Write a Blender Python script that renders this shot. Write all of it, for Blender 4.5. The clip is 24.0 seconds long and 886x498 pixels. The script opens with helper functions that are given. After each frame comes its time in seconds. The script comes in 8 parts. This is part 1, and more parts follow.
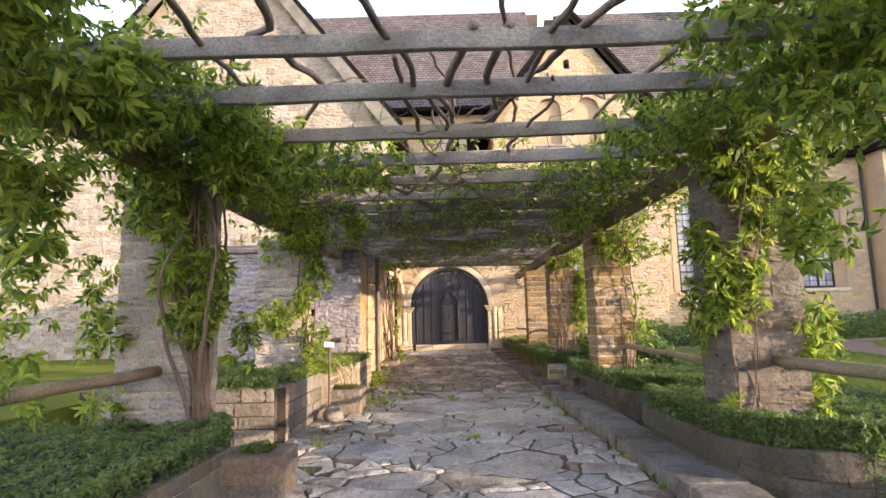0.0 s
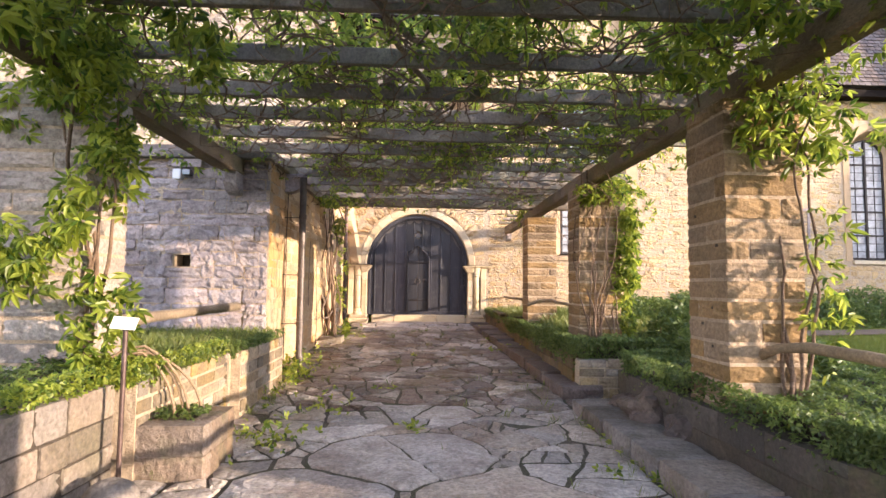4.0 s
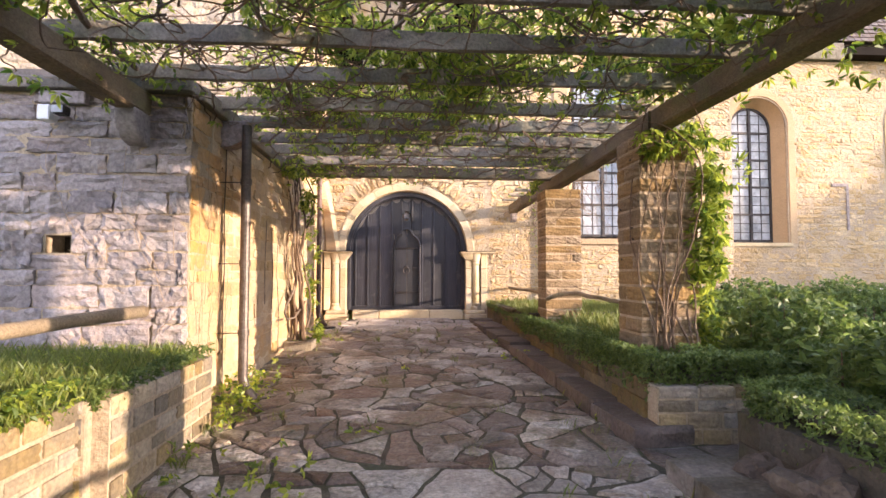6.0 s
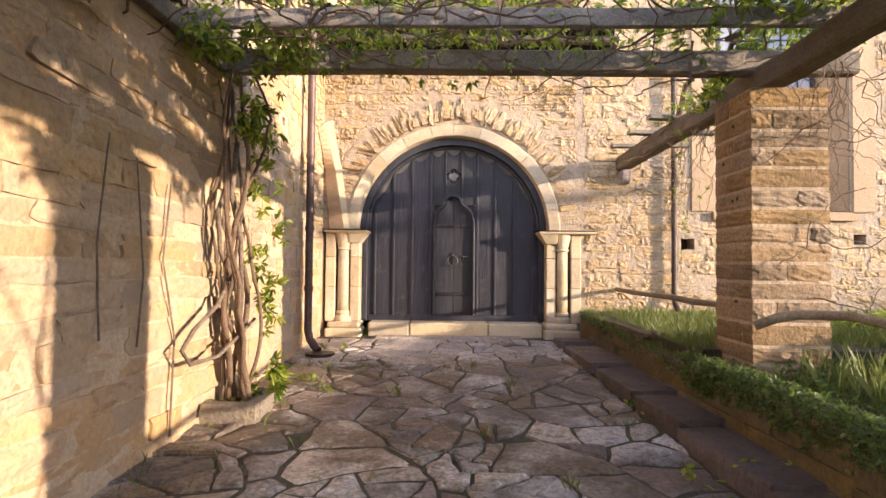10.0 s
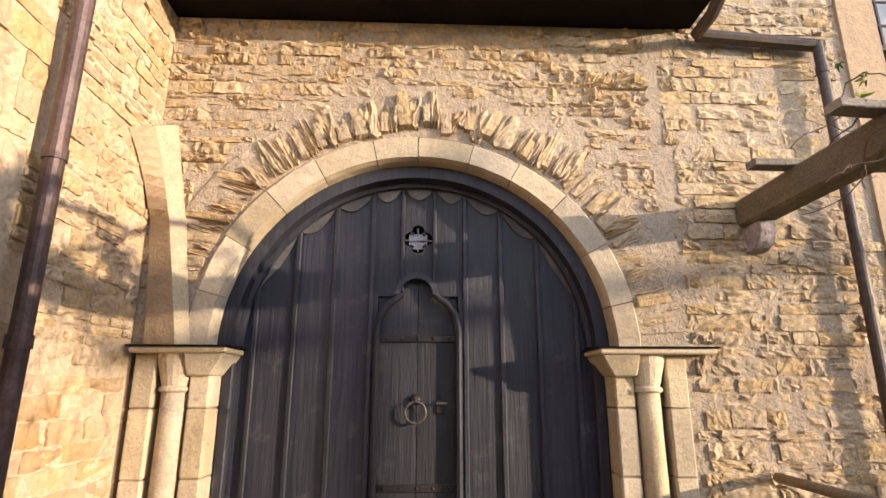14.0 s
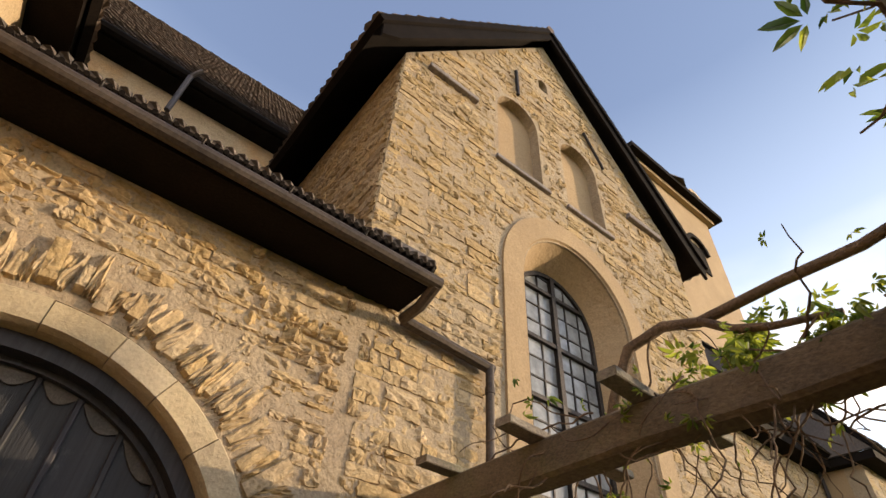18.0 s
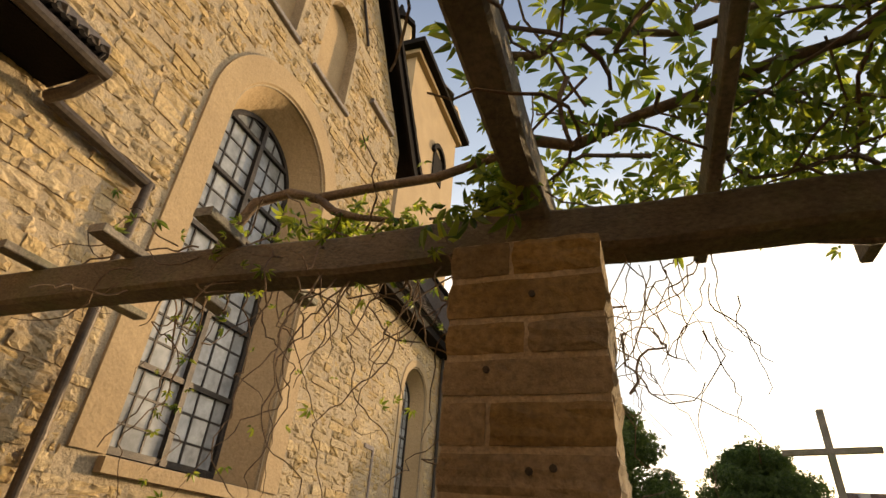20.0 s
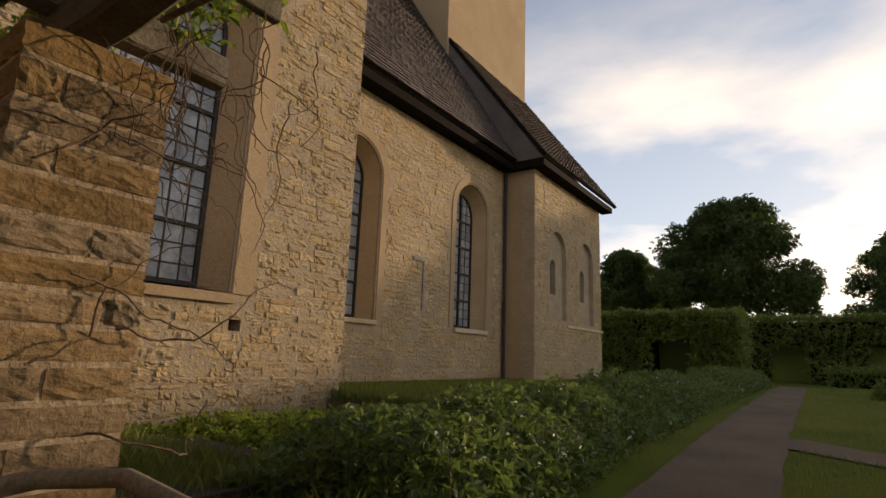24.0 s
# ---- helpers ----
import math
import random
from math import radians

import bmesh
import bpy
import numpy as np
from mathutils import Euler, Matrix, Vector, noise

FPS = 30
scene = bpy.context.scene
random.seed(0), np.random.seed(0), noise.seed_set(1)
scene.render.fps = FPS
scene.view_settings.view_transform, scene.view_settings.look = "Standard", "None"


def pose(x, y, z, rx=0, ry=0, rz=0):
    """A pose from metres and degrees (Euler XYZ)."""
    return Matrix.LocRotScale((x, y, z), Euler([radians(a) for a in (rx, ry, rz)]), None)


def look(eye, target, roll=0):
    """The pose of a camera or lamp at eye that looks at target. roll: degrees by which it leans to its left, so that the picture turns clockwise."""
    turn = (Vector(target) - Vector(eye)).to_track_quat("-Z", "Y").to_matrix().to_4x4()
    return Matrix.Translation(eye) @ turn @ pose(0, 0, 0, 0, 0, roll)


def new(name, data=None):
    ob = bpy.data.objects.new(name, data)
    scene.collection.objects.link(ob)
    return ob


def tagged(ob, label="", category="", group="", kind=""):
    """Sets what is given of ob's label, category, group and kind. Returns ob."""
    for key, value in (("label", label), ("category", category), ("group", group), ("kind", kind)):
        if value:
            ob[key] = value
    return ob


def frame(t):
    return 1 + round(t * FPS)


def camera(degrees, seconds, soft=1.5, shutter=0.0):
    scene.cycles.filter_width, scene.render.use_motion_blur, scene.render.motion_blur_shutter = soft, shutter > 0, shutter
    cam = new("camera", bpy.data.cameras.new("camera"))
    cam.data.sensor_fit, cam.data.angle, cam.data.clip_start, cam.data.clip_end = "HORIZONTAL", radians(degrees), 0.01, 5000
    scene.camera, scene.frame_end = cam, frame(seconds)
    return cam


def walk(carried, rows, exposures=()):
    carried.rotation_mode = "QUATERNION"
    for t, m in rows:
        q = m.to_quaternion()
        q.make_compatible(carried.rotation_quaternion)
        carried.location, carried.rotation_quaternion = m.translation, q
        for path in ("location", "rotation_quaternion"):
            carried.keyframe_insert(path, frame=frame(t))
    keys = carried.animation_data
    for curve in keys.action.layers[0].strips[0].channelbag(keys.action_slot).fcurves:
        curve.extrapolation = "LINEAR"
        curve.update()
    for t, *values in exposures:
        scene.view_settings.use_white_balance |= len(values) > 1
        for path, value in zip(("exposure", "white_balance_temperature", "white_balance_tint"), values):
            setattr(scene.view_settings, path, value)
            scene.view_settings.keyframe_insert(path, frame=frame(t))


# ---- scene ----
cam = camera(78.8, 24.0)
METRES, EYE, TILT, LEAN, TURN = 22.727, 1.5, 0.0, 0.0, 0.8
ROWS = [
    (0.0, 0.0, 0.0, 0.0, 0.18, 7.51, 1.37),
    (0.5, 0.0009, 0.0281, 0.0007, -1.84, 7.2, 1.24),
    (1.0, 0.0018, 0.058, 0.0005, -1.97, 6.68, 0.91),
    (1.5, 0.0018, 0.0871, 0.0006, -1.89, 6.41, 0.49),
    (3.5, 0.0048, 0.2064, -0.0029, -2.31, 4.46, -0.88),
    (4.0, 0.004, 0.2346, -0.0034, -3.09, 3.93, -0.63),
    (4.5, 0.0033, 0.2636, -0.0039, -3.19, 3.37, -0.54),
    (5.0, 0.0022, 0.2929, -0.0029, -4.83, 3.62, -0.04),
    (5.5, 0.0027, 0.3208, -0.0025, -5.01, 3.67, 0.13),
    (6.0, 0.001, 0.3487, -0.0018, -4.6, 2.69, -0.03),
    (6.5, 0.0014, 0.3774, -0.0027, -2.69, 2.16, 0.34),
    (7.0, -0.0004, 0.4051, -0.0025, -0.34, 1.53, 0.45),
    (7.5, 0.0013, 0.4342, -0.0033, -0.11, 2.05, 0.55),
    (8.0, 0.0016, 0.4633, -0.0034, -0.24, 2.1, 0.35),
    (8.5, 0.0028, 0.4906, -0.0033, -0.48, 2.26, 0.23),
    (9.0, 0.005, 0.5183, -0.0034, 0.63, 1.77, -0.1),
    (9.5, 0.0045, 0.5467, -0.0024, 0.57, 1.73, -0.42),
    (11.5, 0.0057, 0.6591, 0.0034, -0.4, 1.48, -0.35),
    (12.0, 0.0066, 0.686, 0.003, -2.09, 1.62, -0.35),
    (12.5, 0.0061, 0.712, 0.0026, -2.27, -0.52, -0.65),
    (13.0, 0.0072, 0.7382, 0.0043, -3.51, -1.18, -0.25),
    (13.5, 0.0087, 0.763, 0.0075, -2.97, 2.89, -0.19),
    (14.0, 0.0082, 0.7835, 0.0113, -3.03, 14.43, -0.07),
    (14.5, 0.0088, 0.8006, 0.0129, -2.13, 21.2, 0.05),
    (15.0, 0.0088, 0.809, 0.015, -0.87, 26.6, 0.05),
    (15.5, 0.0086, 0.8106, 0.0172, -0.93, 32.96, 0.1),
    (16.0, 0.0087, 0.8092, 0.0195, -1.71, 41.1, -0.2),
    (16.5, 0.0121, 0.8101, 0.0197, -8.49, 46.15, -2.1),
    (17.0, 0.0154, 0.8098, 0.0191, -19.26, 44.72, -2.91),
    (17.5, 0.0176, 0.8082, 0.0182, -29.75, 44.59, -3.17),
    (19.5, 0.0269, 0.7914, 0.0144, -64.89, 32.72, -3.6),
    (20.0, 0.032, 0.7781, 0.0128, -72.44, 30.52, -4.12),
    (20.5, 0.04, 0.764, 0.011, -79.13, 27.78, -4.03),
    (21.0, 0.0442, 0.747, 0.0104, -80.4, 24.92, -3.78),
    (21.5, 0.0471, 0.7289, 0.0089, -78.0, 19.88, -4.57),
    (22.0, 0.0527, 0.7091, 0.0094, -75.33, 18.14, -3.55),
    (22.5, 0.0556, 0.6891, 0.0092, -71.82, 17.1, -1.22),
    (23.0, 0.0654, 0.6751, 0.0068, -67.94, 15.54, -0.47),
    (23.5, 0.0765, 0.6641, 0.0055, -62.9, 13.31, -1.19),
    (24.0, 0.0885, 0.6581, 0.0056, -55.87, 11.27, -2.12),
]
EXPOSURES = [(0.0, 2.12, 6550, 16), (1.5, 2.34, 6500, 18), (5.0, 2.36, 6600, 20), (7.0, 2.36, 6650, 20), (9.0, 2.05, 6550, 19), (12.0, 2.1, 6400, 19), (13.2, 1.86, 6400, 17), (14.5, 1.6, 6500, 14), (16.0, 1.1, 6750, 12), (17.0, 1.06, 6750, 12), (19.5, 0.98, 9800, 10), (20.2, 0.86, 9800, 10), (21.0, 0.48, 8600, 13), (22.0, 0.14, 8000, 13), (24.0, 0.0, 8350, 14)]
walk(cam, [(t, pose(0, 0, EYE, TILT, LEAN, TURN) @ pose(METRES * x, METRES * y, METRES * z, 90 + pitch, roll, yaw)) for t, x, y, z, yaw, pitch, roll in ROWS], EXPOSURES)

# ---- world and sun ----
SUN_HEADING, SUN_HEIGHT = 115.0, 8.5
world = bpy.data.worlds.new("sky")
scene.world = world
world.use_nodes = True
nt = world.node_tree
nt.nodes.clear()
out = nt.nodes.new("ShaderNodeOutputWorld")
bg = nt.nodes.new("ShaderNodeBackground")
sky = nt.nodes.new("ShaderNodeTexSky")
sky.sky_type = "NISHITA"
sky.sun_disc = False
sky.sun_elevation = radians(SUN_HEIGHT)
sky.sun_rotation = radians(SUN_HEADING)
sky.air_density, sky.dust_density, sky.ozone_density = 1.0, 1.0, 2.0
bg.inputs["Strength"].default_value = 0.12
# thin clouds mixed into the sky by direction
coord = nt.nodes.new("ShaderNodeTexCoord")
stretch = nt.nodes.new("ShaderNodeMapping")
stretch.inputs["Scale"].default_value = (1.5, 1.5, 4.2)
stretch.inputs["Location"].default_value = (0.35, 0.6, 0.1)
cloud = nt.nodes.new("ShaderNodeTexNoise")
cloud.inputs["Scale"].default_value = 1.3
cloud.inputs["Detail"].default_value = 7
cloud.inputs["Roughness"].default_value = 0.52
ramp = nt.nodes.new("ShaderNodeValToRGB")
ramp.color_ramp.elements[0].position, ramp.color_ramp.elements[0].color = 0.42, (0, 0, 0, 1)
ramp.color_ramp.elements[1].position, ramp.color_ramp.elements[1].color = 0.68, (0.95, 0.95, 0.95, 1)
mixer = nt.nodes.new("ShaderNodeMix")
mixer.data_type = "RGBA"
mixer.inputs["B"].default_value = (17.0, 15.2, 13.0, 1)
nt.links.new(coord.outputs["Generated"], stretch.inputs["Vector"])
nt.links.new(stretch.outputs["Vector"], cloud.inputs["Vector"])
nt.links.new(cloud.outputs["Fac"], ramp.inputs["Fac"])
sep = nt.nodes.new("ShaderNodeSeparateXYZ")
low = nt.nodes.new("ShaderNodeMapRange")
low.inputs["From Min"].default_value, low.inputs["From Max"].default_value = 0.62, 0.2
fade = nt.nodes.new("ShaderNodeMath")
fade.operation = "MULTIPLY"
nt.links.new(coord.outputs["Generated"], sep.inputs[0])
nt.links.new(sep.outputs["Z"], low.inputs["Value"])
nt.links.new(low.outputs["Result"], fade.inputs[0])
nt.links.new(ramp.outputs["Color"], fade.inputs[1])
nt.links.new(fade.outputs[0], mixer.inputs["Factor"])
veil = nt.nodes.new("ShaderNodeMix")
veil.data_type, veil.blend_type = "RGBA", "ADD"
veil.inputs["Factor"].default_value = 1.0
veil.inputs["B"].default_value = (0.5, 0.68, 1.4, 1)
nt.links.new(sky.outputs["Color"], veil.inputs["A"])
haze_low = nt.nodes.new("ShaderNodeMapRange")
haze_low.inputs["From Min"].default_value, haze_low.inputs["From Max"].default_value = 0.82, 0.02
haze_low.inputs["To Max"].default_value = 0.7
haze = nt.nodes.new("ShaderNodeMix")
haze.data_type = "RGBA"
haze.inputs["B"].default_value = (6.6, 8.4, 11.6, 1)
nt.links.new(sep.outputs["Z"], haze_low.inputs["Value"])
nt.links.new(haze_low.outputs["Result"], haze.inputs["Factor"])
nt.links.new(veil.outputs["Result"], haze.inputs["A"])
nt.links.new(haze.outputs["Result"], mixer.inputs["A"])
nt.links.new(mixer.outputs["Result"], bg.inputs["Color"])
nt.links.new(bg.outputs["Background"], out.inputs["Surface"])
lamp = bpy.data.lights.new("sun", "SUN")
lamp.energy, lamp.angle, lamp.color = 2.5, radians(0.6), (1.0, 0.84, 0.64)
sun = new("sun", lamp)
sa, se = radians(SUN_HEADING), radians(SUN_HEIGHT)
TO_SUN = Vector((math.sin(sa) * math.cos(se), math.cos(sa) * math.cos(se), math.sin(se)))
sun.matrix_world = look(TO_SUN * 60, (0, 0, 0))


# ---- materials ----
def material(name, a, b, scale=1.5, fine=30.0, rough=0.85, bump=0.4, vary=0.0, metal=0.0, speck=0.34, island=False, stretchz=1.0, dirt=None, dirt_amount=0.5, dirt_scale=0.8, dirt_from=0.5, dirt_to=0.68, lumps=0.0, spots=None, spec=0.5):
    m = bpy.data.materials.new(name)
    m.use_nodes = True
    t = m.node_tree
    N, L = t.nodes, t.links
    p = N["Principled BSDF"]
    geo = N.new("ShaderNodeNewGeometry")
    mp = N.new("ShaderNodeMapping")
    mp.inputs["Scale"].default_value = (1, 1, stretchz)
    L.new(geo.outputs["Position"], mp.inputs["Vector"])
    big = N.new("ShaderNodeTexNoise")
    big.inputs["Scale"].default_value, big.inputs["Detail"].default_value = scale, 5
    L.new(mp.outputs["Vector"], big.inputs["Vector"])
    small = N.new("ShaderNodeTexNoise")
    small.inputs["Scale"].default_value, small.inputs["Detail"].default_value = fine, 6
    small.inputs["Roughness"].default_value = 0.65
    L.new(mp.outputs["Vector"], small.inputs["Vector"])
    spread = N.new("ShaderNodeMapRange")
    spread.inputs["From Min"].default_value, spread.inputs["From Max"].default_value = 0.3, 0.7
    L.new(big.outputs["Fac"], spread.inputs["Value"])
    mix = N.new("ShaderNodeMix")
    mix.data_type = "RGBA"
    mix.inputs["A"].default_value, mix.inputs["B"].default_value = (*a, 1), (*b, 1)
    L.new(spread.outputs["Result"], mix.inputs["Factor"])
    col = mix.outputs["Result"]
    if dirt:
        dn = N.new("ShaderNodeTexNoise")
        dn.inputs["Scale"].default_value, dn.inputs["Detail"].default_value = dirt_scale, 8
        dn.inputs["Roughness"].default_value = 0.7
        L.new(geo.outputs["Position"], dn.inputs["Vector"])
        dr = N.new("ShaderNodeMapRange")
        dr.inputs["From Min"].default_value, dr.inputs["From Max"].default_value = dirt_from, dirt_to
        dr.inputs["To Max"].default_value = dirt_amount
        L.new(dn.outputs["Fac"], dr.inputs["Value"])
        dm = N.new("ShaderNodeMix")
        dm.data_type = "RGBA"
        dm.inputs["B"].default_value = (*dirt, 1)
        L.new(col, dm.inputs["A"])
        L.new(dr.outputs["Result"], dm.inputs["Factor"])
        col = dm.outputs["Result"]
    if spots:
        colour, amount, size, lo, hi = spots
        sn = N.new("ShaderNodeTexNoise")
        sn.inputs["Scale"].default_value, sn.inputs["Detail"].default_value = size, 5
        sn.inputs["Roughness"].default_value = 0.7
        L.new(geo.outputs["Position"], sn.inputs["Vector"])
        sr = N.new("ShaderNodeMapRange")
        sr.inputs["From Min"].default_value, sr.inputs["From Max"].default_value = lo, hi
        sr.inputs["To Max"].default_value = amount
        L.new(sn.outputs["Fac"], sr.inputs["Value"])
        sm = N.new("ShaderNodeMix")
        sm.data_type = "RGBA"
        sm.inputs["B"].default_value = (*colour, 1)
        L.new(col, sm.inputs["A"])
        L.new(sr.outputs["Result"], sm.inputs["Factor"])
        col = sm.outputs["Result"]
    hsv = N.new("ShaderNodeHueSaturation")
    L.new(col, hsv.inputs["Color"])
    fine_map = N.new("ShaderNodeMapRange")
    fine_map.inputs["From Min"].default_value, fine_map.inputs["From Max"].default_value = 0.3, 0.7
    fine_map.inputs["To Min"].default_value, fine_map.inputs["To Max"].default_value = 1 - speck, 1 + speck
    L.new(small.outputs["Fac"], fine_map.inputs["Value"])
    value = fine_map.outputs["Result"]
    if vary:
        rnd = geo.outputs["Random Per Island"]
        if not island:
            info = N.new("ShaderNodeObjectInfo")
            rnd = info.outputs["Random"]
        vm = N.new("ShaderNodeMapRange")
        vm.inputs["To Min"].default_value, vm.inputs["To Max"].default_value = 1 - vary, 1 + vary
        L.new(rnd, vm.inputs["Value"])
        mul = N.new("ShaderNodeMath")
        mul.operation = "MULTIPLY"
        L.new(vm.outputs["Result"], mul.inputs[0])
        L.new(value, mul.inputs[1])
        value = mul.outputs[0]
        scr = N.new("ShaderNodeMath")
        scr.operation = "FRACT"
        s2 = N.new("ShaderNodeMath")
        s2.operation = "MULTIPLY"
        s2.inputs[1].default_value = 7.31
        L.new(rnd, s2.inputs[0])
        L.new(s2.outputs[0], scr.inputs[0])
        hm = N.new("ShaderNodeMapRange")
        hm.inputs["To Min"].default_value, hm.inputs["To Max"].default_value = 1 - vary * 0.9, 1 + vary * 0.9
        L.new(scr.outputs[0], hm.inputs["Value"])
        L.new(hm.outputs["Result"], hsv.inputs["Saturation"])
    L.new(value, hsv.inputs["Value"])
    L.new(hsv.outputs["Color"], p.inputs["Base Color"])
    p.inputs["Roughness"].default_value = rough
    p.inputs["Metallic"].default_value = metal
    p.inputs["Specular IOR Level"].default_value = spec
    if bump:
        bp = N.new("ShaderNodeBump")
        bp.inputs["Strength"].default_value = bump
        bp.inputs["Distance"].default_value = 0.02
        L.new(small.outputs["Fac"], bp.inputs["Height"])
        if lumps:
            mid = N.new("ShaderNodeTexNoise")
            mid.inputs["Scale"].default_value, mid.inputs["Detail"].default_value = 9, 4
            L.new(geo.outputs["Position"], mid.inputs["Vector"])
            b2 = N.new("ShaderNodeBump")
            b2.inputs["Strength"].default_value, b2.inputs["Distance"].default_value = lumps, 0.06
            L.new(mid.outputs["Fac"], b2.inputs["Height"])
            L.new(b2.outputs["Normal"], bp.inputs["Normal"])
        L.new(bp.outputs["Normal"], p.inputs["Normal"])
    return m


def leaf_material(name, a, b, through_light=0.35, rough=0.45):
    m = bpy.data.materials.new(name)
    m.use_nodes = True
    t = m.node_tree
    N, L = t.nodes, t.links
    p = N["Principled BSDF"]
    geo = N.new("ShaderNodeNewGeometry")
    mix = N.new("ShaderNodeMix")
    mix.data_type = "RGBA"
    mix.inputs["A"].default_value, mix.inputs["B"].default_value = (*a, 1), (*b, 1)
    L.new(geo.outputs["Random Per Island"], mix.inputs["Factor"])
    L.new(mix.outputs["Result"], p.inputs["Base Color"])
    p.inputs["Roughness"].default_value = rough
    tr = N.new("ShaderNodeBsdfTranslucent")
    bright = N.new("ShaderNodeHueSaturation")
    bright.inputs["Value"].default_value = 1.6
    L.new(mix.outputs["Result"], bright.inputs["Color"])
    L.new(bright.outputs["Color"], tr.inputs["Color"])
    sm = N.new("ShaderNodeMixShader")
    sm.inputs["Fac"].default_value = through_light
    L.new(p.outputs["BSDF"], sm.inputs[1])
    L.new(tr.outputs["BSDF"], sm.inputs[2])
    L.new(sm.outputs["Shader"], N["Material Output"].inputs["Surface"])
    return m


M = {}
M["rubble"] = material("cream_rubble_stone", (0.46, 0.335, 0.185), (0.385, 0.275, 0.15), 1.2, 26, 0.9, 0.7, 0.13, dirt=(0.37, 0.235, 0.125), dirt_amount=0.5, dirt_scale=0.5, lumps=0.6, spots=((0.24, 0.165, 0.10), 0.35, 13.0, 0.55, 0.68))
M["rubble_mass"] = material("cream_rubble_stone_mass", (0.46, 0.335, 0.185), (0.385, 0.275, 0.15), 1.2, 26, 0.9, 0.7, 0.13, island=True, dirt=(0.37, 0.235, 0.125), dirt_amount=0.5, dirt_scale=0.5, lumps=0.45, spots=((0.24, 0.165, 0.10), 0.35, 13.0, 0.55, 0.68))
M["mortar"] = material("lime_mortar", (0.42, 0.33, 0.225), (0.34, 0.26, 0.175), 2.0, 40, 0.95, 0.8, dirt=(0.25, 0.185, 0.135), dirt_amount=0.5, lumps=0.6, spots=((0.20, 0.14, 0.095), 0.5, 10.0, 0.55, 0.68))
M["grey_stone"] = material("weathered_sandstone", (0.335, 0.285, 0.265), (0.25, 0.21, 0.205), 1.4, 24, 0.9, 0.7, 0.2, dirt=(0.22, 0.18, 0.165), dirt_amount=0.5, lumps=0.6, spots=((0.17, 0.13, 0.12), 0.45, 9.0, 0.54, 0.68))
M["grey_mass"] = material("weathered_sandstone_mass", (0.335, 0.285, 0.265), (0.25, 0.21, 0.205), 1.4, 24, 0.9, 0.7, 0.2, island=True, dirt=(0.22, 0.18, 0.165), dirt_amount=0.5, lumps=0.6, spots=((0.17, 0.13, 0.12), 0.45, 9.0, 0.54, 0.68))
M["west_mass"] = material("cream_range_sandstone", (0.36, 0.29, 0.215), (0.27, 0.215, 0.16), 1.4, 24, 0.9, 0.7, 0.22, island=True, dirt=(0.22, 0.165, 0.12), dirt_amount=0.5, lumps=0.6, spots=((0.16, 0.12, 0.09), 0.45, 9.0, 0.54, 0.68))
M["pillar_stone"] = material("pillar_sandstone", (0.30, 0.2, 0.105), (0.195, 0.127, 0.063), 2.0, 30, 0.92, 0.8, 0.2, dirt=(0.2, 0.14, 0.085), dirt_amount=0.5, lumps=0.35, spots=((0.15, 0.1, 0.055), 0.22, 34.0, 0.54, 0.66))
M["dressed"] = material("dressed_limestone", (0.536, 0.430, 0.272), (0.453, 0.355, 0.221), 2.0, 45, 0.85, 0.4, 0.14, speck=0.16, dirt=(0.33, 0.25, 0.17), dirt_amount=0.6, dirt_scale=1.8, spots=((0.24, 0.18, 0.12), 0.5, 11.0, 0.57, 0.7), lumps=0.25)
M["plaster"] = material("ochre_plaster", (0.42, 0.295, 0.17), (0.355, 0.245, 0.14), 0.8, 30, 0.9, 0.5, speck=0.18, dirt=(0.31, 0.215, 0.125), dirt_amount=0.55, dirt_scale=1.1, lumps=0.25)
M["wash"] = material("pale_lime_wash", (0.56, 0.43, 0.28), (0.46, 0.34, 0.215), 0.9, 34, 0.9, 0.6, speck=0.2, dirt=(0.5, 0.29, 0.12), dirt_amount=0.8, dirt_scale=0.5, lumps=0.5, spots=((0.3, 0.2, 0.12), 0.5, 18.0, 0.58, 0.68))
M["flag"] = material("grey_flagstone", (0.49, 0.42, 0.35), (0.36, 0.3, 0.245), 2.6, 30, 0.7, 1.0, 0.25, speck=0.4, dirt=(0.2, 0.13, 0.09), dirt_amount=0.6, dirt_scale=0.7, dirt_from=0.5, dirt_to=0.6, lumps=1.0, spots=((0.17, 0.13, 0.095), 0.45, 9.0, 0.52, 0.64))
M["flag_brown"] = material("rust_brown_flagstone", (0.235, 0.165, 0.125), (0.15, 0.105, 0.08), 2.6, 30, 0.5, 1.0, 0.3, speck=0.5, dirt=(0.11, 0.062, 0.04), dirt_amount=0.8, dirt_scale=1.1, dirt_from=0.48, dirt_to=0.6, lumps=1.0, spots=((0.32, 0.25, 0.19), 0.6, 7.0, 0.54, 0.66))
M["flag_stained"] = material("stained_flagstone", (0.54, 0.465, 0.39), (0.38, 0.32, 0.26), 2.6, 30, 0.55, 1.0, 0.3, speck=0.5, dirt=(0.125, 0.08, 0.05), dirt_amount=0.85, dirt_scale=0.7, dirt_from=0.43, dirt_to=0.54, lumps=1.0, spots=((0.13, 0.12, 0.06), 0.68, 9.0, 0.52, 0.64))
M["soil"] = material("dark_soil", (0.045, 0.033, 0.022), (0.075, 0.055, 0.035), 3, 40, 0.95, 0.9, speck=0.4)
M["grass_ground"] = material("lawn_ground", (0.105, 0.13, 0.012), (0.16, 0.165, 0.02), 0.7, 60, 0.95, 1.0, speck=0.5, spec=0.1)
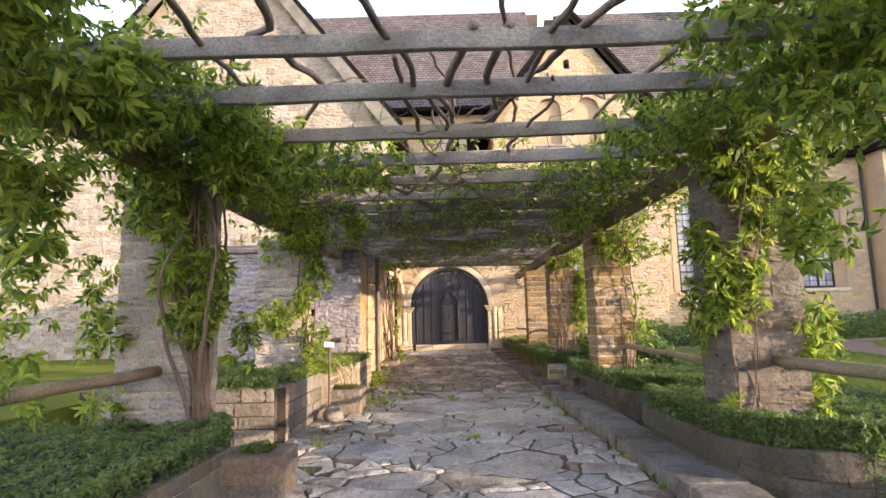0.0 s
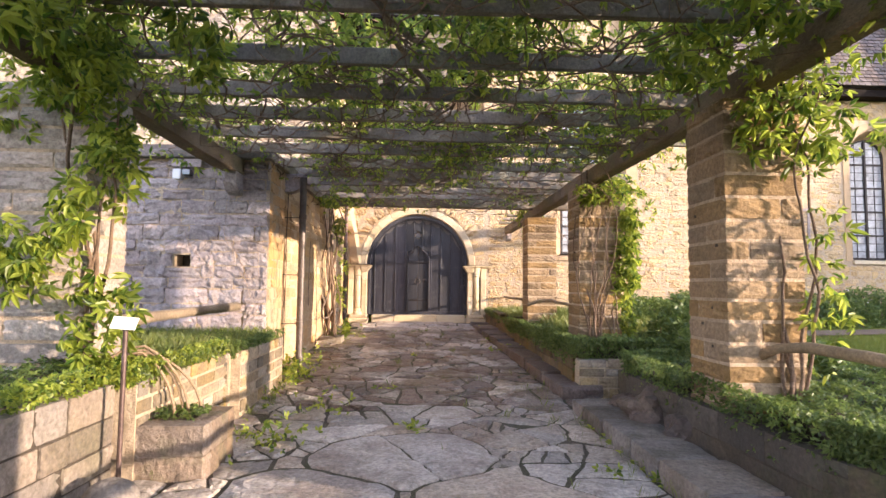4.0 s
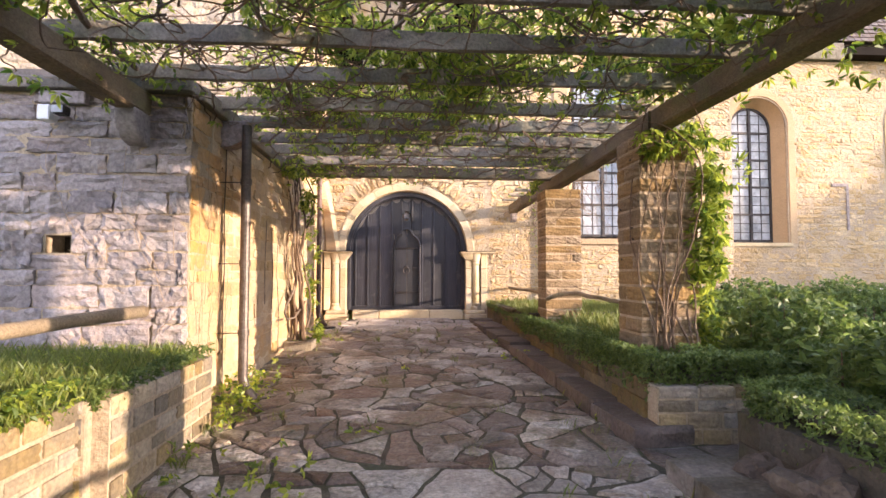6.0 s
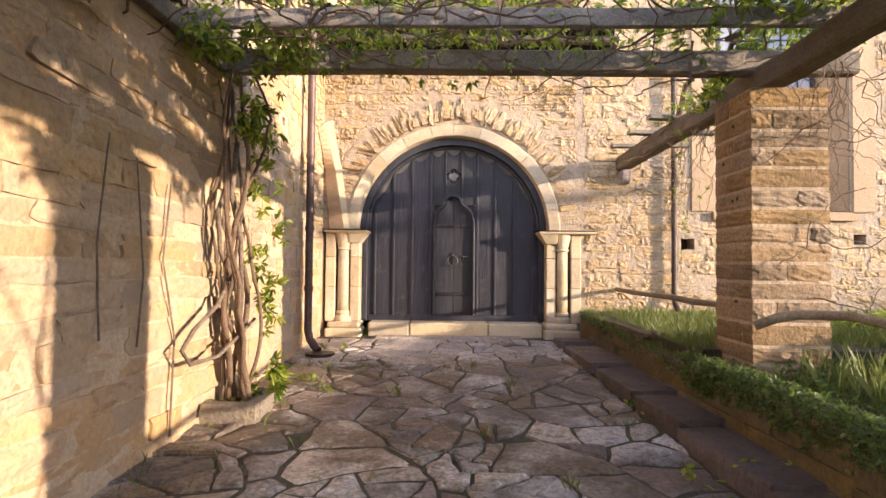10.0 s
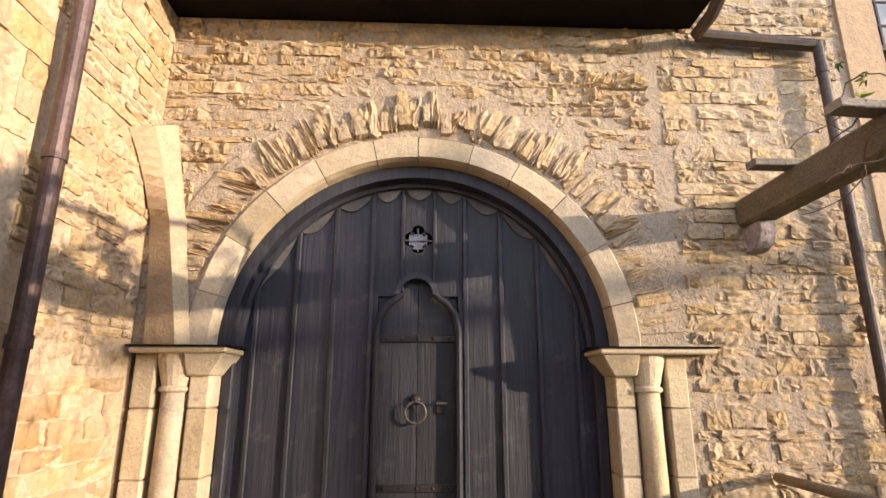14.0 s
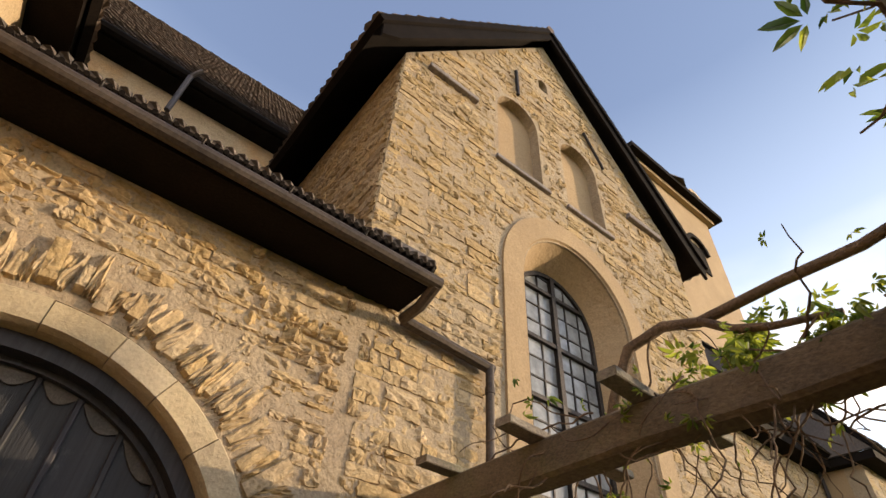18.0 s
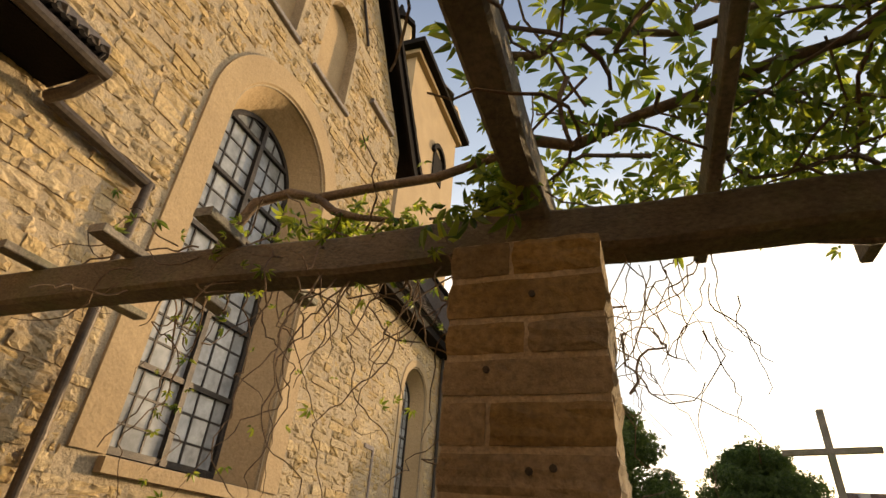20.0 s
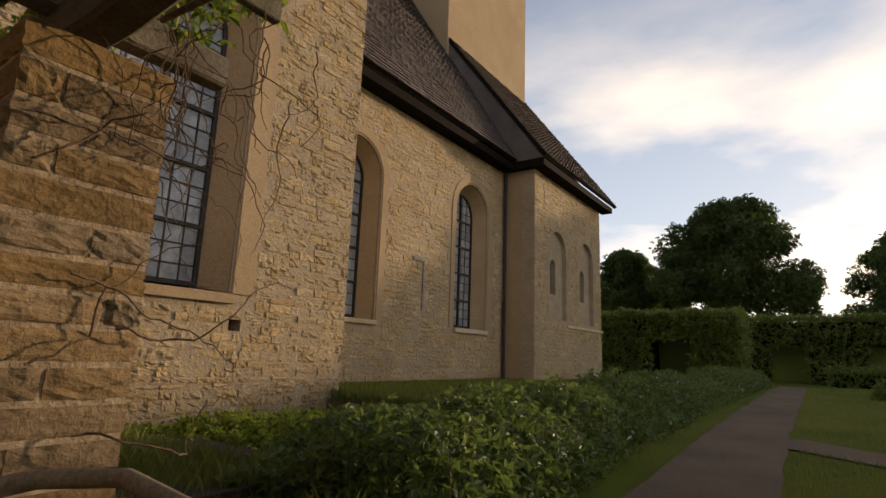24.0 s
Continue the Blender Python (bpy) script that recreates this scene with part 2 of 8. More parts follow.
M["gravel"] = material("gravel_path", (0.215, 0.152, 0.096), (0.155, 0.108, 0.068), 1.0, 70, 0.95, 0.6, speck=0.45, spec=0.2)
M["wood"] = material("grey_weathered_timber", (0.235, 0.195, 0.15), (0.115, 0.092, 0.07), 2.5, 40, 0.8, 0.6, 0.2, speck=0.4, dirt=(0.15, 0.155, 0.07), dirt_amount=0.6)
M["beam_wood"] = material("brown_hewn_beam", (0.2, 0.145, 0.09), (0.105, 0.078, 0.05), 2.5, 34, 0.8, 0.6, 0.15, stretchz=2.0, speck=0.4, dirt=(0.13, 0.135, 0.05), dirt_amount=0.6, dirt_scale=1.6)
M["log"] = material("peeled_log", (0.30, 0.22, 0.13), (0.18, 0.13, 0.08), 3, 40, 0.8, 0.5, 0.15, dirt=(0.16, 0.16, 0.05), dirt_amount=0.5)
M["gate_wood"] = material("black_stained_oak", (0.015, 0.0155, 0.021), (0.034, 0.032, 0.038), 3.5, 42, 0.55, 0.45, 0.4, stretchz=0.05, speck=0.38, spec=0.4, dirt=(0.11, 0.098, 0.092), dirt_amount=0.6, dirt_scale=3.4, dirt_from=0.56, dirt_to=0.76, spots=((0.1, 0.09, 0.085), 0.5, 30.0, 0.66, 0.74))
M["worn_oak"] = material("worn_grey_oak", (0.075, 0.068, 0.062), (0.13, 0.115, 0.1), 6, 60, 0.75, 0.5, 0.25, speck=0.4)
M["dark_wire"] = material("brown_cable_sheath", (0.10, 0.065, 0.045), (0.07, 0.045, 0.03), 6, 60, 0.6, 0.2)
M["iron"] = material("black_iron", (0.03, 0.028, 0.028), (0.06, 0.05, 0.045), 8, 60, 0.5, 0.3, metal=0.8)
M["copper"] = material("brown_copper", (0.062, 0.038, 0.032), (0.12, 0.075, 0.06), 3.5, 30, 0.5, 0.2, metal=0.45, spots=((0.17, 0.13, 0.12), 0.5, 6.0, 0.55, 0.68))
M["zinc"] = material("grey_zinc", (0.085, 0.07, 0.062), (0.15, 0.12, 0.105), 2.5, 30, 0.5, 0.15, metal=0.6)
M["eave"] = material("near_black_eaves_and_fills", (0.008, 0.006, 0.005), (0.015, 0.011, 0.009), 2, 40, 0.85, 0.3, spec=0.08)
M["red_tile"] = material("red_brown_roof_tiles", (0.10, 0.062, 0.048), (0.135, 0.085, 0.064), 1.2, 20, 0.9, 0.5, 0.25, island=True, spec=0.2)
M["tile"] = material("brown_roof_tiles", (0.105, 0.08, 0.068), (0.155, 0.122, 0.106), 1.2, 20, 0.85, 0.5, 0.25, island=True)
M["glass"] = material("pale_leaded_glass", (0.30, 0.31, 0.32), (0.19, 0.20, 0.21), 2.0, 6, 0.12, 0.05, 0.15)
M["yellow_stone"] = material("yellow_sandstone", (0.33, 0.245, 0.13), (0.175, 0.145, 0.112), 2.2, 28, 0.9, 0.7, 0.4, dirt=(0.24, 0.19, 0.14), dirt_amount=0.5, lumps=0.5, spots=((0.16, 0.11, 0.07), 0.6, 9.0, 0.54, 0.66))
# Yellow planter stone where it stands in shade; the shade is in the colour.
M["planter_shaded"] = material("shaded_planter_stone", (0.25, 0.205, 0.16), (0.16, 0.128, 0.1), 2.0, 30, 0.92, 0.7, 0.28, dirt=(0.11, 0.1, 0.055), dirt_amount=0.6, dirt_scale=1.4, lumps=0.6, spots=((0.10, 0.08, 0.055), 0.5, 9.0, 0.54, 0.66))
M["moss_stone"] = material("dark_mossy_stone", (0.2, 0.145, 0.1), (0.12, 0.085, 0.06), 2.4, 30, 0.92, 0.8, 0.25, dirt=(0.09, 0.10, 0.03), dirt_amount=0.6, dirt_scale=1.6, lumps=0.6)
M["leaf"] = leaf_material("creeper_leaf", (0.05, 0.105, 0.015), (0.36, 0.40, 0.06), through_light=0.52)
M["leaf_dark"] = leaf_material("shrub_leaf", (0.055, 0.092, 0.022), (0.16, 0.21, 0.052), through_light=0.45)
M["leaf_tree"] = leaf_material("tree_leaf", (0.034, 0.062, 0.014), (0.085, 0.125, 0.028), through_light=0.4)
M["grass"] = leaf_material("grass_blade", (0.08, 0.118, 0.019), (0.20, 0.215, 0.055))
M["dark_stone"] = material("dark_mossy_wall_stone", (0.082, 0.064, 0.045), (0.05, 0.04, 0.029), 2.4, 30, 0.95, 0.8, 0.25, dirt=(0.05, 0.065, 0.02), dirt_amount=0.6, dirt_scale=1.6, lumps=0.6)
M["ochre_moss"] = material("ochre_mossy_sandstone", (0.17, 0.115, 0.045), (0.085, 0.06, 0.035), 1.8, 30, 0.95, 0.9, 0.2, dirt=(0.05, 0.042, 0.026), dirt_amount=0.8, dirt_scale=1.3, dirt_from=0.46, dirt_to=0.62, lumps=0.9, spots=((0.09, 0.085, 0.02), 0.6, 7.0, 0.52, 0.66))
M["kerb_stone"] = material("worn_kerb_stone", (0.28, 0.24, 0.205), (0.165, 0.135, 0.11), 2.4, 30, 0.9, 0.9, 0.25, dirt=(0.10, 0.08, 0.05), dirt_amount=0.8, dirt_scale=1.6, dirt_from=0.46, dirt_to=0.6, lumps=0.8)
M["kerb_dark"] = material("earthy_kerb_slab", (0.12, 0.086, 0.07), (0.075, 0.055, 0.045), 2.0, 30, 0.62, 0.9, 0.2, dirt=(0.26, 0.21, 0.16), dirt_amount=0.6, dirt_scale=1.3, lumps=0.7)
M["joint_soil"] = material("mossy_joint_soil", (0.115, 0.088, 0.06), (0.065, 0.068, 0.03), 3.5, 45, 0.95, 1.0, speck=0.5, dirt=(0.05, 0.035, 0.025), dirt_amount=0.7, dirt_scale=2.5, lumps=0.8)
M["pillar_grey"] = material("pale_pillar_sandstone", (0.39, 0.33, 0.275), (0.28, 0.235, 0.195), 2.0, 30, 0.92, 0.8, 0.2, dirt=(0.25, 0.19, 0.145), dirt_amount=0.5, lumps=0.6, spots=((0.14, 0.11, 0.085), 0.5, 14.0, 0.54, 0.67))
# Darker copy of the pillar stone: one pillar's shade put into the colour.
M["pillar_shaded"] = material("shaded_lichened_sandstone", (0.175, 0.132, 0.095), (0.115, 0.088, 0.062), 2.0, 30, 0.94, 0.8, 0.2, dirt=(0.085, 0.085, 0.045), dirt_amount=0.6, lumps=0.6, spots=((0.07, 0.055, 0.035), 0.6, 14.0, 0.53, 0.66))
M["shaded_mortar"] = material("shaded_weathered_mortar", (0.15, 0.118, 0.085), (0.095, 0.075, 0.052), 3, 40, 0.95, 0.7, lumps=0.4)
M["pillar_mortar"] = material("grey_lime_mortar", (0.45, 0.34, 0.23), (0.34, 0.25, 0.165), 3, 40, 0.95, 0.7, lumps=0.4)
M["dry_stem"] = material("dry_vine_stem", (0.34, 0.24, 0.15), (0.25, 0.17, 0.10), 5, 50, 0.9, 0.5)
M["gutter"] = material("brown_gutter_metal", (0.055, 0.042, 0.034), (0.1, 0.074, 0.056), 2.5, 30, 0.5, 0.15, metal=0.45, spec=0.3)
M["leaf_hedge"] = leaf_material("hedge_leaf", (0.085, 0.125, 0.022), (0.21, 0.25, 0.055), through_light=0.5)
M["bark"] = material("vine_bark", (0.20, 0.13, 0.08), (0.11, 0.07, 0.045), 5, 50, 0.9, 0.8)
M["vine_wood"] = material("grey_brown_vine_wood", (0.24, 0.18, 0.13), (0.12, 0.085, 0.06), 5, 40, 0.9, 0.8, speck=0.45, lumps=0.5)


# ---- mesh helpers ----
def link(name, mesh, mat, parent=None, label=""):
    ob = new(name, mesh)
    if mat and not mesh.materials:
        mesh.materials.append(M[mat])
    if parent:
        ob.parent = parent
    if label:
        ob["label"] = label
    return ob


def part(name, bm, mat, parent=None, label="", smooth=False):
    bmesh.ops.recalc_face_normals(bm, faces=bm.faces)
    me = bpy.data.meshes.new(name)
    bm.to_mesh(me)
    bm.free()
    if smooth:
        for poly in me.polygons:
            poly.use_smooth = True
    return link(name, me, mat, parent, label)


def thing(name, label, category, group="", kind=""):
    e = new(name)
    e.empty_display_size = 0.2
    return tagged(e, label, category, group, kind)


def bm_box(bm, x0, x1, y0, y1, z0, z1, bevel=0.0):
    verts = [bm.verts.new((x, y, z)) for x in (x0, x1) for y in (y0, y1) for z in (z0, z1)]
    fs = []
    for q in ((0, 1, 3, 2), (4, 6, 7, 5), (0, 4, 5, 1), (2, 3, 7, 6), (0, 2, 6, 4), (1, 5, 7, 3)):
        fs.append(bm.faces.new([verts[i] for i in q]))
    if bevel:
        es = list({e for f in fs for e in f.edges})
        bmesh.ops.bevel(bm, geom=es, offset=bevel, segments=1, affect="EDGES")
    return bm


def box(x0, x1, y0, y1, z0, z1, bevel=0.0):
    return bm_box(bmesh.new(), x0, x1, y0, y1, z0, z1, bevel)


def bm_tube(bm, pts, radii, sides=8, cap=True):
    pts = [Vector(p) for p in pts]
    if not hasattr(radii, "__len__"):
        radii = [radii] * len(pts)
    rings = []
    side = None
    for i, p in enumerate(pts):
        d = (pts[min(i + 1, len(pts) - 1)] - pts[max(i - 1, 0)]).normalized()
        if side is None or abs(side.dot(d)) > 0.95:
            side = d.orthogonal().normalized()
        side = (side - d * side.dot(d)).normalized()
        up = d.cross(side)
        rings.append([bm.verts.new(p + (side * math.cos(a) + up * math.sin(a)) * radii[i]) for a in (2 * math.pi * k / sides for k in range(sides))])
    for a, b in zip(rings, rings[1:]):
        for k in range(sides):
            bm.faces.new((a[k], a[(k + 1) % sides], b[(k + 1) % sides], b[k]))
    if cap:
        bm.faces.new(rings[0][::-1])
        bm.faces.new(rings[-1])
    return bm


def lathe(profile, cx, cy, sides=18):
    """A turned shape from (radius, z) pairs."""
    bm = bmesh.new()
    rows = [[bm.verts.new((cx + r * math.cos(2 * math.pi * k / sides), cy + r * math.sin(2 * math.pi * k / sides), z)) for k in range(sides)] for r, z in profile]
    for a, c in zip(rows, rows[1:]):
        for k in range(sides):
            bm.faces.new((a[k], a[(k + 1) % sides], c[(k + 1) % sides], c[k]))
    bm.faces.new(rows[0])
    bm.faces.new(rows[-1])
    return bm


def tube(pts, radii, sides=8, cap=True):
    return bm_tube(bmesh.new(), pts, radii, sides, cap)


def arch_outline(cx, half, z0, spring, n=20, radius=None):
    """An upright opening with a round head, as x, z points."""
    r = radius or half
    pts = [(cx - half, z0)] + [(cx - r * math.cos(math.pi * k / n), spring + r * math.sin(math.pi * k / n)) for k in range(n + 1)] + [(cx + half, z0)]
    return pts


def slab(outer, holes, depth, axis="y", at=0.0):
    """A flat outline with holes, made depth thick. axis y: points are x, z and the slab runs from at to at + depth; axis x: points are y, z."""
    bm = bmesh.new()

    def put(u, v, w):
        return bm.verts.new((u, w, v) if axis == "y" else (w, u, v))
    loops = []
    for pts in [outer] + list(holes):
        vs = [put(u, v, at) for u, v in pts]
        es = [bm.edges.new((vs[i], vs[(i + 1) % len(vs)])) for i in range(len(vs))]
        loops.append((vs, es))
    res = bmesh.ops.triangle_fill(bm, use_beauty=True, use_dissolve=False, edges=[e for _, es in loops for e in es])
    faces = [g for g in res["geom"] if isinstance(g, bmesh.types.BMFace)]
    move = Vector((0, depth, 0)) if axis == "y" else Vector((depth, 0, 0))
    ext = bmesh.ops.extrude_face_region(bm, geom=faces)
    bmesh.ops.translate(bm, verts=[g for g in ext["geom"] if isinstance(g, bmesh.types.BMVert)], vec=move)
    return bm


def ring(cx, cz, r0, r1, y0, y1, a0=0.0, a1=math.pi, n=24):
    """A piece of an arch in the x, z plane."""
    bm = bmesh.new()
    rows = []
    for k in range(n + 1):
        a = a0 + (a1 - a0) * k / n
        c, s = math.cos(a), math.sin(a)
        rows.append([bm.verts.new((cx + r * c, y, cz + r * s)) for r, y in ((r0, y0), (r1, y0), (r1, y1), (r0, y1))])
    for a, b in zip(rows, rows[1:]):
        for k in range(4):
            bm.faces.new((a[k], a[(k + 1) % 4], b[(k + 1) % 4], b[k]))
    bm.faces.new(rows[0])
    bm.faces.new(rows[-1][::-1])
    return bm


def mass(name, verts, faces, mat, parent=None, label="", smooth=False):
    """Many copies of one small shape as one mesh. verts: n, k, 3; faces: tuples over the k vertices."""
    verts = np.asarray(verts, dtype=np.float32)
    n, k, _ = verts.shape
    me = bpy.data.meshes.new(name)
    me.vertices.add(n * k)
    me.vertices.foreach_set("co", verts.reshape(-1))
    flat = np.array([i for f in faces for i in f])
    totals = np.array([len(f) for f in faces])
    idx = (flat[None, :] + (np.arange(n) * k)[:, None]).reshape(-1)
    tot = np.tile(totals, n)
    me.loops.add(len(idx))
    me.loops.foreach_set("vertex_index", idx)
    me.polygons.add(len(tot))
    me.polygons.foreach_set("loop_start", np.concatenate(([0], np.cumsum(tot)[:-1])))
    me.polygons.foreach_set("loop_total", tot)
    me.polygons.foreach_set("use_smooth", np.tile(np.asarray(smooth, dtype=bool), n) if hasattr(smooth, "__len__") else np.full(len(tot), smooth))
    me.update(calc_edges=True)
    return link(name, me, mat, parent, label)


RNG = np.random.default_rng(7)


def leaflet_shape(angles, lengths, width=0.36, fold=0.10, droop=0.22, stalk=0.15):
    vs, fs = [], []
    for a, l in zip(angles, lengths):
        a = radians(a)
        d, s = np.array([math.sin(a), math.cos(a), 0]), np.array([math.cos(a), -math.sin(a), 0])
        b = len(vs)
        vs += [d * stalk * l, d * 0.42 * l + s * width * l / 2 + np.array([0, 0, fold * l]), d * 0.78 * l + s * width * l * 0.33 + np.array([0, 0, fold * 0.5 * l - droop * 0.4 * l]),
               d * l + np.array([0, 0, -droop * l]), d * 0.78 * l - s * width * l * 0.33 + np.array([0, 0, fold * 0.5 * l - droop * 0.4 * l]), d * 0.42 * l - s * width * l / 2 + np.array([0, 0, fold * l])]
        fs += [(b, b + 1, b + 2, b + 3), (b, b + 3, b + 4, b + 5)]
    return np.array(vs), fs


CREEPER = leaflet_shape((-78, -38, 0, 38, 78), (0.66, 0.88, 1.0, 0.88, 0.66), 0.29, 0.12, 0.3)
SPRIG = leaflet_shape((-60, 0, 60), (0.8, 1.0, 0.8), 0.5, 0.08, 0.15, 0.1)
BLADE = (np.array([[-0.011, 0, 0], [0.011, 0, 0], [0.007, 0.12, 0.55], [0.0, 0.35, 1.0]]), [(0, 1, 2), (0, 2, 3)])


def scatter(name, pts, shape, lo, hi, mat, parent=None, label="", up=0.6, hang=0.0, facing=None):
    """Leaves of one shape at points. up: how far they face the sky; hang: how far their tips droop; facing: a direction they turn to."""
    pts = np.asarray(pts, dtype=float)
    n = len(pts)
    tv, tf = shape
    nrm = RNG.normal(size=(n, 3)) * 0.55 + np.array([0, 0, up])
    if facing is not None:
        nrm += np.asarray(facing)
    nrm /= np.linalg.norm(nrm, axis=1)[:, None]
    d = RNG.normal(size=(n, 3)) + np.array([0, 0, -hang])
    d -= nrm * (d * nrm).sum(1)[:, None]
    d /= np.linalg.norm(d, axis=1)[:, None] + 1e-9
    s = np.cross(d, nrm)
    size = RNG.uniform(lo, hi, n)
    v = pts[:, None, :] + size[:, None, None] * (tv[None, :, 0:1] * s[:, None, :] + tv[None, :, 1:2] * d[:, None, :] + tv[None, :, 2:3] * nrm[:, None, :])
    return mass(name, v, tf, mat, parent, label)


def blades(name, pts, lo, hi, mat, parent=None, label=""):
    pts = np.asarray(pts, dtype=float)
    n = len(pts)
    tv, tf = BLADE
    a = RNG.uniform(0, 2 * math.pi, n)
    h = RNG.uniform(lo, hi, n)
    lean = RNG.uniform(0.3, 1.6, n)
    x = tv[None, :, 0] * (0.06 + 0.35 * h[:, None])
    y = tv[None, :, 1] * h[:, None] * lean[:, None]
    z = tv[None, :, 2] * h[:, None]
    c, s = np.cos(a)[:, None], np.sin(a)[:, None]
    v = np.stack([x * c - y * s, x * s + y * c, z], axis=2) + pts[:, None, :]
    return mass(name, v, tf, mat, parent, label)


def rough_block(seed, nu=8, nv=5, relief=0.15):
    """A rock-faced unit stone: x and z from -0.5 to 0.5, face towards -y at y = -0.5, back at y = 0.5."""
    r = random.Random(seed)
    bm = bmesh.new()
    grid = []
    tilt_u, tilt_v = r.uniform(-0.5, 0.5), r.uniform(-0.4, 0.4)
    for i in range(nu):
        col = []
        for j in range(nv):
            u, v = i / (nu - 1) - 0.5, j / (nv - 1) - 0.5
            edge = i in (0, nu - 1) or j in (0, nv - 1)
            du, dv = r.uniform(-0.035, 0.035), r.uniform(-0.06, 0.06)
            coarse = noise.noise(Vector((u * 3.5, v * 2.2, seed * 7.7)))
            y = -0.5 + relief * (0.2 - 1.1 * coarse + tilt_u * u + tilt_v * v + r.uniform(-0.3, 0.3) + (r.uniform(0.1, 0.6) if edge else 0))
            col.append(bm.verts.new((u + du, y, v + dv)))
        grid.append(col)
    for i in range(nu - 1):
        for j in range(nv - 1):
            bm.faces.new((grid[i][j], grid[i + 1][j], grid[i + 1][j + 1], grid[i][j + 1]))
    loop = [grid[i][0] for i in range(nu)] + [grid[nu - 1][j] for j in range(1, nv)] + [grid[i][nv - 1] for i in range(nu - 2, -1, -1)] + [grid[0][j] for j in range(nv - 2, 0, -1)]
    back = [bm.verts.new((v.co.x, 0.5, v.co.z)) for v in loop]
    for k in range(len(loop)):
        j = (k + 1) % len(loop)
        bm.faces.new((loop[k], back[k], back[j], loop[j]))
    bm.faces.new(back)
    bmesh.ops.recalc_face_normals(bm, faces=bm.faces)
    return bm


def as_mesh(bm, name):
    me = bpy.data.meshes.new(name)
    bm.to_mesh(me)
    bm.free()
    return me


def block_all_round(seed):
    """A unit block with uneven faces on every side."""
    r = random.Random(seed)
    bm = bmesh.new()
    bmesh.ops.create_cube(bm, size=1.0)
    bmesh.ops.subdivide_edges(bm, edges=bm.edges[:], cuts=4, use_grid_fill=True)
    for v in bm.verts:
        corner = sum(abs(abs(c) - 0.5) < 0.01 for c in v.co)
        k = {3: 0.97, 2: 0.982, 1: 1.018}.get(corner, 1.0)
        pit = 0.034 * noise.noise(v.co * 4.2 + Vector((seed, 0, 0)))
        v.co = Vector([c * (k + pit + r.uniform(-0.018, 0.018)) for c in v.co])
    return bm


ROUGH = [rough_block(i) for i in range(10)] + [rough_block(i, relief=0.07) for i in range(10, 16)] + [rough_block(i, relief=0.2) for i in range(16, 22)]
ROUGH_ARRAYS = []
for b in ROUGH:
    b.verts.index_update()
    ROUGH_ARRAYS.append((np.array([v.co[:] for v in b.verts]), [tuple(v.index for v in f.verts) for f in b.faces], [f.smooth for f in b.faces]))
ROUGH_MESH = {}


def rough_mesh(kind, i, mat):
    if (kind, i, mat) not in ROUGH_MESH:
        bm = ROUGH[i].copy() if kind == "face" else block_all_round(100 + i)
        me = as_mesh(bm, "stone")
        me.materials.append(M[mat])
        ROUGH_MESH[(kind, i, mat)] = me
    return ROUGH_MESH[(kind, i, mat)]


def courses(u0, u1, z0, z1, w, h, inside=None, seed=1, joint=0.014):
    """Stones of uneven courses over a rectangle, as (u, z, width, height), kept where inside(u, z) holds at their corners."""
    r = random.Random(seed)
    z, res = z0, []
    while z < z1 - 0.03:
        hh = min(r.uniform(*h), z1 - z)
        u = u0 - r.uniform(0, w[0])
        while u < u1:
            ww = r.uniform(*w)
            a, b = max(u, u0), min(u + ww, u1)
            if b - a > 0.05:
                cz, cu = z + hh / 2, (a + b) / 2
                if inside is None or all(inside(cu + sx * (b - a) / 2 * 0.9, cz + sz * hh / 2 * 0.9) for sx in (-1, 0, 1) for sz in (-1, 1)):
                    res.append((cu, cz, b - a - joint, hh - joint))
                elif b - a > 0.18:
                    # a narrower stone where the wide one would cross an opening
                    for c in ((a + (b - a) * 0.25, (b - a) * 0.5), (b - (b - a) * 0.25, (b - a) * 0.5)):
                        if all(inside(c[0] + sx * c[1] / 2 * 0.9, cz + sz * hh / 2 * 0.9) for sx in (-1, 0, 1) for sz in (-1, 1)):
                            res.append((c[0], cz, c[1] - joint, hh - joint))
            u += ww
        z += hh
    return res


def lay(stones, m, parent, mat, mat_mass, near=None, limit=300, depth=0.12, proud=0.02, uneven=0.02, seed=3, name="stone", dress=(0, 10)):
    """Lay stones on a wall face. m: pose of the face, whose local -y points out. The near ones become objects, the rest one mesh."""
    r = random.Random(seed)
    rest = {}
    made = 0
    for u, z, w, h in stones:
        i = r.randrange(*dress)
        out_by = proud + r.uniform(-uneven, uneven)
        loc = Matrix.Translation((u, depth / 2 - out_by, z + r.uniform(-0.006, 0.006))) @ Euler((r.uniform(-0.04, 0.04), r.uniform(-0.035, 0.035), r.uniform(-0.06, 0.06))).to_matrix().to_4x4() @ Matrix.Diagonal((w if r.random() < 0.5 else -w, depth, h, 1))
        if near and made < limit and near(u, z):
            ob = new(name, rough_mesh("face", i, mat))
            ob.parent = parent
            ob.matrix_basis = m @ loc
            made += 1
        else:
            rest.setdefault(i, []).append(np.array(m @ loc))
    for i, ms in rest.items():
        tv, tf, sm = ROUGH_ARRAYS[i]
        ms = np.array(ms)
        h4 = np.concatenate([tv, np.ones((len(tv), 1))], axis=1)
        v = np.einsum("nij,kj->nki", ms, h4)[:, :, :3]
        tagged(mass("stonework", v, tf, mat_mass, parent, smooth=sm), kind="stuff")


def walk_z(y):
    """Height of the paved walk."""
    return float(np.interp(y, [-8, 0, 6, 12, 17, 20, 22, 30], [0.1, 0.0, -0.08, -0.10, 0.07, 0.2, 0.31, 0.4]))


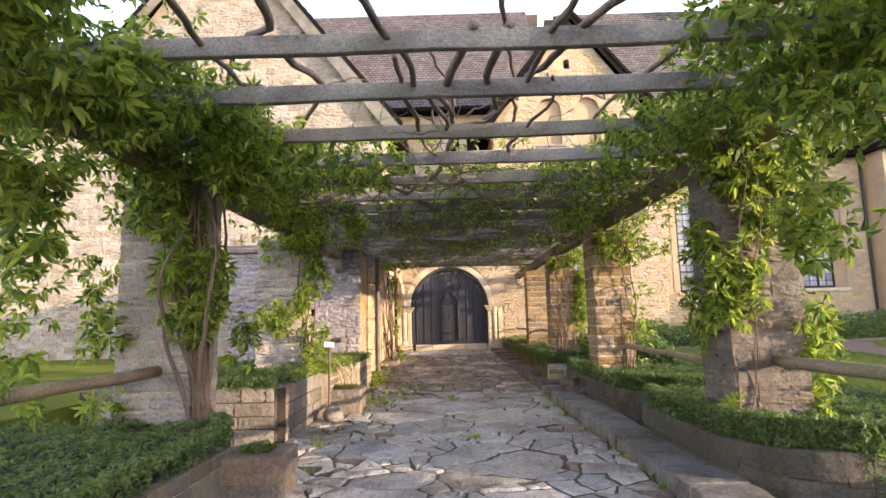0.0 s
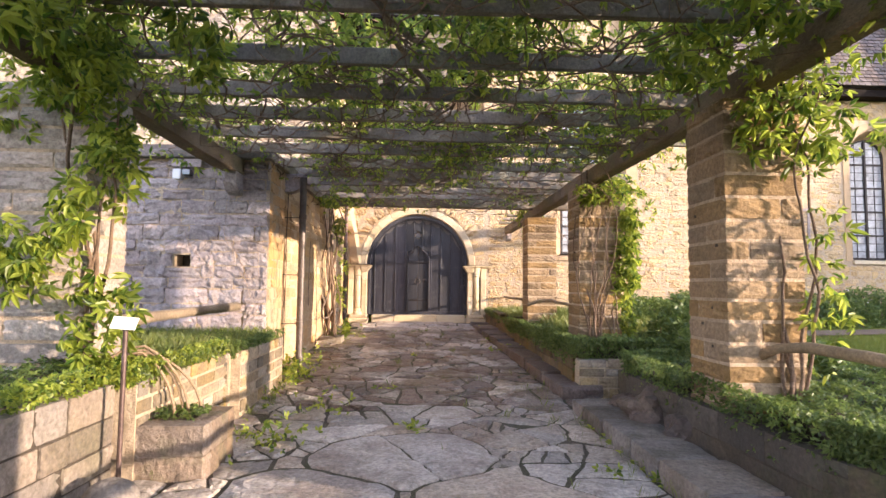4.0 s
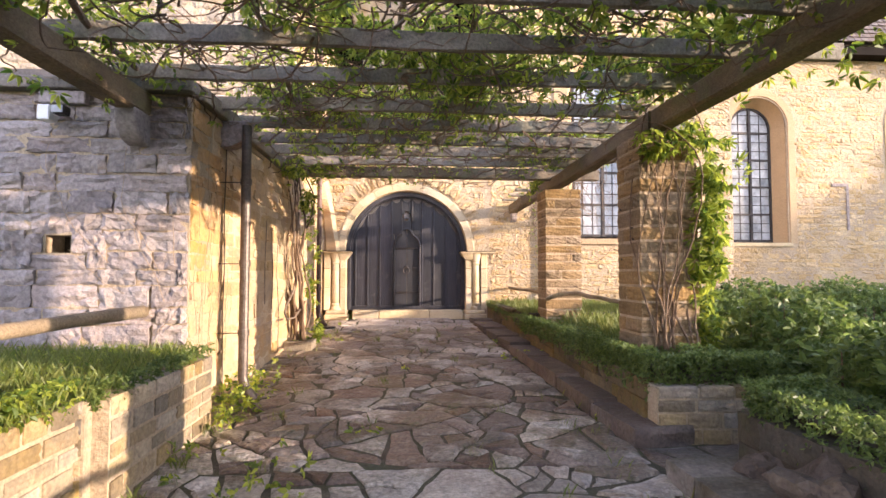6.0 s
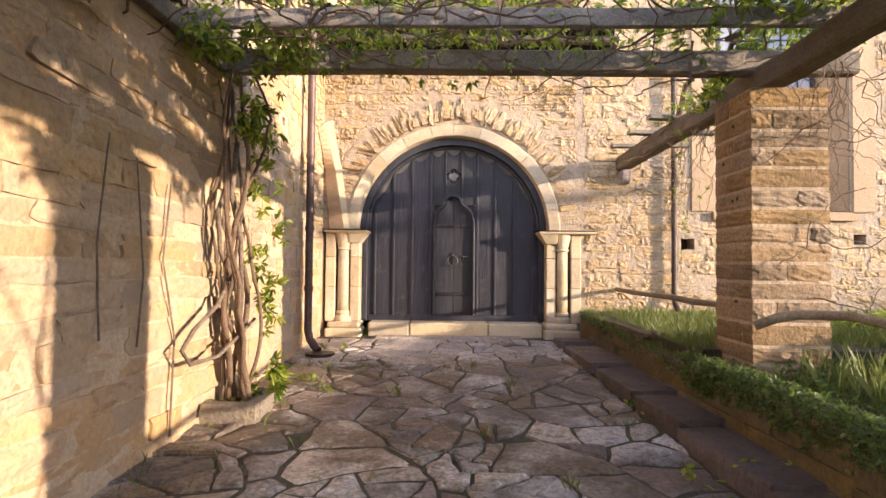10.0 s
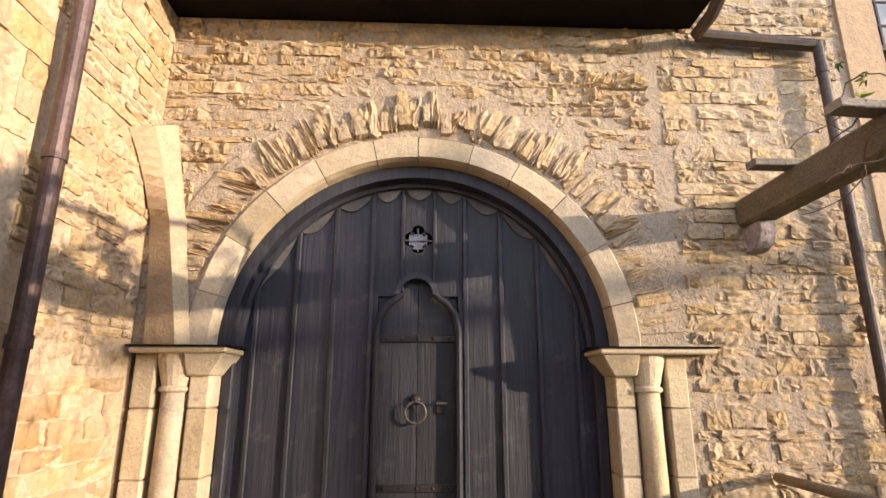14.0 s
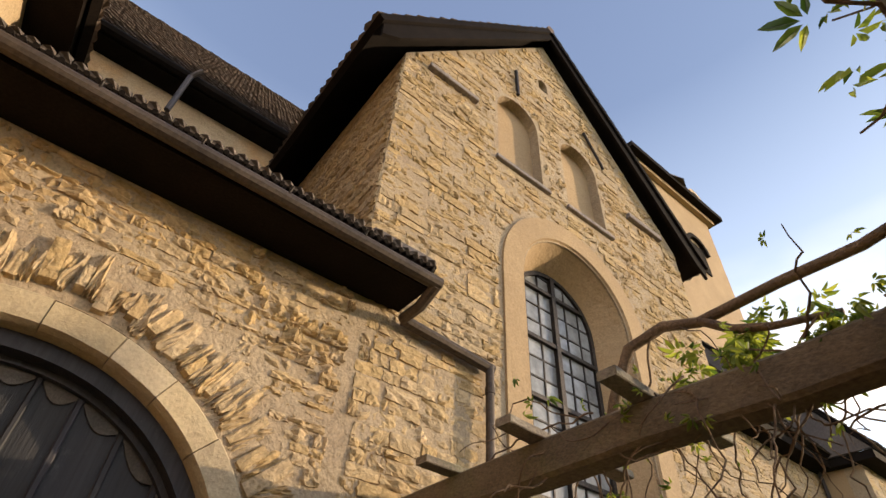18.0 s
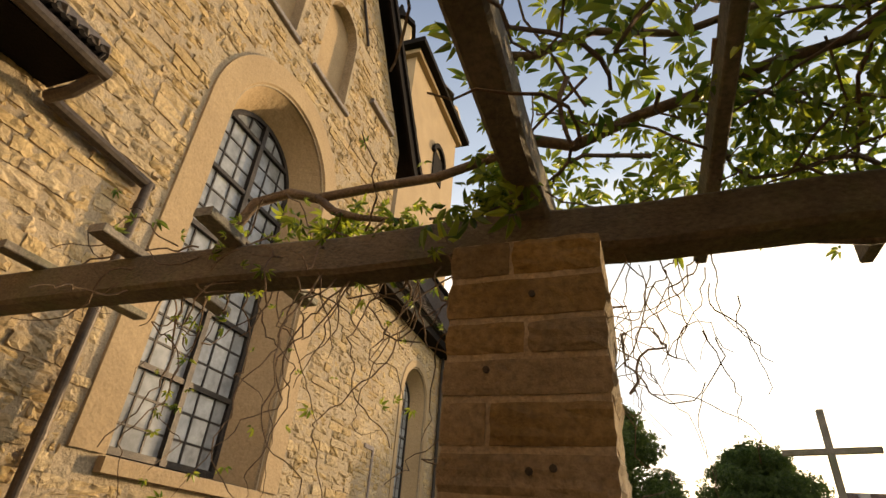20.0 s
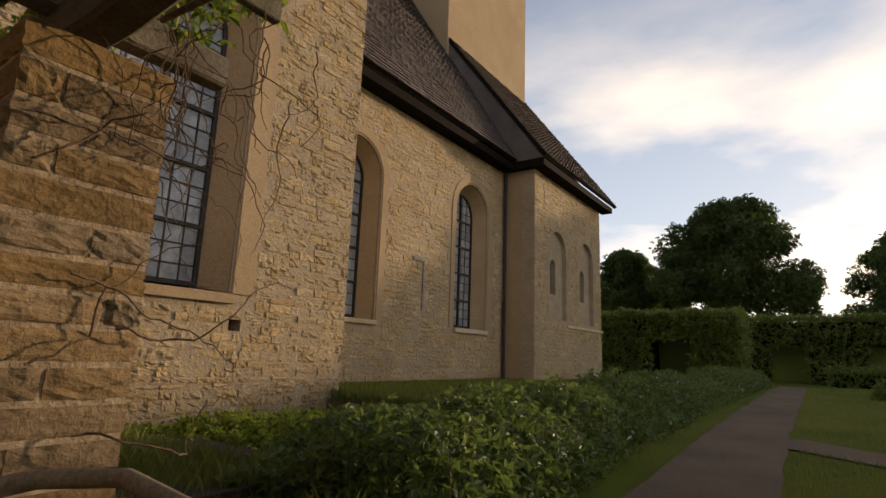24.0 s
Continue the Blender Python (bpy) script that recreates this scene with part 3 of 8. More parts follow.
def garden_z(x, y):
    return float(np.interp(x, [-60, -3, 3, 8, 24, 60], [0.5, 0.45, 0.45, 0.55, 0.85, 0.9]))


def settle(e):
    """Move a thing's empty to the middle of its base, leaving its parts where they stand."""
    lo, hi = Vector((1e9,) * 3), Vector((-1e9,) * 3)
    for o in e.children_recursive:
        if o.type == "MESH" and len(o.data.vertices):
            mw = Matrix.Identity(4)
            q = o
            while q is not None and q is not e:
                mw = q.matrix_parent_inverse @ q.matrix_basis @ mw
                q = q.parent
            for c in o.bound_box:
                p = mw @ Vector(c)
                lo = Vector(map(min, lo, p))
                hi = Vector(map(max, hi, p))
    at = Vector(((lo.x + hi.x) / 2, (lo.y + hi.y) / 2, lo.z))
    e.location = at
    for c in e.children:
        c.matrix_parent_inverse = Matrix.Translation(-at)
    return e


def in_poly(pts, u, v):
    inside = False
    j = len(pts) - 1
    for i in range(len(pts)):
        (ui, vi), (uj, vj) = pts[i], pts[j]
        if (vi > v) != (vj > v) and u < (uj - ui) * (v - vi) / (vj - vi) + ui:
            inside = not inside
        j = i
    return inside


def clip_convex(poly, clip):
    """The part of poly inside the convex outline clip (either sense of turning)."""
    area = sum(clip[i][0] * clip[(i + 1) % len(clip)][1] - clip[(i + 1) % len(clip)][0] * clip[i][1] for i in range(len(clip)))
    if area < 0:
        clip = clip[::-1]
    for i in range(len(clip)):
        a, b = clip[i], clip[(i + 1) % len(clip)]
        res = []
        for k in range(len(poly)):
            p, q = poly[k], poly[(k + 1) % len(poly)]
            sp = (b[0] - a[0]) * (p[1] - a[1]) - (b[1] - a[1]) * (p[0] - a[0])
            sq = (b[0] - a[0]) * (q[1] - a[1]) - (b[1] - a[1]) * (q[0] - a[0])
            if sp >= 0:
                res.append(p)
            if (sp > 0 > sq) or (sp < 0 < sq):
                t = sp / (sp - sq)
                res.append((p[0] + (q[0] - p[0]) * t, p[1] + (q[1] - p[1]) * t))
        poly = res
        if len(poly) < 3:
            return []
    return poly


# ---- church ----
church = thing("church", "romanesque stone church with steep brown tiled roofs, gable and tower", "church")
GY = 22.1   # face of the gate wall and the gable
NY = 24.4   # face of the choir wall
WY = 27.6   # face of the nave wall west of the gable
AY = 23.2  # face of the east block
GX, GR, GSP = -0.11, 1.585, 2.06   # gate: middle, radius of the arch, springing
gate_hole = [(GX - 2.17, 0.2), (GX - 2.17, GSP)] + [(GX - 1.8 * math.cos(math.pi * k / 24), GSP + 1.8 * math.sin(math.pi * k / 24)) for k in range(25)] + [(GX + 2.1, GSP), (GX + 2.1, 0.2)]
gate_wall = part("gate_wall", slab([(-2.9, -0.3), (-2.9, 5.02), (2.05, 5.02), (2.05, -0.3)], [gate_hole], 0.7, "y", GY), "mortar", church)
WX, WSILL, WSPR, WHALF = 5.35, 2.42, 6.55, 1.1
win_hole = arch_outline(WX, WHALF, WSILL, WSPR)
niches = [arch_outline(4.35, 0.5, 8.72, 10.3, 12), arch_outline(5.97, 0.5, 8.72, 10.3, 12)]
attic = arch_outline(5.2, 0.13, 12.1, 12.4, 8)
putlog = [(3.68, 1.78), (3.68, 1.96), (3.9, 1.96), (3.9, 1.78)]
putlog_b = [(6.5, 1.88), (6.5, 2.05), (6.7, 2.05), (6.7, 1.88)]
gable_out = [(2.05, -0.3), (2.05, 5.02), (1.94, 5.02), (1.94, 9.7), (5.4, 14.3), (8.82, 9.7), (8.82, -0.3)]
gable_wall = part("gable_wall", slab(gable_out, [win_hole, attic, putlog, putlog_b] + niches, 0.7, "y", GY), "mortar", church)
# Dark backs: the shade inside the wall holes is put into their colour.
part("hole_back", box(3.6, 4.0, GY + 0.3, GY + 0.36, 1.7, 2.05), "soil", church)
part("hole_back", box(6.4, 6.8, GY + 0.3, GY + 0.36, 1.8, 2.15), "soil", church)
part("hole_back", box(5.0, 5.4, GY + 0.4, GY + 0.46, 12.0, 12.7), "soil", church)
for k, cx in enumerate((4.35, 5.97)):
    part("niche_back", box(cx - 0.55, cx + 0.55, GY + 0.2, GY + 0.3, 8.6, 10.9), "plaster", church)
    part("niche_sill", box(cx - 0.58, cx + 0.62, GY - 0.07, GY + 0.2, 8.64, 8.72, 0.01), "grey_stone", church)
part("ledge", box(2.35, 3.35, GY - 0.1, GY + 0.05, 9.68, 9.78, 0.01), "grey_stone", church)
part("ledge", box(7.26, 8.3, GY - 0.1, GY + 0.05, 9.68, 9.8, 0.01), "grey_stone", church)
part("wall_anchor", box(4.34, 4.4, GY - 0.06, GY + 0.02, 11.05, 11.95, 0.008), "iron", church)
part("wall_anchor", tube([(6.3, GY - 0.05, 11.6), (6.75, GY - 0.05, 10.75)], 0.03, 6), "iron", church)
gable_side = part("gable_side_wall", box(1.94, 2.5, GY + 0.7, WY, 4.0, 9.7), "mortar", church)
part("gable_side_wall", box(8.2, 8.82, GY + 0.7, NY, -0.3, 9.7), "mortar", church)


def roof_slope(p0, p1, q1, q0, thick=0.12):
    """The boarded underside of a slope from eave p0-p1 up to ridge q0-q1."""
    bm = bmesh.new()
    p0, p1, q1, q0 = map(Vector, (p0, p1, q1, q0))
    nrm = (p1 - p0).cross(q0 - p0).normalized()
    if nrm.z < 0:
        nrm = -nrm
    lo = [bm.verts.new(v) for v in (p0, p1, q1, q0)]
    hi = [bm.verts.new(v + nrm * thick) for v in (p0, p1, q1, q0)]
    bm.faces.new(lo)
    bm.faces.new(hi)
    for i in range(4):
        j = (i + 1) % 4
        bm.faces.new((lo[i], lo[j], hi[j], hi[i]))
    return bm


def tiles(p0, p1, q1, q0, parent, wide=0.19, high=0.17, lift=0.12, mat="tile", seed=1):
    """Rows of lapped tiles over a slope, as one mesh."""
    p0, p1, q1, q0 = (np.array(v, float) for v in (p0, p1, q1, q0))
    along, up = p1 - p0, q0 - p0
    n = np.cross(along, up)
    n /= np.linalg.norm(n)
    if n[2] < 0:
        n = -n
    rows = max(3, int(np.linalg.norm(up) / high))
    r = np.random.default_rng(seed)
    out_v = []
    for j in range(rows):
        a, b = p0 + (q0 - p0) * j / rows, p1 + (q1 - p1) * j / rows
        c, d = p0 + (q0 - p0) * (j + 1.25) / rows, p1 + (q1 - p1) * (j + 1.25) / rows
        cnt = max(2, int(np.linalg.norm(b - a) / wide))
        k = (np.arange(cnt) + (0.5 if j % 2 else 0)) / cnt
        k = k[k < 1]
        k1 = np.minimum(k + 0.94 / cnt, 1.0)
        jit = r.uniform(-0.012, 0.018, len(k))
        f = lift + 0.035 + jit
        lo0, lo1 = a + (b - a) * k[:, None], a + (b - a) * k1[:, None]
        hi0, hi1 = c + (d - c) * k[:, None], c + (d - c) * k1[:, None]
        up_n = n[None, :] * f[:, None]
        side = (b - a) / np.linalg.norm(b - a) * wide * 0.02
        mid = (lo0 + lo1) / 2 - up / np.linalg.norm(up) * 0.03 * (1 + jit[:, None] * 10) + n * (f[:, None] + 0.012)
        out_v.append(np.stack([lo0 + n * lift, lo1 + n * lift, lo1 + up_n - side, mid, lo0 + up_n + side, hi1 + n * lift, hi0 + n * lift], axis=1))
    v = np.concatenate(out_v)
    return tagged(mass("roof_tiles", v, [(0, 1, 2, 3, 4), (4, 3, 2, 5, 6)], mat, parent), kind="stuff")


def tiled_slope(name, p0, p1, q1, q0, parent, **kw):
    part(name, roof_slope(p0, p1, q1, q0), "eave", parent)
    return tiles(p0, p1, q1, q0, parent, **kw)


RIDGE_X, RIDGE_Z = 5.4, 14.55
FY = GY - 0.32
tiled_slope("roof_slope", (1.35, FY, 9.45), (1.35, 31, 9.45), (RIDGE_X, 31, RIDGE_Z), (RIDGE_X, FY, RIDGE_Z), church)
tiled_slope("roof_slope", (9.45, FY, 9.45), (9.45, 29, 9.45), (RIDGE_X, 29, RIDGE_Z), (RIDGE_X, FY, RIDGE_Z), church, seed=2)
# verge boards under the gable tiles
for sx in (-1, 1):
    ex = RIDGE_X + sx * 4.02
    bm = bmesh.new()
    bmv = [(RIDGE_X, RIDGE_Z - 0.02), (ex, 9.45), (ex - sx * 0.02, 9.18), (ex - sx * 0.3, 9.4), (RIDGE_X, RIDGE_Z - 0.26)]
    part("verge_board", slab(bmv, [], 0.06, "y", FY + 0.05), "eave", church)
ridge = bmesh.new()
for k in range(22):
    bm_tube(ridge, [(RIDGE_X, FY + k * 0.36, RIDGE_Z + 0.15), (RIDGE_X, FY + k * 0.36 + 0.38, RIDGE_Z + 0.17)], [0.12, 0.1], 8)
part("ridge_tiles", ridge, "tile", church)
# nave, west and east of the gable
NICHE = (11.2, 0.92, 2.45, 6.25)
EWIN = (16.75, 0.98, 2.5, 6.4)
niche_e = arch_outline(*NICHE)
win_e = arch_outline(*EWIN)
EAVE_E = 8.75
nave_wall = part("choir_wall", slab([(8.82, -0.3), (8.82, EAVE_E + 0.1), (19.0, EAVE_E + 0.1), (19.0, -0.3)], [niche_e, win_e], 0.8, "y", NY), "mortar", church)
part("nave_wall", box(-9, 6.0, WY, WY + 0.8, -0.3, 12.6), "wash", church)
part("nave_window", box(0.05, 0.6, WY - 0.03, WY, 9.3, 11.0), "eave", church)
part("nave_window", box(1.0, 1.5, WY - 0.03, WY, 9.3, 11.0), "eave", church)
tiled_slope("nave_roof", (-12, WY - 0.5, 12.5), (5.2, WY - 0.5, 12.5), (5.2, 32.5, 20.9), (-12, 32.5, 20.9), church, wide=0.24, high=0.22)
tiled_slope("choir_roof", (6.5, NY - 0.55, EAVE_E), (22.0, NY - 0.55, EAVE_E), (26.4, 30.5, 19.4), (6.5, 30.5, 19.4), church, wide=0.24, high=0.22, seed=4)
part("nave_roof_back", roof_slope((-12, 38.0, 11.9), (6, 38.0, 11.9), (6, 32.45, 20.8), (-12, 32.45, 20.8)), "tile", church)
part("choir_roof_back", roof_slope((6, 37.0, 8.75), (26.4, 37.0, 8.75), (26.4, 30.55, 19.3), (6, 30.55, 19.3)), "tile", church)
part("nave_wall_back", box(-9, 25.9, 36.2, 37, -0.3, 9.5), "mortar", church)
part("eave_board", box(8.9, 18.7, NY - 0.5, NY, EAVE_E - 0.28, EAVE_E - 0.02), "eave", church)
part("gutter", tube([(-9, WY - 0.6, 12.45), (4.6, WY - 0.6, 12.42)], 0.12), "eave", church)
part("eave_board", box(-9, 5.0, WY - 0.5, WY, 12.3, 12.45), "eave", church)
part("vent_pipe", tube([(-0.75, WY - 0.75, 11.0), (-0.75, WY - 0.75, 12.3), (-0.6, WY - 0.9, 12.5)], 0.06), "zinc", church)
# east block with two blind arches
blind = [arch_outline(21.1, 0.8, 3.15, 5.75, 12), arch_outline(24.15, 0.8, 3.15, 5.85, 12)]
east_wall = part("east_wall", slab([(19.0, -0.3), (19.0, EAVE_E + 0.1), (25.9, EAVE_E + 0.1), (25.9, -0.3)], blind, 0.5, "y", AY), "mortar", church)
for cx in (21.1, 24.15):
    w = arch_outline(cx - 0.1, 0.25, 4.1, 5.2, 8)
    part("blind_arch_back", slab([(cx - 0.9, 3.0), (cx - 0.9, 6.8), (cx + 0.9, 6.8), (cx + 0.9, 3.0)], [w], 0.2, "y", AY + 0.18), "mortar", church)
    part("small_window", box(cx - 0.5, cx + 0.4, AY + 0.42, AY + 0.46, 3.9, 5.7), "soil", church)
part("string_course", box(21.9, 25.95, AY - 0.06, AY + 0.05, 2.9, 3.0), "dressed", church)
part("east_side_wall", box(19.0, 19.8, AY + 0.5, NY + 0.5, -0.3, EAVE_E), "plaster", church)
part("east_end_wall", box(25.1, 25.9, AY + 0.5, 37, -0.3, EAVE_E + 0.1), "mortar", church)
part("east_gable", slab([(AY, EAVE_E), (37, EAVE_E), (30.5, 19.2)], [], 0.4, "x", 25.5), "mortar", church)
tiled_slope("east_roof", (18.6, AY - 0.55, EAVE_E), (26.5, AY - 0.55, EAVE_E), (26.4, 30.5, 19.4), (18.6, 30.5, 19.4), church, wide=0.24, high=0.22, seed=5)
part("roof_cheek", slab([(AY - 0.5, EAVE_E), (30.4, 19.3), (NY - 0.5, EAVE_E)], [], 0.1, "x", 18.65), "tile", church)
part("eave_board", box(18.7, 26.3, AY - 0.5, AY, EAVE_E - 0.26, EAVE_E - 0.02), "eave", church)
part("eave_board", box(18.7, 19.0, AY, NY, EAVE_E - 0.26, EAVE_E - 0.02), "eave", church)
part("downpipe", tube([(18.8, NY - 0.12, 0.7), (18.8, NY - 0.12, EAVE_E - 0.2)], 0.06), "iron", church)
# tower with cornice, low hood and lantern
part("tower_wall", box(18.5, 25.7, 27.0, 34.2, 7, 25.6), "plaster", church)
part("cornice", box(18.2, 26.0, 26.7, 34.5, 25.6, 25.9), "plaster", church)
part("cornice", box(17.8, 26.4, 26.3, 34.9, 25.9, 26.25), "eave", church)
part("hood", ring(22.9, 21.8, 0.8, 1.05, 26.8, 27.02, 0.1, math.pi - 0.1, 12), "eave", church)
part("hood_panel", box(22.2, 23.6, 26.93, 27.0, 20.4, 22.2), "eave", church)
part("tower_roof", lathe([(4.6, 26.2), (4.0, 27.2), (2.2, 28.6), (1.1, 30.2)], 22.1, 30.6, 8), "tile", church)
part("lantern", lathe([(1.05, 30.1), (1.05, 33.6)], 22.1, 30.6, 8), "wash", church)
part("lantern_roof", lathe([(1.35, 33.6), (1.2, 34.2), (0.5, 35.0), (0.08, 36.4)], 22.1, 30.6, 8), "eave", church)
part("dormer_hood", ring(24.0, 26.2, 0.5, 0.75, 26.4, 27.2, 0, math.pi, 10), "wash", church)

# ---- great window in the gable ----


def church_window(cx, half, z0, spring, y, cols, row_h, parent):
    """A round-headed leaded window: iron frame, mullion, transoms and single panes."""
    out = arch_outline(cx, half, z0, spring, 24)
    inn = arch_outline(cx, half - 0.07, z0 + 0.07, spring, 24, half - 0.07)
    win = part("window", slab(out, [inn], 0.1, "y", y), "iron", parent)
    part("mullion", box(cx - 0.04, cx + 0.04, y - 0.02, y + 0.08, z0, spring + half - 0.05), "iron", win)
    top = spring + half
    for z in np.arange(z0 + row_h * 3, top - 0.3, row_h * 3):
        wz = half if z < spring else math.sqrt(max(half ** 2 - (z - spring) ** 2, 0.01))
        part("transom", box(cx - wz + 0.03, cx + wz - 0.03, y - 0.01, y + 0.07, z - 0.03, z + 0.03), "iron", win)
    step = 2 * half / cols
    rows = int((top - z0) / row_h) + 1
    for i in range(cols):
        for j in range(rows):
            u0, u1, v0, v1 = cx - half + i * step, cx - half + (i + 1) * step, z0 + j * row_h, z0 + (j + 1) * row_h
            g = 0.008
            poly = clip_convex([(u0 + g, v0 + g), (u1 - g, v0 + g), (u1 - g, v1 - g), (u0 + g, v1 - g)], inn)
            if len(poly) < 3:
                continue
            bm = bmesh.new()
            tx, tz = random.uniform(-0.03, 0.03), random.uniform(-0.03, 0.03)
            mu, mv = (u0 + u1) / 2, (v0 + v1) / 2
            vs = [bm.verts.new((u, y + 0.045 + (u - mu) * tx + (v - mv) * tz, v)) for u, v in poly]
            bm.faces.new(vs)
            ext = bmesh.ops.extrude_face_region(bm, geom=bm.faces[:])
            bmesh.ops.translate(bm, verts=[g for g in ext["geom"] if isinstance(g, bmesh.types.BMVert)], vec=(0, 0.008, 0))
            part("pane", bm, "glass", win)
    for i in range(1, cols):
        u = cx - half + i * step
        hz = spring + math.sqrt(max(half ** 2 - (u - cx) ** 2, 0)) - 0.05
        part("lead_bar", box(u - 0.012, u + 0.012, y + 0.03, y + 0.06, z0, hz), "iron", win)
    for j in range(1, rows):
        v = z0 + j * row_h
        wz = half if v < spring else math.sqrt(max(half ** 2 - (v - spring) ** 2, 0.0))
        if wz > 0.15:
            part("lead_bar", box(cx - wz + 0.05, cx + wz - 0.05, y + 0.032, y + 0.058, v - 0.012, v + 0.012), "iron", win)
    # Near-black board: the room's darkness behind the panes is put into its colour.
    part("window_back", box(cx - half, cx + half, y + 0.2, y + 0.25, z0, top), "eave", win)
    return win


def plaster_band(cx, half, z0, spring, y, band, thick, parent, recess=0.45, inner=None):
    """The plastered surround and splayed reveal of a round-headed opening."""
    inner = inner or half
    bm = bmesh.new()
    n = 24
    rows = []
    for (a, b) in zip(arch_outline(cx, half + band, z0, spring, n), arch_outline(cx, half, z0, spring, n)):
        rows.append((a, b))
    inn = arch_outline(cx, inner, z0 + 0.08, spring, n)
    vs = []
    for (a, b), c in zip(rows, inn):
        vs.append([bm.verts.new((a[0], y + 0.05, a[1])), bm.verts.new((a[0], y - thick, a[1])), bm.verts.new((b[0], y - thick, b[1])), bm.verts.new((c[0], y + recess, c[1])), bm.verts.new((c[0], y + recess + 0.15, c[1]))])
    for p, q in zip(vs, vs[1:]):
        for k in range(4):
            bm.faces.new((p[k], p[k + 1], q[k + 1], q[k]))
    return part("window_surround", bm, "plaster", parent)


plaster_band(WX, 1.14, WSILL, WSPR, GY, 0.36, 0.035, church, 0.48, 0.86)
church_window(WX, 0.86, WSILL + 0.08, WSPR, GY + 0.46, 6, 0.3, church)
part("window_sill", slab([(WX - 1.17, 2.27), (WX + 1.17, 2.27), (WX + 1.17, 2.4), (WX - 1.17, 2.4)], [], 0.6, "y", GY - 0.09), "plaster", church)
plaster_band(EWIN[0], EWIN[1] + 0.05, EWIN[2], EWIN[3], NY, 0.22, 0.03, church, 0.5, EWIN[1] - 0.24)
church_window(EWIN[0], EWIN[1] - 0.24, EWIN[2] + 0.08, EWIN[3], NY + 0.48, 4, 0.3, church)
part("window_sill", box(EWIN[0] - 1.0, EWIN[0] + 1.0, NY - 0.1, NY + 0.5, EWIN[2] - 0.12, EWIN[2] + 0.02, 0.01), "dressed", church)
plaster_band(NICHE[0], NICHE[1] + 0.05, NICHE[2], NICHE[3], NY, 0.22, 0.03, church, 0.5, NICHE[1] - 0.2)
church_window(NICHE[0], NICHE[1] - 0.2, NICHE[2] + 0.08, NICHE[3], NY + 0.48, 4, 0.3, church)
part("window_sill", box(NICHE[0] - 1.0, NICHE[0] + 1.0, NY - 0.08, NY + 0.5, NICHE[2] - 0.1, NICHE[2] + 0.02, 0.01), "dressed", church)
part("blocked_door", box(13.6, 14.15, NY - 0.045, NY + 0.02, 4.3, 4.4), "grey_stone", church)
part("blocked_door", box(14.08, 14.16, NY - 0.045, NY + 0.02, 2.9, 4.3), "grey_stone", church)

# ---- portal of the gate ----
portal = thing("portal", "round-arched romanesque portal of pale dressed limestone with columns", "portal")
VOUSS = [0.0, 0.21, 0.5, 0.79, 1.06, 1.3, 1.57, 1.79, 2.08, 2.35, 2.62, 2.89, math.pi]
for k, (a0, a1) in enumerate(zip(VOUSS, VOUSS[1:])):
    rr = random.Random(400 + k)
    jit = rr.uniform(-0.012, 0.012)
    # outer face, rounded arris and splayed soffit of one arch stone
    bm = bmesh.new()
    rows = []
    for q in range(8):
        a = a0 + 0.002 + (a1 - a0 - 0.004) * q / 7
        w = 0.006 * noise.noise(Vector((a * 9, k, 0)))
        sect = ((GR - 0.012, GY + 0.34), (GR + w, GY + 0.02), (GR + 0.018 + w, GY - 0.035 + jit * 0.5), (1.775 + jit + w, GY - 0.045 + jit * 0.5), (1.80 + jit, GY - 0.01), (1.80 + jit, GY + 0.34))
        rows.append([bm.verts.new((GX + rad * math.cos(a), y, GSP + rad * math.sin(a))) for rad, y in sect])
    for p, q in zip(rows, rows[1:]):
        for m in range(6):
            bm.faces.new((p[m], p[(m + 1) % 6], q[(m + 1) % 6], q[m]))
    bm.faces.new(rows[0])
    bm.faces.new(rows[-1][::-1])
    part("voussoir", bm, "dressed", portal)


def tapered(x0, x1, y0, y1, z0, z1, inner, grow, side):
    """A block whose foot is narrower: it flares towards the opening and the front."""
    bm = box(x0, x1, y0, y1, z0, z1, 0.014)
    for v in bm.verts:
        f = (z1 - v.co.z) / (z1 - z0)
        f = f ** 1.6
        if side < 0 and v.co.x > (x0 + x1) / 2 or side > 0 and v.co.x < (x0 + x1) / 2:
            v.co.x += side * inner * f
        if v.co.y < (y0 + y1) / 2:
            v.co.y += grow * f
    return bm


def span(a, b):
    return min(a, b), max(a, b)


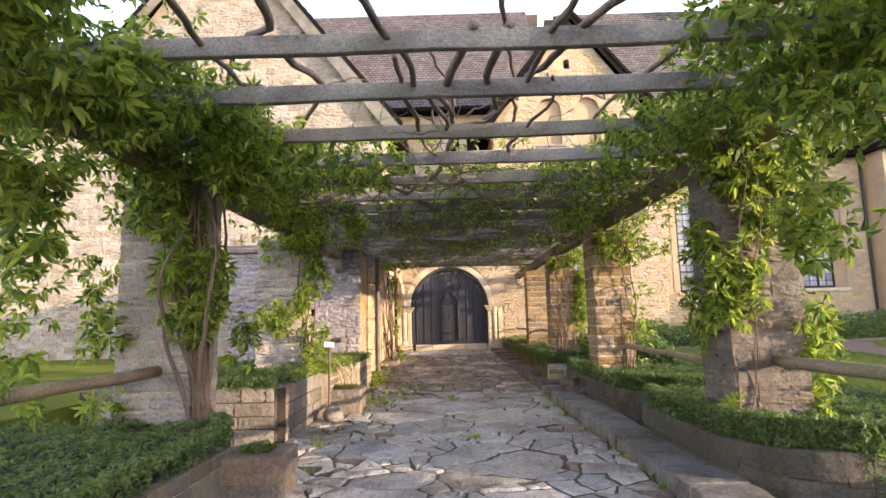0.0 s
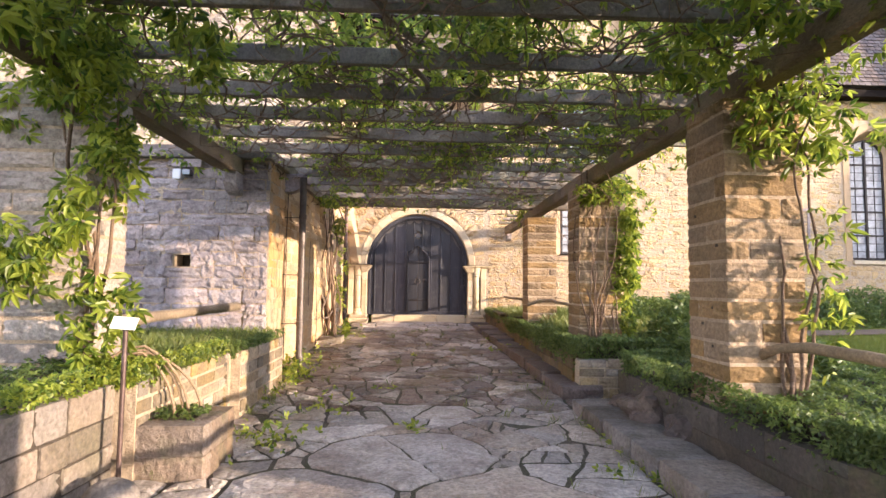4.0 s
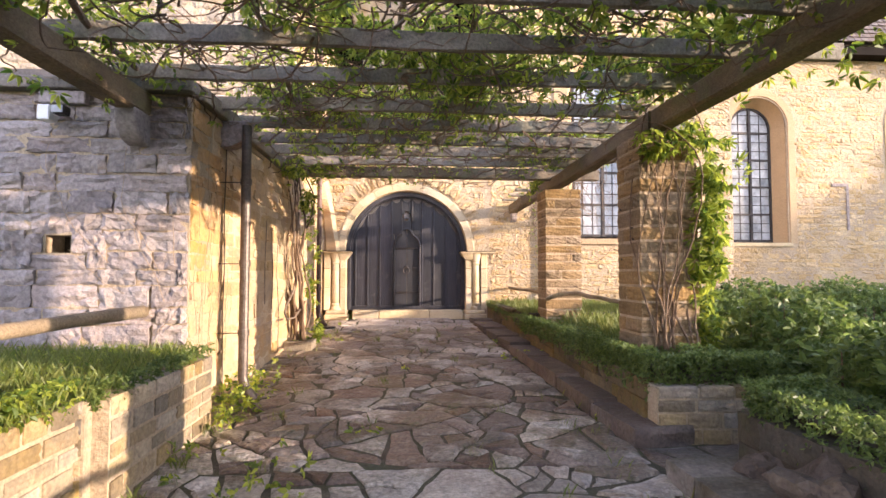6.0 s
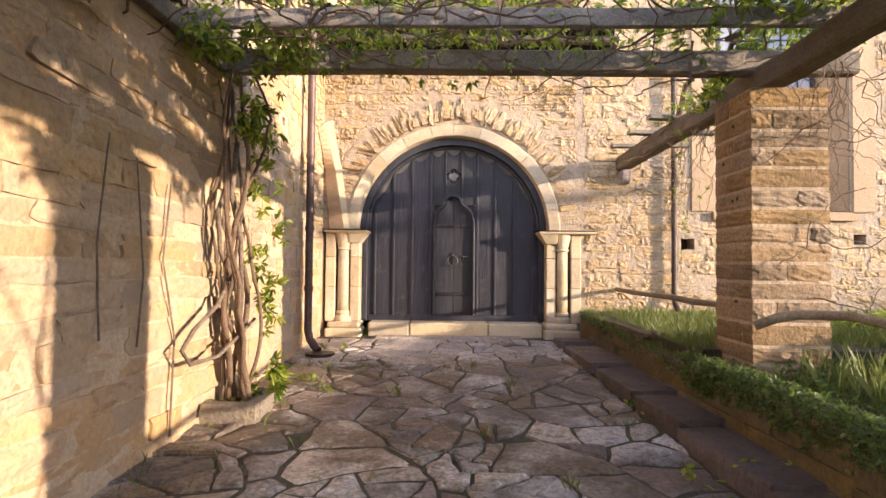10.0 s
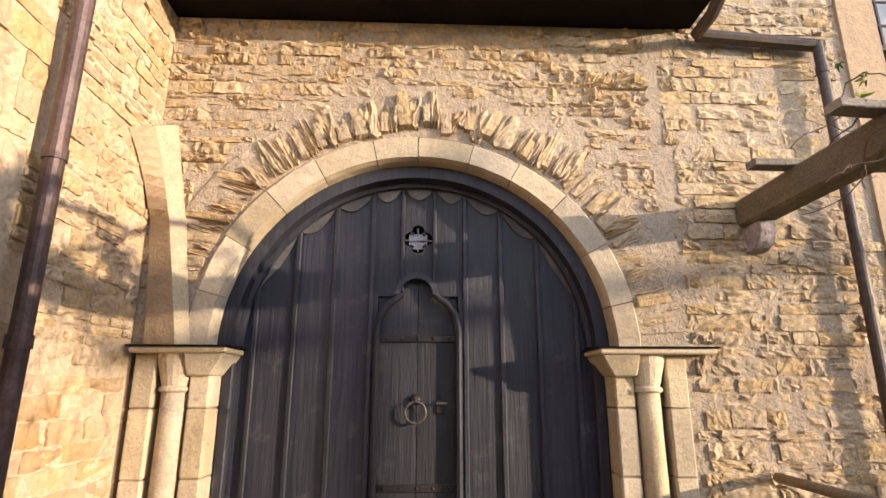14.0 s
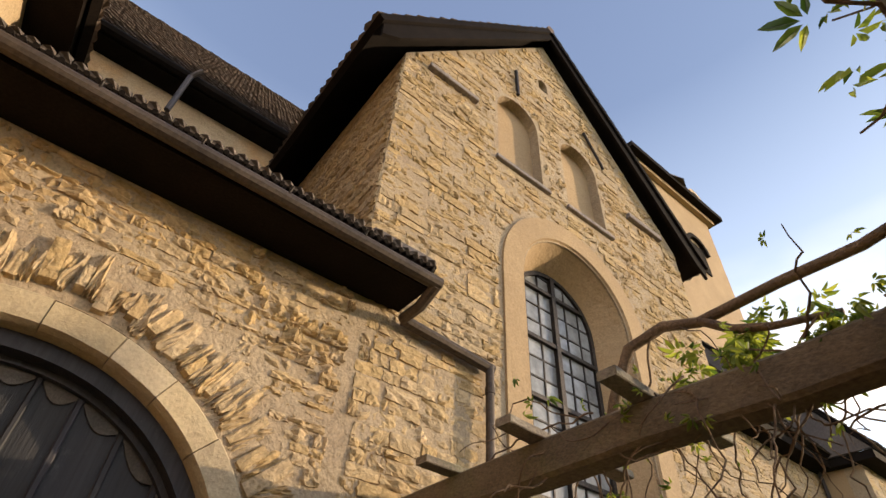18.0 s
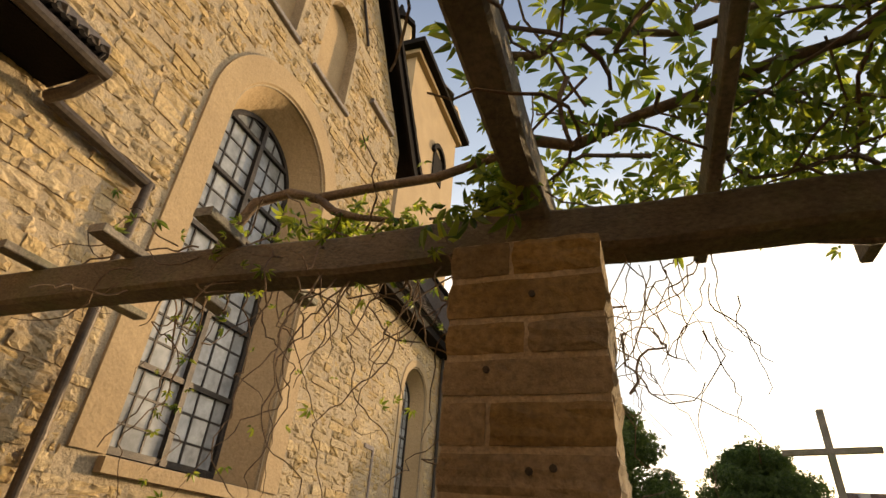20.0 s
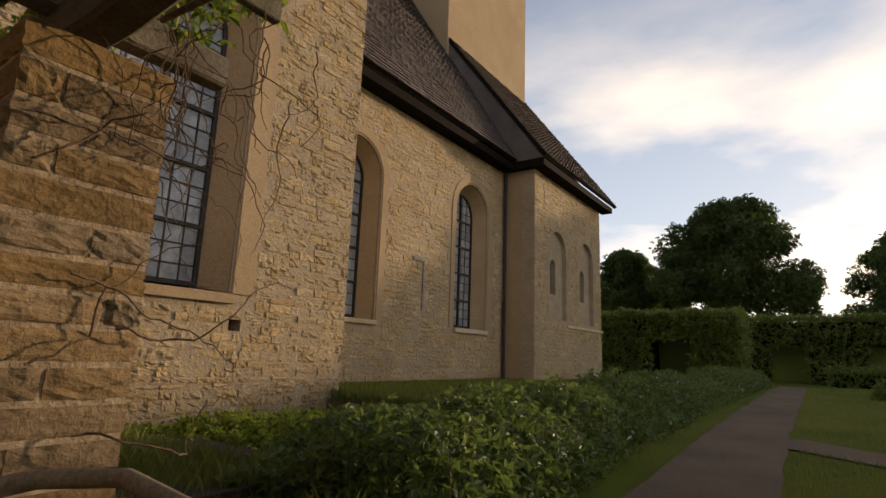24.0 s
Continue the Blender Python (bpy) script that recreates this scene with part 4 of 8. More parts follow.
for sx in (-1, 1):
    def at(off):
        return GX + sx * off
    ztop = GSP
    part("impost", box(*span(at(1.42), at(2.14 if sx < 0 else 2.34)), GY - 0.13, GY + 0.3, ztop - 0.05, ztop - 0.004, 0.012), "dressed", portal)
    part("lead_sheet", box(*span(at(1.4), at(2.16 if sx < 0 else 2.36)), GY - 0.15, GY + 0.3, ztop - 0.004, ztop + 0.008, 0.003), "eave", portal, "thin dark lead cover")
    # flaring capitals over shaft and inner jamb
    part("capital", tapered(*span(at(1.44), at(1.74)), GY - 0.11, GY + 0.3, 1.84, ztop - 0.05, 0.12, 0.09, sx), "dressed", portal)
    cxs, cy, rad = at(1.84), GY + 0.06, 0.096
    part("capital", lathe([(rad + 0.003, 1.72), (rad + 0.02, 1.735), (rad + 0.018, 1.755), (rad, 1.77), (rad + 0.012, 1.81), (rad + 0.03, 1.88), (rad + 0.05, 1.95), (rad + 0.052, ztop - 0.05)], cxs, cy), "dressed", portal)
    part("column_shaft", tube([(cxs, cy, 0.7), (cxs, cy, 1.0), (cxs, cy, 1.4), (cxs, cy, 1.74)], [rad, rad - 0.001, rad - 0.004, rad - 0.005], 24), "dressed", portal, smooth=True)
    part("column_base", lathe([(rad + 0.05, 0.52), (rad + 0.055, 0.55), (rad + 0.045, 0.6), (rad + 0.018, 0.625), (rad + 0.012, 0.645), (rad + 0.026, 0.67), (rad + 0.02, 0.69), (rad, 0.71)], cxs, cy, 24), "dressed", portal)
    # stepped plinth
    part("plinth", box(*span(at(1.5), at(2.1)), GY - 0.2, GY + 0.3, 0.2, 0.43, 0.03), "dressed", portal)
    part("plinth", box(*span(at(1.53), at(2.07)), GY - 0.13, GY + 0.3, 0.425, 0.53, 0.03), "dressed", portal)
    for z0, z1 in ((0.53, 1.1), (1.104, 1.6), (1.604, ztop - 0.05)):
        part("jamb", box(*span(at(1.565), at(1.725)), GY + 0.02, GY + 0.34, z0, z1, 0.014), "dressed", portal)
        part("outer_strip", box(*span(at(1.965), at(2.13)), GY - 0.03, GY + 0.3, z0, z1, 0.012), "dressed", portal)
    part("jamb", box(*span(at(1.725), at(1.965)), GY + 0.2, GY + 0.34, 0.5, ztop - 0.05, 0.01), "dressed", portal)
part("arch_bed", ring(GX, GSP, 1.79, 2.2, GY - 0.018, GY + 0.14, math.pi * 0.02, math.pi * 0.97, 40), "mortar", portal)
# ragged relieving arch of thin rubble set on edge, its inner ends broken off unevenly
for k in range(92):
    r = random.Random(k)
    a = math.pi * (0.03 + 0.93 * (k + 0.5 + r.uniform(-0.3, 0.3)) / 92)
    ragged = noise.noise(Vector((k * 0.31, 3.3, 0)))
    top = math.sin(a) ** 2
    ra = 1.808 + 0.05 * r.random() * top + 0.1 * max(0, ragged) * top
    rb = 2.1 + r.uniform(-0.1, 0.12) + 0.1 * ragged
    mid = (ra + rb) / 2
    ob = new("arch_stone", rough_mesh("face" if k % 3 else "block", 16 + k % 6 if k % 3 else k % 8, "rubble"))
    ob.parent = portal
    lean = -(a - math.pi / 2) + r.uniform(-0.2, 0.2)
    wide = 0.075 + r.uniform(-0.02, 0.03)
    if a > math.pi * 0.76:
        # lowest stones on the west side lie almost flat
        lean = -math.pi / 2 + (math.pi - a) * 0.35 + r.uniform(-0.1, 0.1)
        wide *= 0.8
    # inner ends stand out, outer ends sink into the wall
    ob.matrix_basis = Matrix.Translation((GX + mid * math.cos(a), GY + 0.075 - 0.025 * top + r.uniform(-0.02, 0.02), GSP + mid * math.sin(a))) @ Matrix.Rotation(lean, 4, "Y") @ Matrix.Rotation(-0.16 * top + r.uniform(-0.1, 0.1), 4, "X") @ Matrix.Diagonal((wide, 0.19 + 0.05 * top, rb - ra, 1))
for x0, x1 in ((-1.5, -0.82), (-0.813, 0.48), (0.487, 1.37)):
    part("step_stone", box(x0, x1, 22.0 + random.uniform(-0.01, 0.01), 22.5, 0.28, 0.525, 0.02), "dressed", portal)
part("step_stone", box(-1.35, 1.02, 21.72, 22.05, 0.05, 0.325, 0.02), "flag", portal)

# ---- the gate ----
gate = thing("arched_gate", "great round-headed black oak gate with wicket door, closed", "gate")
DY = 22.42
DZ = 0.52


def gate_top(x, r=1.6):
    return GSP + math.sqrt(max(r * r - (x - GX) ** 2, 0.0))


edges = [-1.67, -1.46, -1.14, -0.82, -0.50, 0.31, 0.62, 0.94, 1.26, 1.46]
WL, WR, WT = -0.44, 0.25, 2.30
for a, b in zip(edges, edges[1:]):
    pts = [(a + 0.004, DZ)]
    n = 6
    if a < WL < b or a < -0.1 < b:
        # board over the wicket, with its quatrefoil hole
        top = [(a + (b - a) * k / n, gate_top(a + (b - a) * k / n)) for k in range(n + 1)]
        notch = [(a + 0.004, 2.52), (-0.26, 2.52), (-0.22, 2.62), (-0.1, 2.67), (0.02, 2.62), (0.06, 2.52), (b - 0.004, 2.52)]
        quat = []
        for q in range(4):
            c = (GX + 0.005 + 0.062 * math.cos(q * math.pi / 2), 3.03 + 0.062 * math.sin(q * math.pi / 2))
            for k in range(7):
                t = q * math.pi / 2 - math.pi * 0.62 + math.pi * 1.24 * k / 6
                quat.append((c[0] + 0.068 * math.cos(t), c[1] + 0.068 * math.sin(t)))
        part("plank", slab(notch + top[::-1], [quat], 0.07, "y", DY), "gate_wood", gate)
        continue
    pts += [(a + 0.004 + (b - a - 0.008) * k / n, gate_top(a + 0.004 + (b - a - 0.008) * k / n)) for k in range(n + 1)] + [(b - 0.004, DZ)]
    part("plank", slab(pts, [], 0.07, "y", DY + random.uniform(-0.006, 0.006)), "gate_wood", gate)
part("frame_board", slab([(-0.50, DZ), (-0.50, 2.54), (WL, 2.54), (WL, DZ)], [], 0.08, "y", DY - 0.012), "gate_wood", gate)
part("frame_board", slab([(WR, DZ), (WR, 2.54), (0.31, 2.54), (0.31, DZ)], [], 0.08, "y", DY - 0.012), "gate_wood", gate)
for x in edges[1:-1]:
    part("batten", box(x - 0.022, x + 0.022, DY - 0.03, DY, DZ, gate_top(x, 1.5) - 0.02, 0.008), "gate_wood", gate)
for x in (-0.24, 0.04):
    part("batten", box(x - 0.018, x + 0.018, DY - 0.032, DY, 2.55, gate_top(x, 1.55), 0.008), "gate_wood", gate)
part("rim", ring(GX, GSP, 1.475, 1.582, DY - 0.2, DY - 0.002, 0.0, math.pi, 48), "gate_wood", gate)
part("rim_moulding", ring(GX, GSP, 1.435, 1.475, DY - 0.075, DY - 0.004, 0.02, math.pi - 0.02, 48), "gate_wood", gate)
for sx in (-1, 1):
    part("side_rail", box(*span(GX + sx * 1.475, GX + sx * 1.56), DY - 0.09, DY - 0.002, DZ, GSP, 0.01), "gate_wood", gate)
# carved stops at the heads of the boards, worn grey
for a, b in zip(edges[1:-2], edges[2:-1]):
    cells = ((a, -0.24), (-0.24, 0.04), (0.04, b)) if a < -0.1 < b else ((a, b),)
    for u0, u1 in cells:
        u0, u1 = u0 + 0.026, u1 - 0.026
        if u1 - u0 < 0.1:
            continue
        top = [(u0 + (u1 - u0) * k / 8, gate_top(u0 + (u1 - u0) * k / 8, 1.44)) for k in range(9)]
        low = [(u, z - 0.025 - 0.085 * math.sin(math.pi * k / 8)) for k, (u, z) in enumerate(top)]
        part("carved_stop", slab(top + low[::-1], [], 0.012, "y", DY - 0.02), "worn_oak", gate, "worn grey carved board head")
part("bottom_rail", box(-1.67, 1.45, DY - 0.05, DY + 0.02, DZ - 0.0, DZ + 0.1, 0.006), "gate_wood", gate)
# moulding round the wicket, drawn up to a trefoil head
mould = [(WL, DZ + 0.1), (WL, 2.22), (WL + 0.03, 2.36), (WL + 0.1, 2.45), (WL + 0.17, 2.5), (WL + 0.2, 2.53)]
for side in (1, -1):
    pts = [((x if side > 0 else WL + WR - x), DY - 0.03, z) for x, z in mould]
    part("wicket_moulding", tube(pts, 0.028, 8), "gate_wood", gate)
part("wicket_moulding", ring(GX, 2.53, 0.14, 0.185, DY - 0.05, DY - 0.005, 0, math.pi, 14), "gate_wood", gate)
wicket = part("wicket_door", box(WL + 0.01, -0.1, DY + 0.03, DY + 0.07, DZ + 0.08, 2.66), "gate_wood", gate)
part("wicket_board", box(-0.094, WR - 0.01, DY + 0.03, DY + 0.07, DZ + 0.08, 2.66), "gate_wood", wicket)
for z in (0.98, 2.16):
    part("strap", box(WL + 0.03, WR - 0.02, DY + 0.012, DY + 0.03, z - 0.03, z + 0.03, 0.005), "iron", wicket)
    for x in np.linspace(WL + 0.08, WR - 0.08, 5):
        bm = bmesh.new()
        bmesh.ops.create_uvsphere(bm, u_segments=8, v_segments=5, radius=0.014, matrix=Matrix.Translation((x, DY + 0.012, z)))
        part("nail", bm, "iron", wicket)
bm = bmesh.new()
bmesh.ops.create_uvsphere(bm, u_segments=12, v_segments=8, radius=0.045, matrix=Matrix.Translation((GX, DY + 0.02, 1.66)) @ Matrix.Diagonal((1, 0.7, 1, 1)))
part("ring_boss", bm, "iron", wicket)
part("ring_handle", tube([(GX + 0.085 * math.sin(k * math.pi / 10), DY - 0.02, 1.56 + 0.085 * math.cos(k * math.pi / 10)) for k in range(21)], 0.011, 8, False), "zinc", wicket)
part("lock_plate", box(0.06, 0.13, DY + 0.015, DY + 0.03, 1.55, 1.66, 0.006), "iron", wicket)
part("lever_handle", tube([(0.06, DY - 0.005, 1.63), (0.15, DY - 0.005, 1.63)], 0.011, 8), "zinc", wicket)
part("spy_glass", box(GX - 0.075, GX + 0.085, DY + 0.045, DY + 0.055, 2.95, 3.09), "glass", gate, "pale glass behind a small grille")
for k in range(3):
    part("grille_bar", box(GX - 0.06 + 0.06 * k, GX - 0.05 + 0.06 * k, DY + 0.02, DY + 0.03, 2.92, 3.14), "zinc", gate)
part("grille_bar", box(GX - 0.12, GX + 0.13, DY + 0.022, DY + 0.032, 3.02, 3.03), "zinc", gate)
for x in (-1.45, -0.49, 0.32, 1.25):
    for z in (0.75, 2.45):
        bm = bmesh.new()
        bmesh.ops.create_uvsphere(bm, u_segments=8, v_segments=5, radius=0.016, matrix=Matrix.Translation((x - 0.03, DY - 0.003, z)))
        part("nail", bm, "iron", gate)

# ---- west range and annex ----
west = thing("west_range", "tall stone range with lime-washed side wall and gabled tiled roof", "building")
LX = -2.3
west_front = part("front_wall", slab([(-14, -0.3), (-14, 8.6), (-8.2, 16.4), (LX, 8.6), (LX, -0.3)], [], 0.6, "y", 18.5), "mortar", west)
putlogs = [[(y - 0.06, z - 0.05), (y - 0.06, z + 0.05), (y + 0.06, z + 0.05), (y + 0.06, z - 0.05)] for y, z in ((19.67, 1.73), (19.95, 3.32))]
west_side = part("side_wall", slab([(19.1, -0.3), (19.1, 8.6), (WY, 8.6), (WY, -0.3)], putlogs, 0.6, "x", LX - 0.6), "wash", west)
# Dark back; its colour carries the shade of both putlog holes.
part("hole_back", box(LX - 0.3, LX - 0.25, 19.5, 20.1, 1.5, 3.5), "soil", west)
tiled_slope("roof_slope", (-1.7, 18.1, 8.35), (-1.7, 31, 8.35), (-8.2, 31, 16.6), (-8.2, 18.1, 16.6), west, seed=6)
tiled_slope("roof_slope", (-14.6, 18.1, 8.35), (-14.6, 31, 8.35), (-8.2, 31, 16.6), (-8.2, 18.1, 16.6), west, seed=7)
part("eave_board", box(LX, LX + 0.55, 18.2, WY, 8.25, 8.4), "eave", west)
part("verge_board", slab([(-8.2, 16.55), (-1.7, 8.35), (-1.75, 8.0), (-2.3, 8.35), (-8.2, 16.0)], [], 0.06, "y", 18.12), "wood", west)
part("verge_board", slab([(-8.2, 16.55), (-14.6, 8.35), (-14.6, 8.0), (-8.2, 16.0)], [], 0.06, "y", 18.12), "wood", west)
west_wing = part("wing_wall", box(-30, -14, 18.5, 19.1, -0.3, 9.2), "mortar", west)
tiled_slope("wing_roof", (-30.5, 18.1, 9.0), (-14.0, 18.1, 9.0), (-14.0, 24, 15.0), (-30.5, 24, 15.0), west, wide=0.3, high=0.3, seed=12)
annex = thing("annex", "low annex of coursed grey sandstone with a timber wall plate", "building")
AFY = 13.55   # face of the annex front
annex_front = part("front_wall", slab([(-5.6, -0.3), (-5.6, 3.3), (LX, 3.3), (LX, -0.3)], [[(-3.69, 1.67), (-3.69, 1.85), (-3.45, 1.85), (-3.45, 1.67)]], 0.6, "y", AFY), "mortar", annex)
# Back painted dark as the shade in the annex wall hole.
part("hole_back", box(-3.78, -3.36, AFY + 0.3, AFY + 0.36, 1.6, 1.92), "soil", annex)
annex_side = part("side_wall", box(LX - 0.5, LX, AFY + 0.6, 18.5, -0.3, 3.3), "wash", annex)
part("back_side_wall", box(-5.6, -5.1, AFY + 0.6, 18.5, -0.3, 3.3), "mortar", annex)
part("roof", roof_slope((-5.7, AFY - 0.08, 3.42), (LX - 0.1, AFY - 0.08, 3.42), (LX - 0.1, 18.5, 3.75), (-5.7, 18.5, 3.75), 0.08), "zinc", annex)
part("wall_plate", box(-5.7, LX + 0.05, AFY - 0.14, AFY + 0.1, 3.3, 3.42, 0.01), "wood", annex)
part("wall_plate", box(LX - 0.12, LX + 0.09, AFY + 0.12, 18.48, 3.28, 3.44, 0.01), "wood", annex)
part("lintel_stone", box(-3.75, -3.3, AFY - 0.1, AFY + 0.1, 3.16, 3.29, 0.012), "grey_stone", annex)

# lean-to roof over the gate
shed = thing("gate_canopy", "narrow tiled lean-to roof with dark soffit and gutter", "roof")
tiled_slope("roof_slope", (LX, 21.58, 5.12), (2.42, 21.58, 5.12), (2.42, WY, 8.0), (LX, WY, 8.0), shed, wide=0.1, seed=8)
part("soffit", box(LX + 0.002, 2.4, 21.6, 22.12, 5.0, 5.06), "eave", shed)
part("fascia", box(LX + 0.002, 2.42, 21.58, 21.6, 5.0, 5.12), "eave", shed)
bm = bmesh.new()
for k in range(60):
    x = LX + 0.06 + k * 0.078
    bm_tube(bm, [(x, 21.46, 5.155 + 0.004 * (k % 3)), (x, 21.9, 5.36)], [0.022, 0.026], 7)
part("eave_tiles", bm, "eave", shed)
part("gutter", tube([(LX + 0.01, 21.5, 5.085), (2.46, 21.5, 5.03)], 0.068, 12), "gutter", shed)
for k in range(7):
    part("gutter_bracket", tube([(LX + 0.3 + k * 0.72, 21.58, 5.16), (LX + 0.3 + k * 0.72, 21.5, 5.0), (LX + 0.3 + k * 0.72, 21.41, 5.12)], 0.012, 6), "iron", shed)
part("end_flashing", box(1.75, 2.45, 21.6, 22.1, 5.3, 5.42, 0.02), "zinc", shed)
part("outlet", tube([(2.42, 21.5, 5.0), (2.41, 21.72, 4.88), (2.4, 21.98, 4.87)], 0.055, 10), "gutter", shed)
part("side_gutter", tube([(2.42, 22.0, 4.88), (3.57, 22.0, 4.8)], 0.06, 10), "gutter", shed)


def downpipe(label, top, foot, out_dir, r, mat, rings, reach=0.0):
    """A round downpipe with collars, wall brackets and a kicked-out shoe."""
    t = thing("downpipe", label, "downpipe")
    (x, y, z1), (_, _, z0) = top, foot
    o = Vector(out_dir)
    part("pipe", tube([(x, y, z1), (x, y, z0 + 0.3)], r, 14), mat, t)
    e = Vector((x, y, z0 + 0.3))
    part("shoe", tube([e, e + Vector((0, 0, -0.12)) + o * 0.04, e + Vector((0, 0, -0.26)) + o * 0.2], [r, r, r * 1.05], 14), mat, t)
    for z in rings:
        part("collar", tube([(x, y, z), (x, y, z + 0.07)], r * 1.18, 14), mat, t)
        part("bracket", tube([(x, y, z + 0.03), Vector((x, y, z + 0.03)) + (Vector((-reach, 0, 0)) if reach else -o.normalized() * (r + 0.06))], 0.006, 6), "iron", t)
    return t


downpipe("grey zinc downpipe on the lime-washed annex wall", (-1.97, 14.33, 3.2), (-1.97, 14.33, walk_z(14.3)), (0.8, -0.3, 0), 0.055, "zinc", (0.75, 1.55, 2.5), 0.3)
downpipe("dark copper downpipe in the corner beside the gate", (-2.15, 20.72, 7.9), (-2.15, 20.72, walk_z(20.7)), (0.9, -0.75, 0), 0.055, "copper", (1.1, 1.95, 3.0, 4.4, 6.0))
downpipe("slim dark downpipe on the gable wall", (3.52, 21.98, 4.82), (3.5, 21.98, 0.7), (0, -1, 0), 0.045, "gutter", (1.4, 2.4, 3.5, 4.5))
cable = thing("wall_cable", "thin brown cable clipped beside the downpipe", "cable")
part("cable", tube([(LX + 0.03, 14.52 + 0.02 * math.sin(z * 5), z) for z in np.arange(walk_z(14.6), 3.2, 0.15)], 0.008, 6), "dark_wire", cable)
part("drain_lid", tube([(-1.92, 20.5, walk_z(20.5) - 0.02), (-1.92, 20.5, walk_z(20.5) + 0.035)], 0.2, 20), "iron", thing("drain", "round iron drain below the copper downpipe", "drain"))

flood = thing("floodlight", "small white twin floodlight on the annex wall", "lamp")
M["white_plastic"] = material("white_lamp_housing", (0.75, 0.75, 0.74), (0.68, 0.68, 0.67), 3, 40, 0.4, 0.05, speck=0.04)
FX, FLY = -3.6, AFY - 0.25
part("housing", box(FX - 0.06, FX + 0.06, FLY, FLY + 0.14, 2.95, 3.1, 0.012), "white_plastic", flood)
part("lamp_head", box(FX + 0.1, FX + 0.22, FLY - 0.04, FLY + 0.08, 3.0, 3.09, 0.015), "iron", flood)
part("lens", box(FX + 0.11, FX + 0.21, FLY - 0.05, FLY - 0.042, 3.01, 3.08), "glass", flood)
part("arm", tube([(FX, AFY, 3.03), (FX, FLY + 0.12, 3.03), (FX + 0.16, FLY + 0.06, 3.03)], 0.018, 6), "white_plastic", flood)

# blind arch remains at the foot of the side wall beside the gate
def rib_strip(edge_a, edge_b, deep=0.12):
    """A curved strip between two edges, each a row of x, y, z points, with a back behind it."""
    bm = bmesh.new()
    steps = np.linspace(0, len(edge_a) - 1, 16)
    rows = []
    for u in steps:
        ends = [Vector([float(np.interp(u, range(len(e)), [p[i] for p in e])) for i in range(3)]) for e in (edge_a, edge_b)]
        rows.append([bm.verts.new(v) for v in (ends[0], ends[1], ends[1] + Vector((-0.03, deep, 0)), ends[0] + Vector((-0.06, deep, 0)))])
    for p, q in zip(rows, rows[1:]):
        for k in range(4):
            bm.faces.new((p[k], p[(k + 1) % 4], q[(k + 1) % 4], q[k]))
    bm.faces.new(rows[0])
    bm.faces.new(rows[-1])
    bmesh.ops.recalc_face_normals(bm, faces=bm.faces[:])
    return bm


INNER = [(-2.17, 22.03, 2.07), (-2.21, 22.04, 2.55), (-2.26, 22.05, 3.06), (-2.283, 21.92, 3.34), (-2.283, 21.76, 3.52), (-2.285, 21.6, 3.66)]
MIDDLE = [(-1.915, 21.98, 2.07), (-1.99, 21.98, 2.53), (-2.07, 21.97, 3.03), (-2.13, 21.96, 3.3), (-2.18, 21.94, 3.55), (-2.25, 21.9, 3.82)]
OUTER = [(-1.83, 22.04, 2.07), (-1.9, 22.04, 2.53), (-1.97, 22.04, 3.03), (-2.03, 22.04, 3.3), (-2.08, 22.04, 3.58), (-2.14, 22.04, 3.9)]
part("blind_arch_plaster", rib_strip(INNER, MIDDLE), "plaster", portal)
part("blind_arch_stone", rib_strip(MIDDLE, OUTER), "dressed", portal)

# ---- ground ----
bm = bmesh.new()
xs = [-400, -120, -60, -30, -14, -7, -5.3, -5.0, -2.75, 2.5, 4.9, 5.2, 6, 8, 11, 14, 17, 20, 24, 28, 32, 40, 60, 120, 400]
ys = [-400, -120, -60, -30, -14, -8, -4, 0, 3, 6, 9, 12, 14, 16, 17, 18, 19, 20, 21, 22, 22.6, 26, 32, 45, 70, 140, 400]
grid = []
for x in xs:
    grid.append([])
    for y in ys:
        z = walk_z(y) - 0.08 if abs(x) < 5.1 and -20 < y < 22.3 else garden_z(x, y)
        grid[-1].append(bm.verts.new((x, y, z)))
for i in range(len(xs) - 1):
    for j in range(len(ys) - 1):
        bm.faces.new((grid[i][j], grid[i + 1][j], grid[i + 1][j + 1], grid[i][j + 1]))
tagged(part("ground", bm, "grass_ground"), "mown lawn ground round the church", "ground", kind="structure")


def walk_bed(name, ry, label):
    """The earth under the flagstones, a strip along the walk."""
    bm = bmesh.new()
    rows = [[bm.verts.new((x, y, walk_z(y) - 0.014)) for x in (-3.4, 3.6)] for y in ry]
    for a, b in zip(rows, rows[1:]):
        bm.faces.new((a[0], a[1], b[1], b[0]))
    return tagged(part(name, bm, "joint_soil"), label, "pavement", kind="structure")


floor = walk_bed("floor", [-8, 0, 3, 6, 9, 12, 12.3], "irregular pale flagstone walk under the pergola")
pavement = walk_bed("pavement", [12.3, 14.5, 17, 18.5, 20, 22, 22.35], "damp broken flagstone walk with weeds in its joints")

# ---- pergola ----
PY = [1.9, 5.32, 9.72, 13.76, 17.75]
RX = [2.72, 2.68, 2.55, 2.5, 2.47]
LEFT = [(-2.78, 1.9), (-2.78, 5.8), (-2.70, 9.75)]


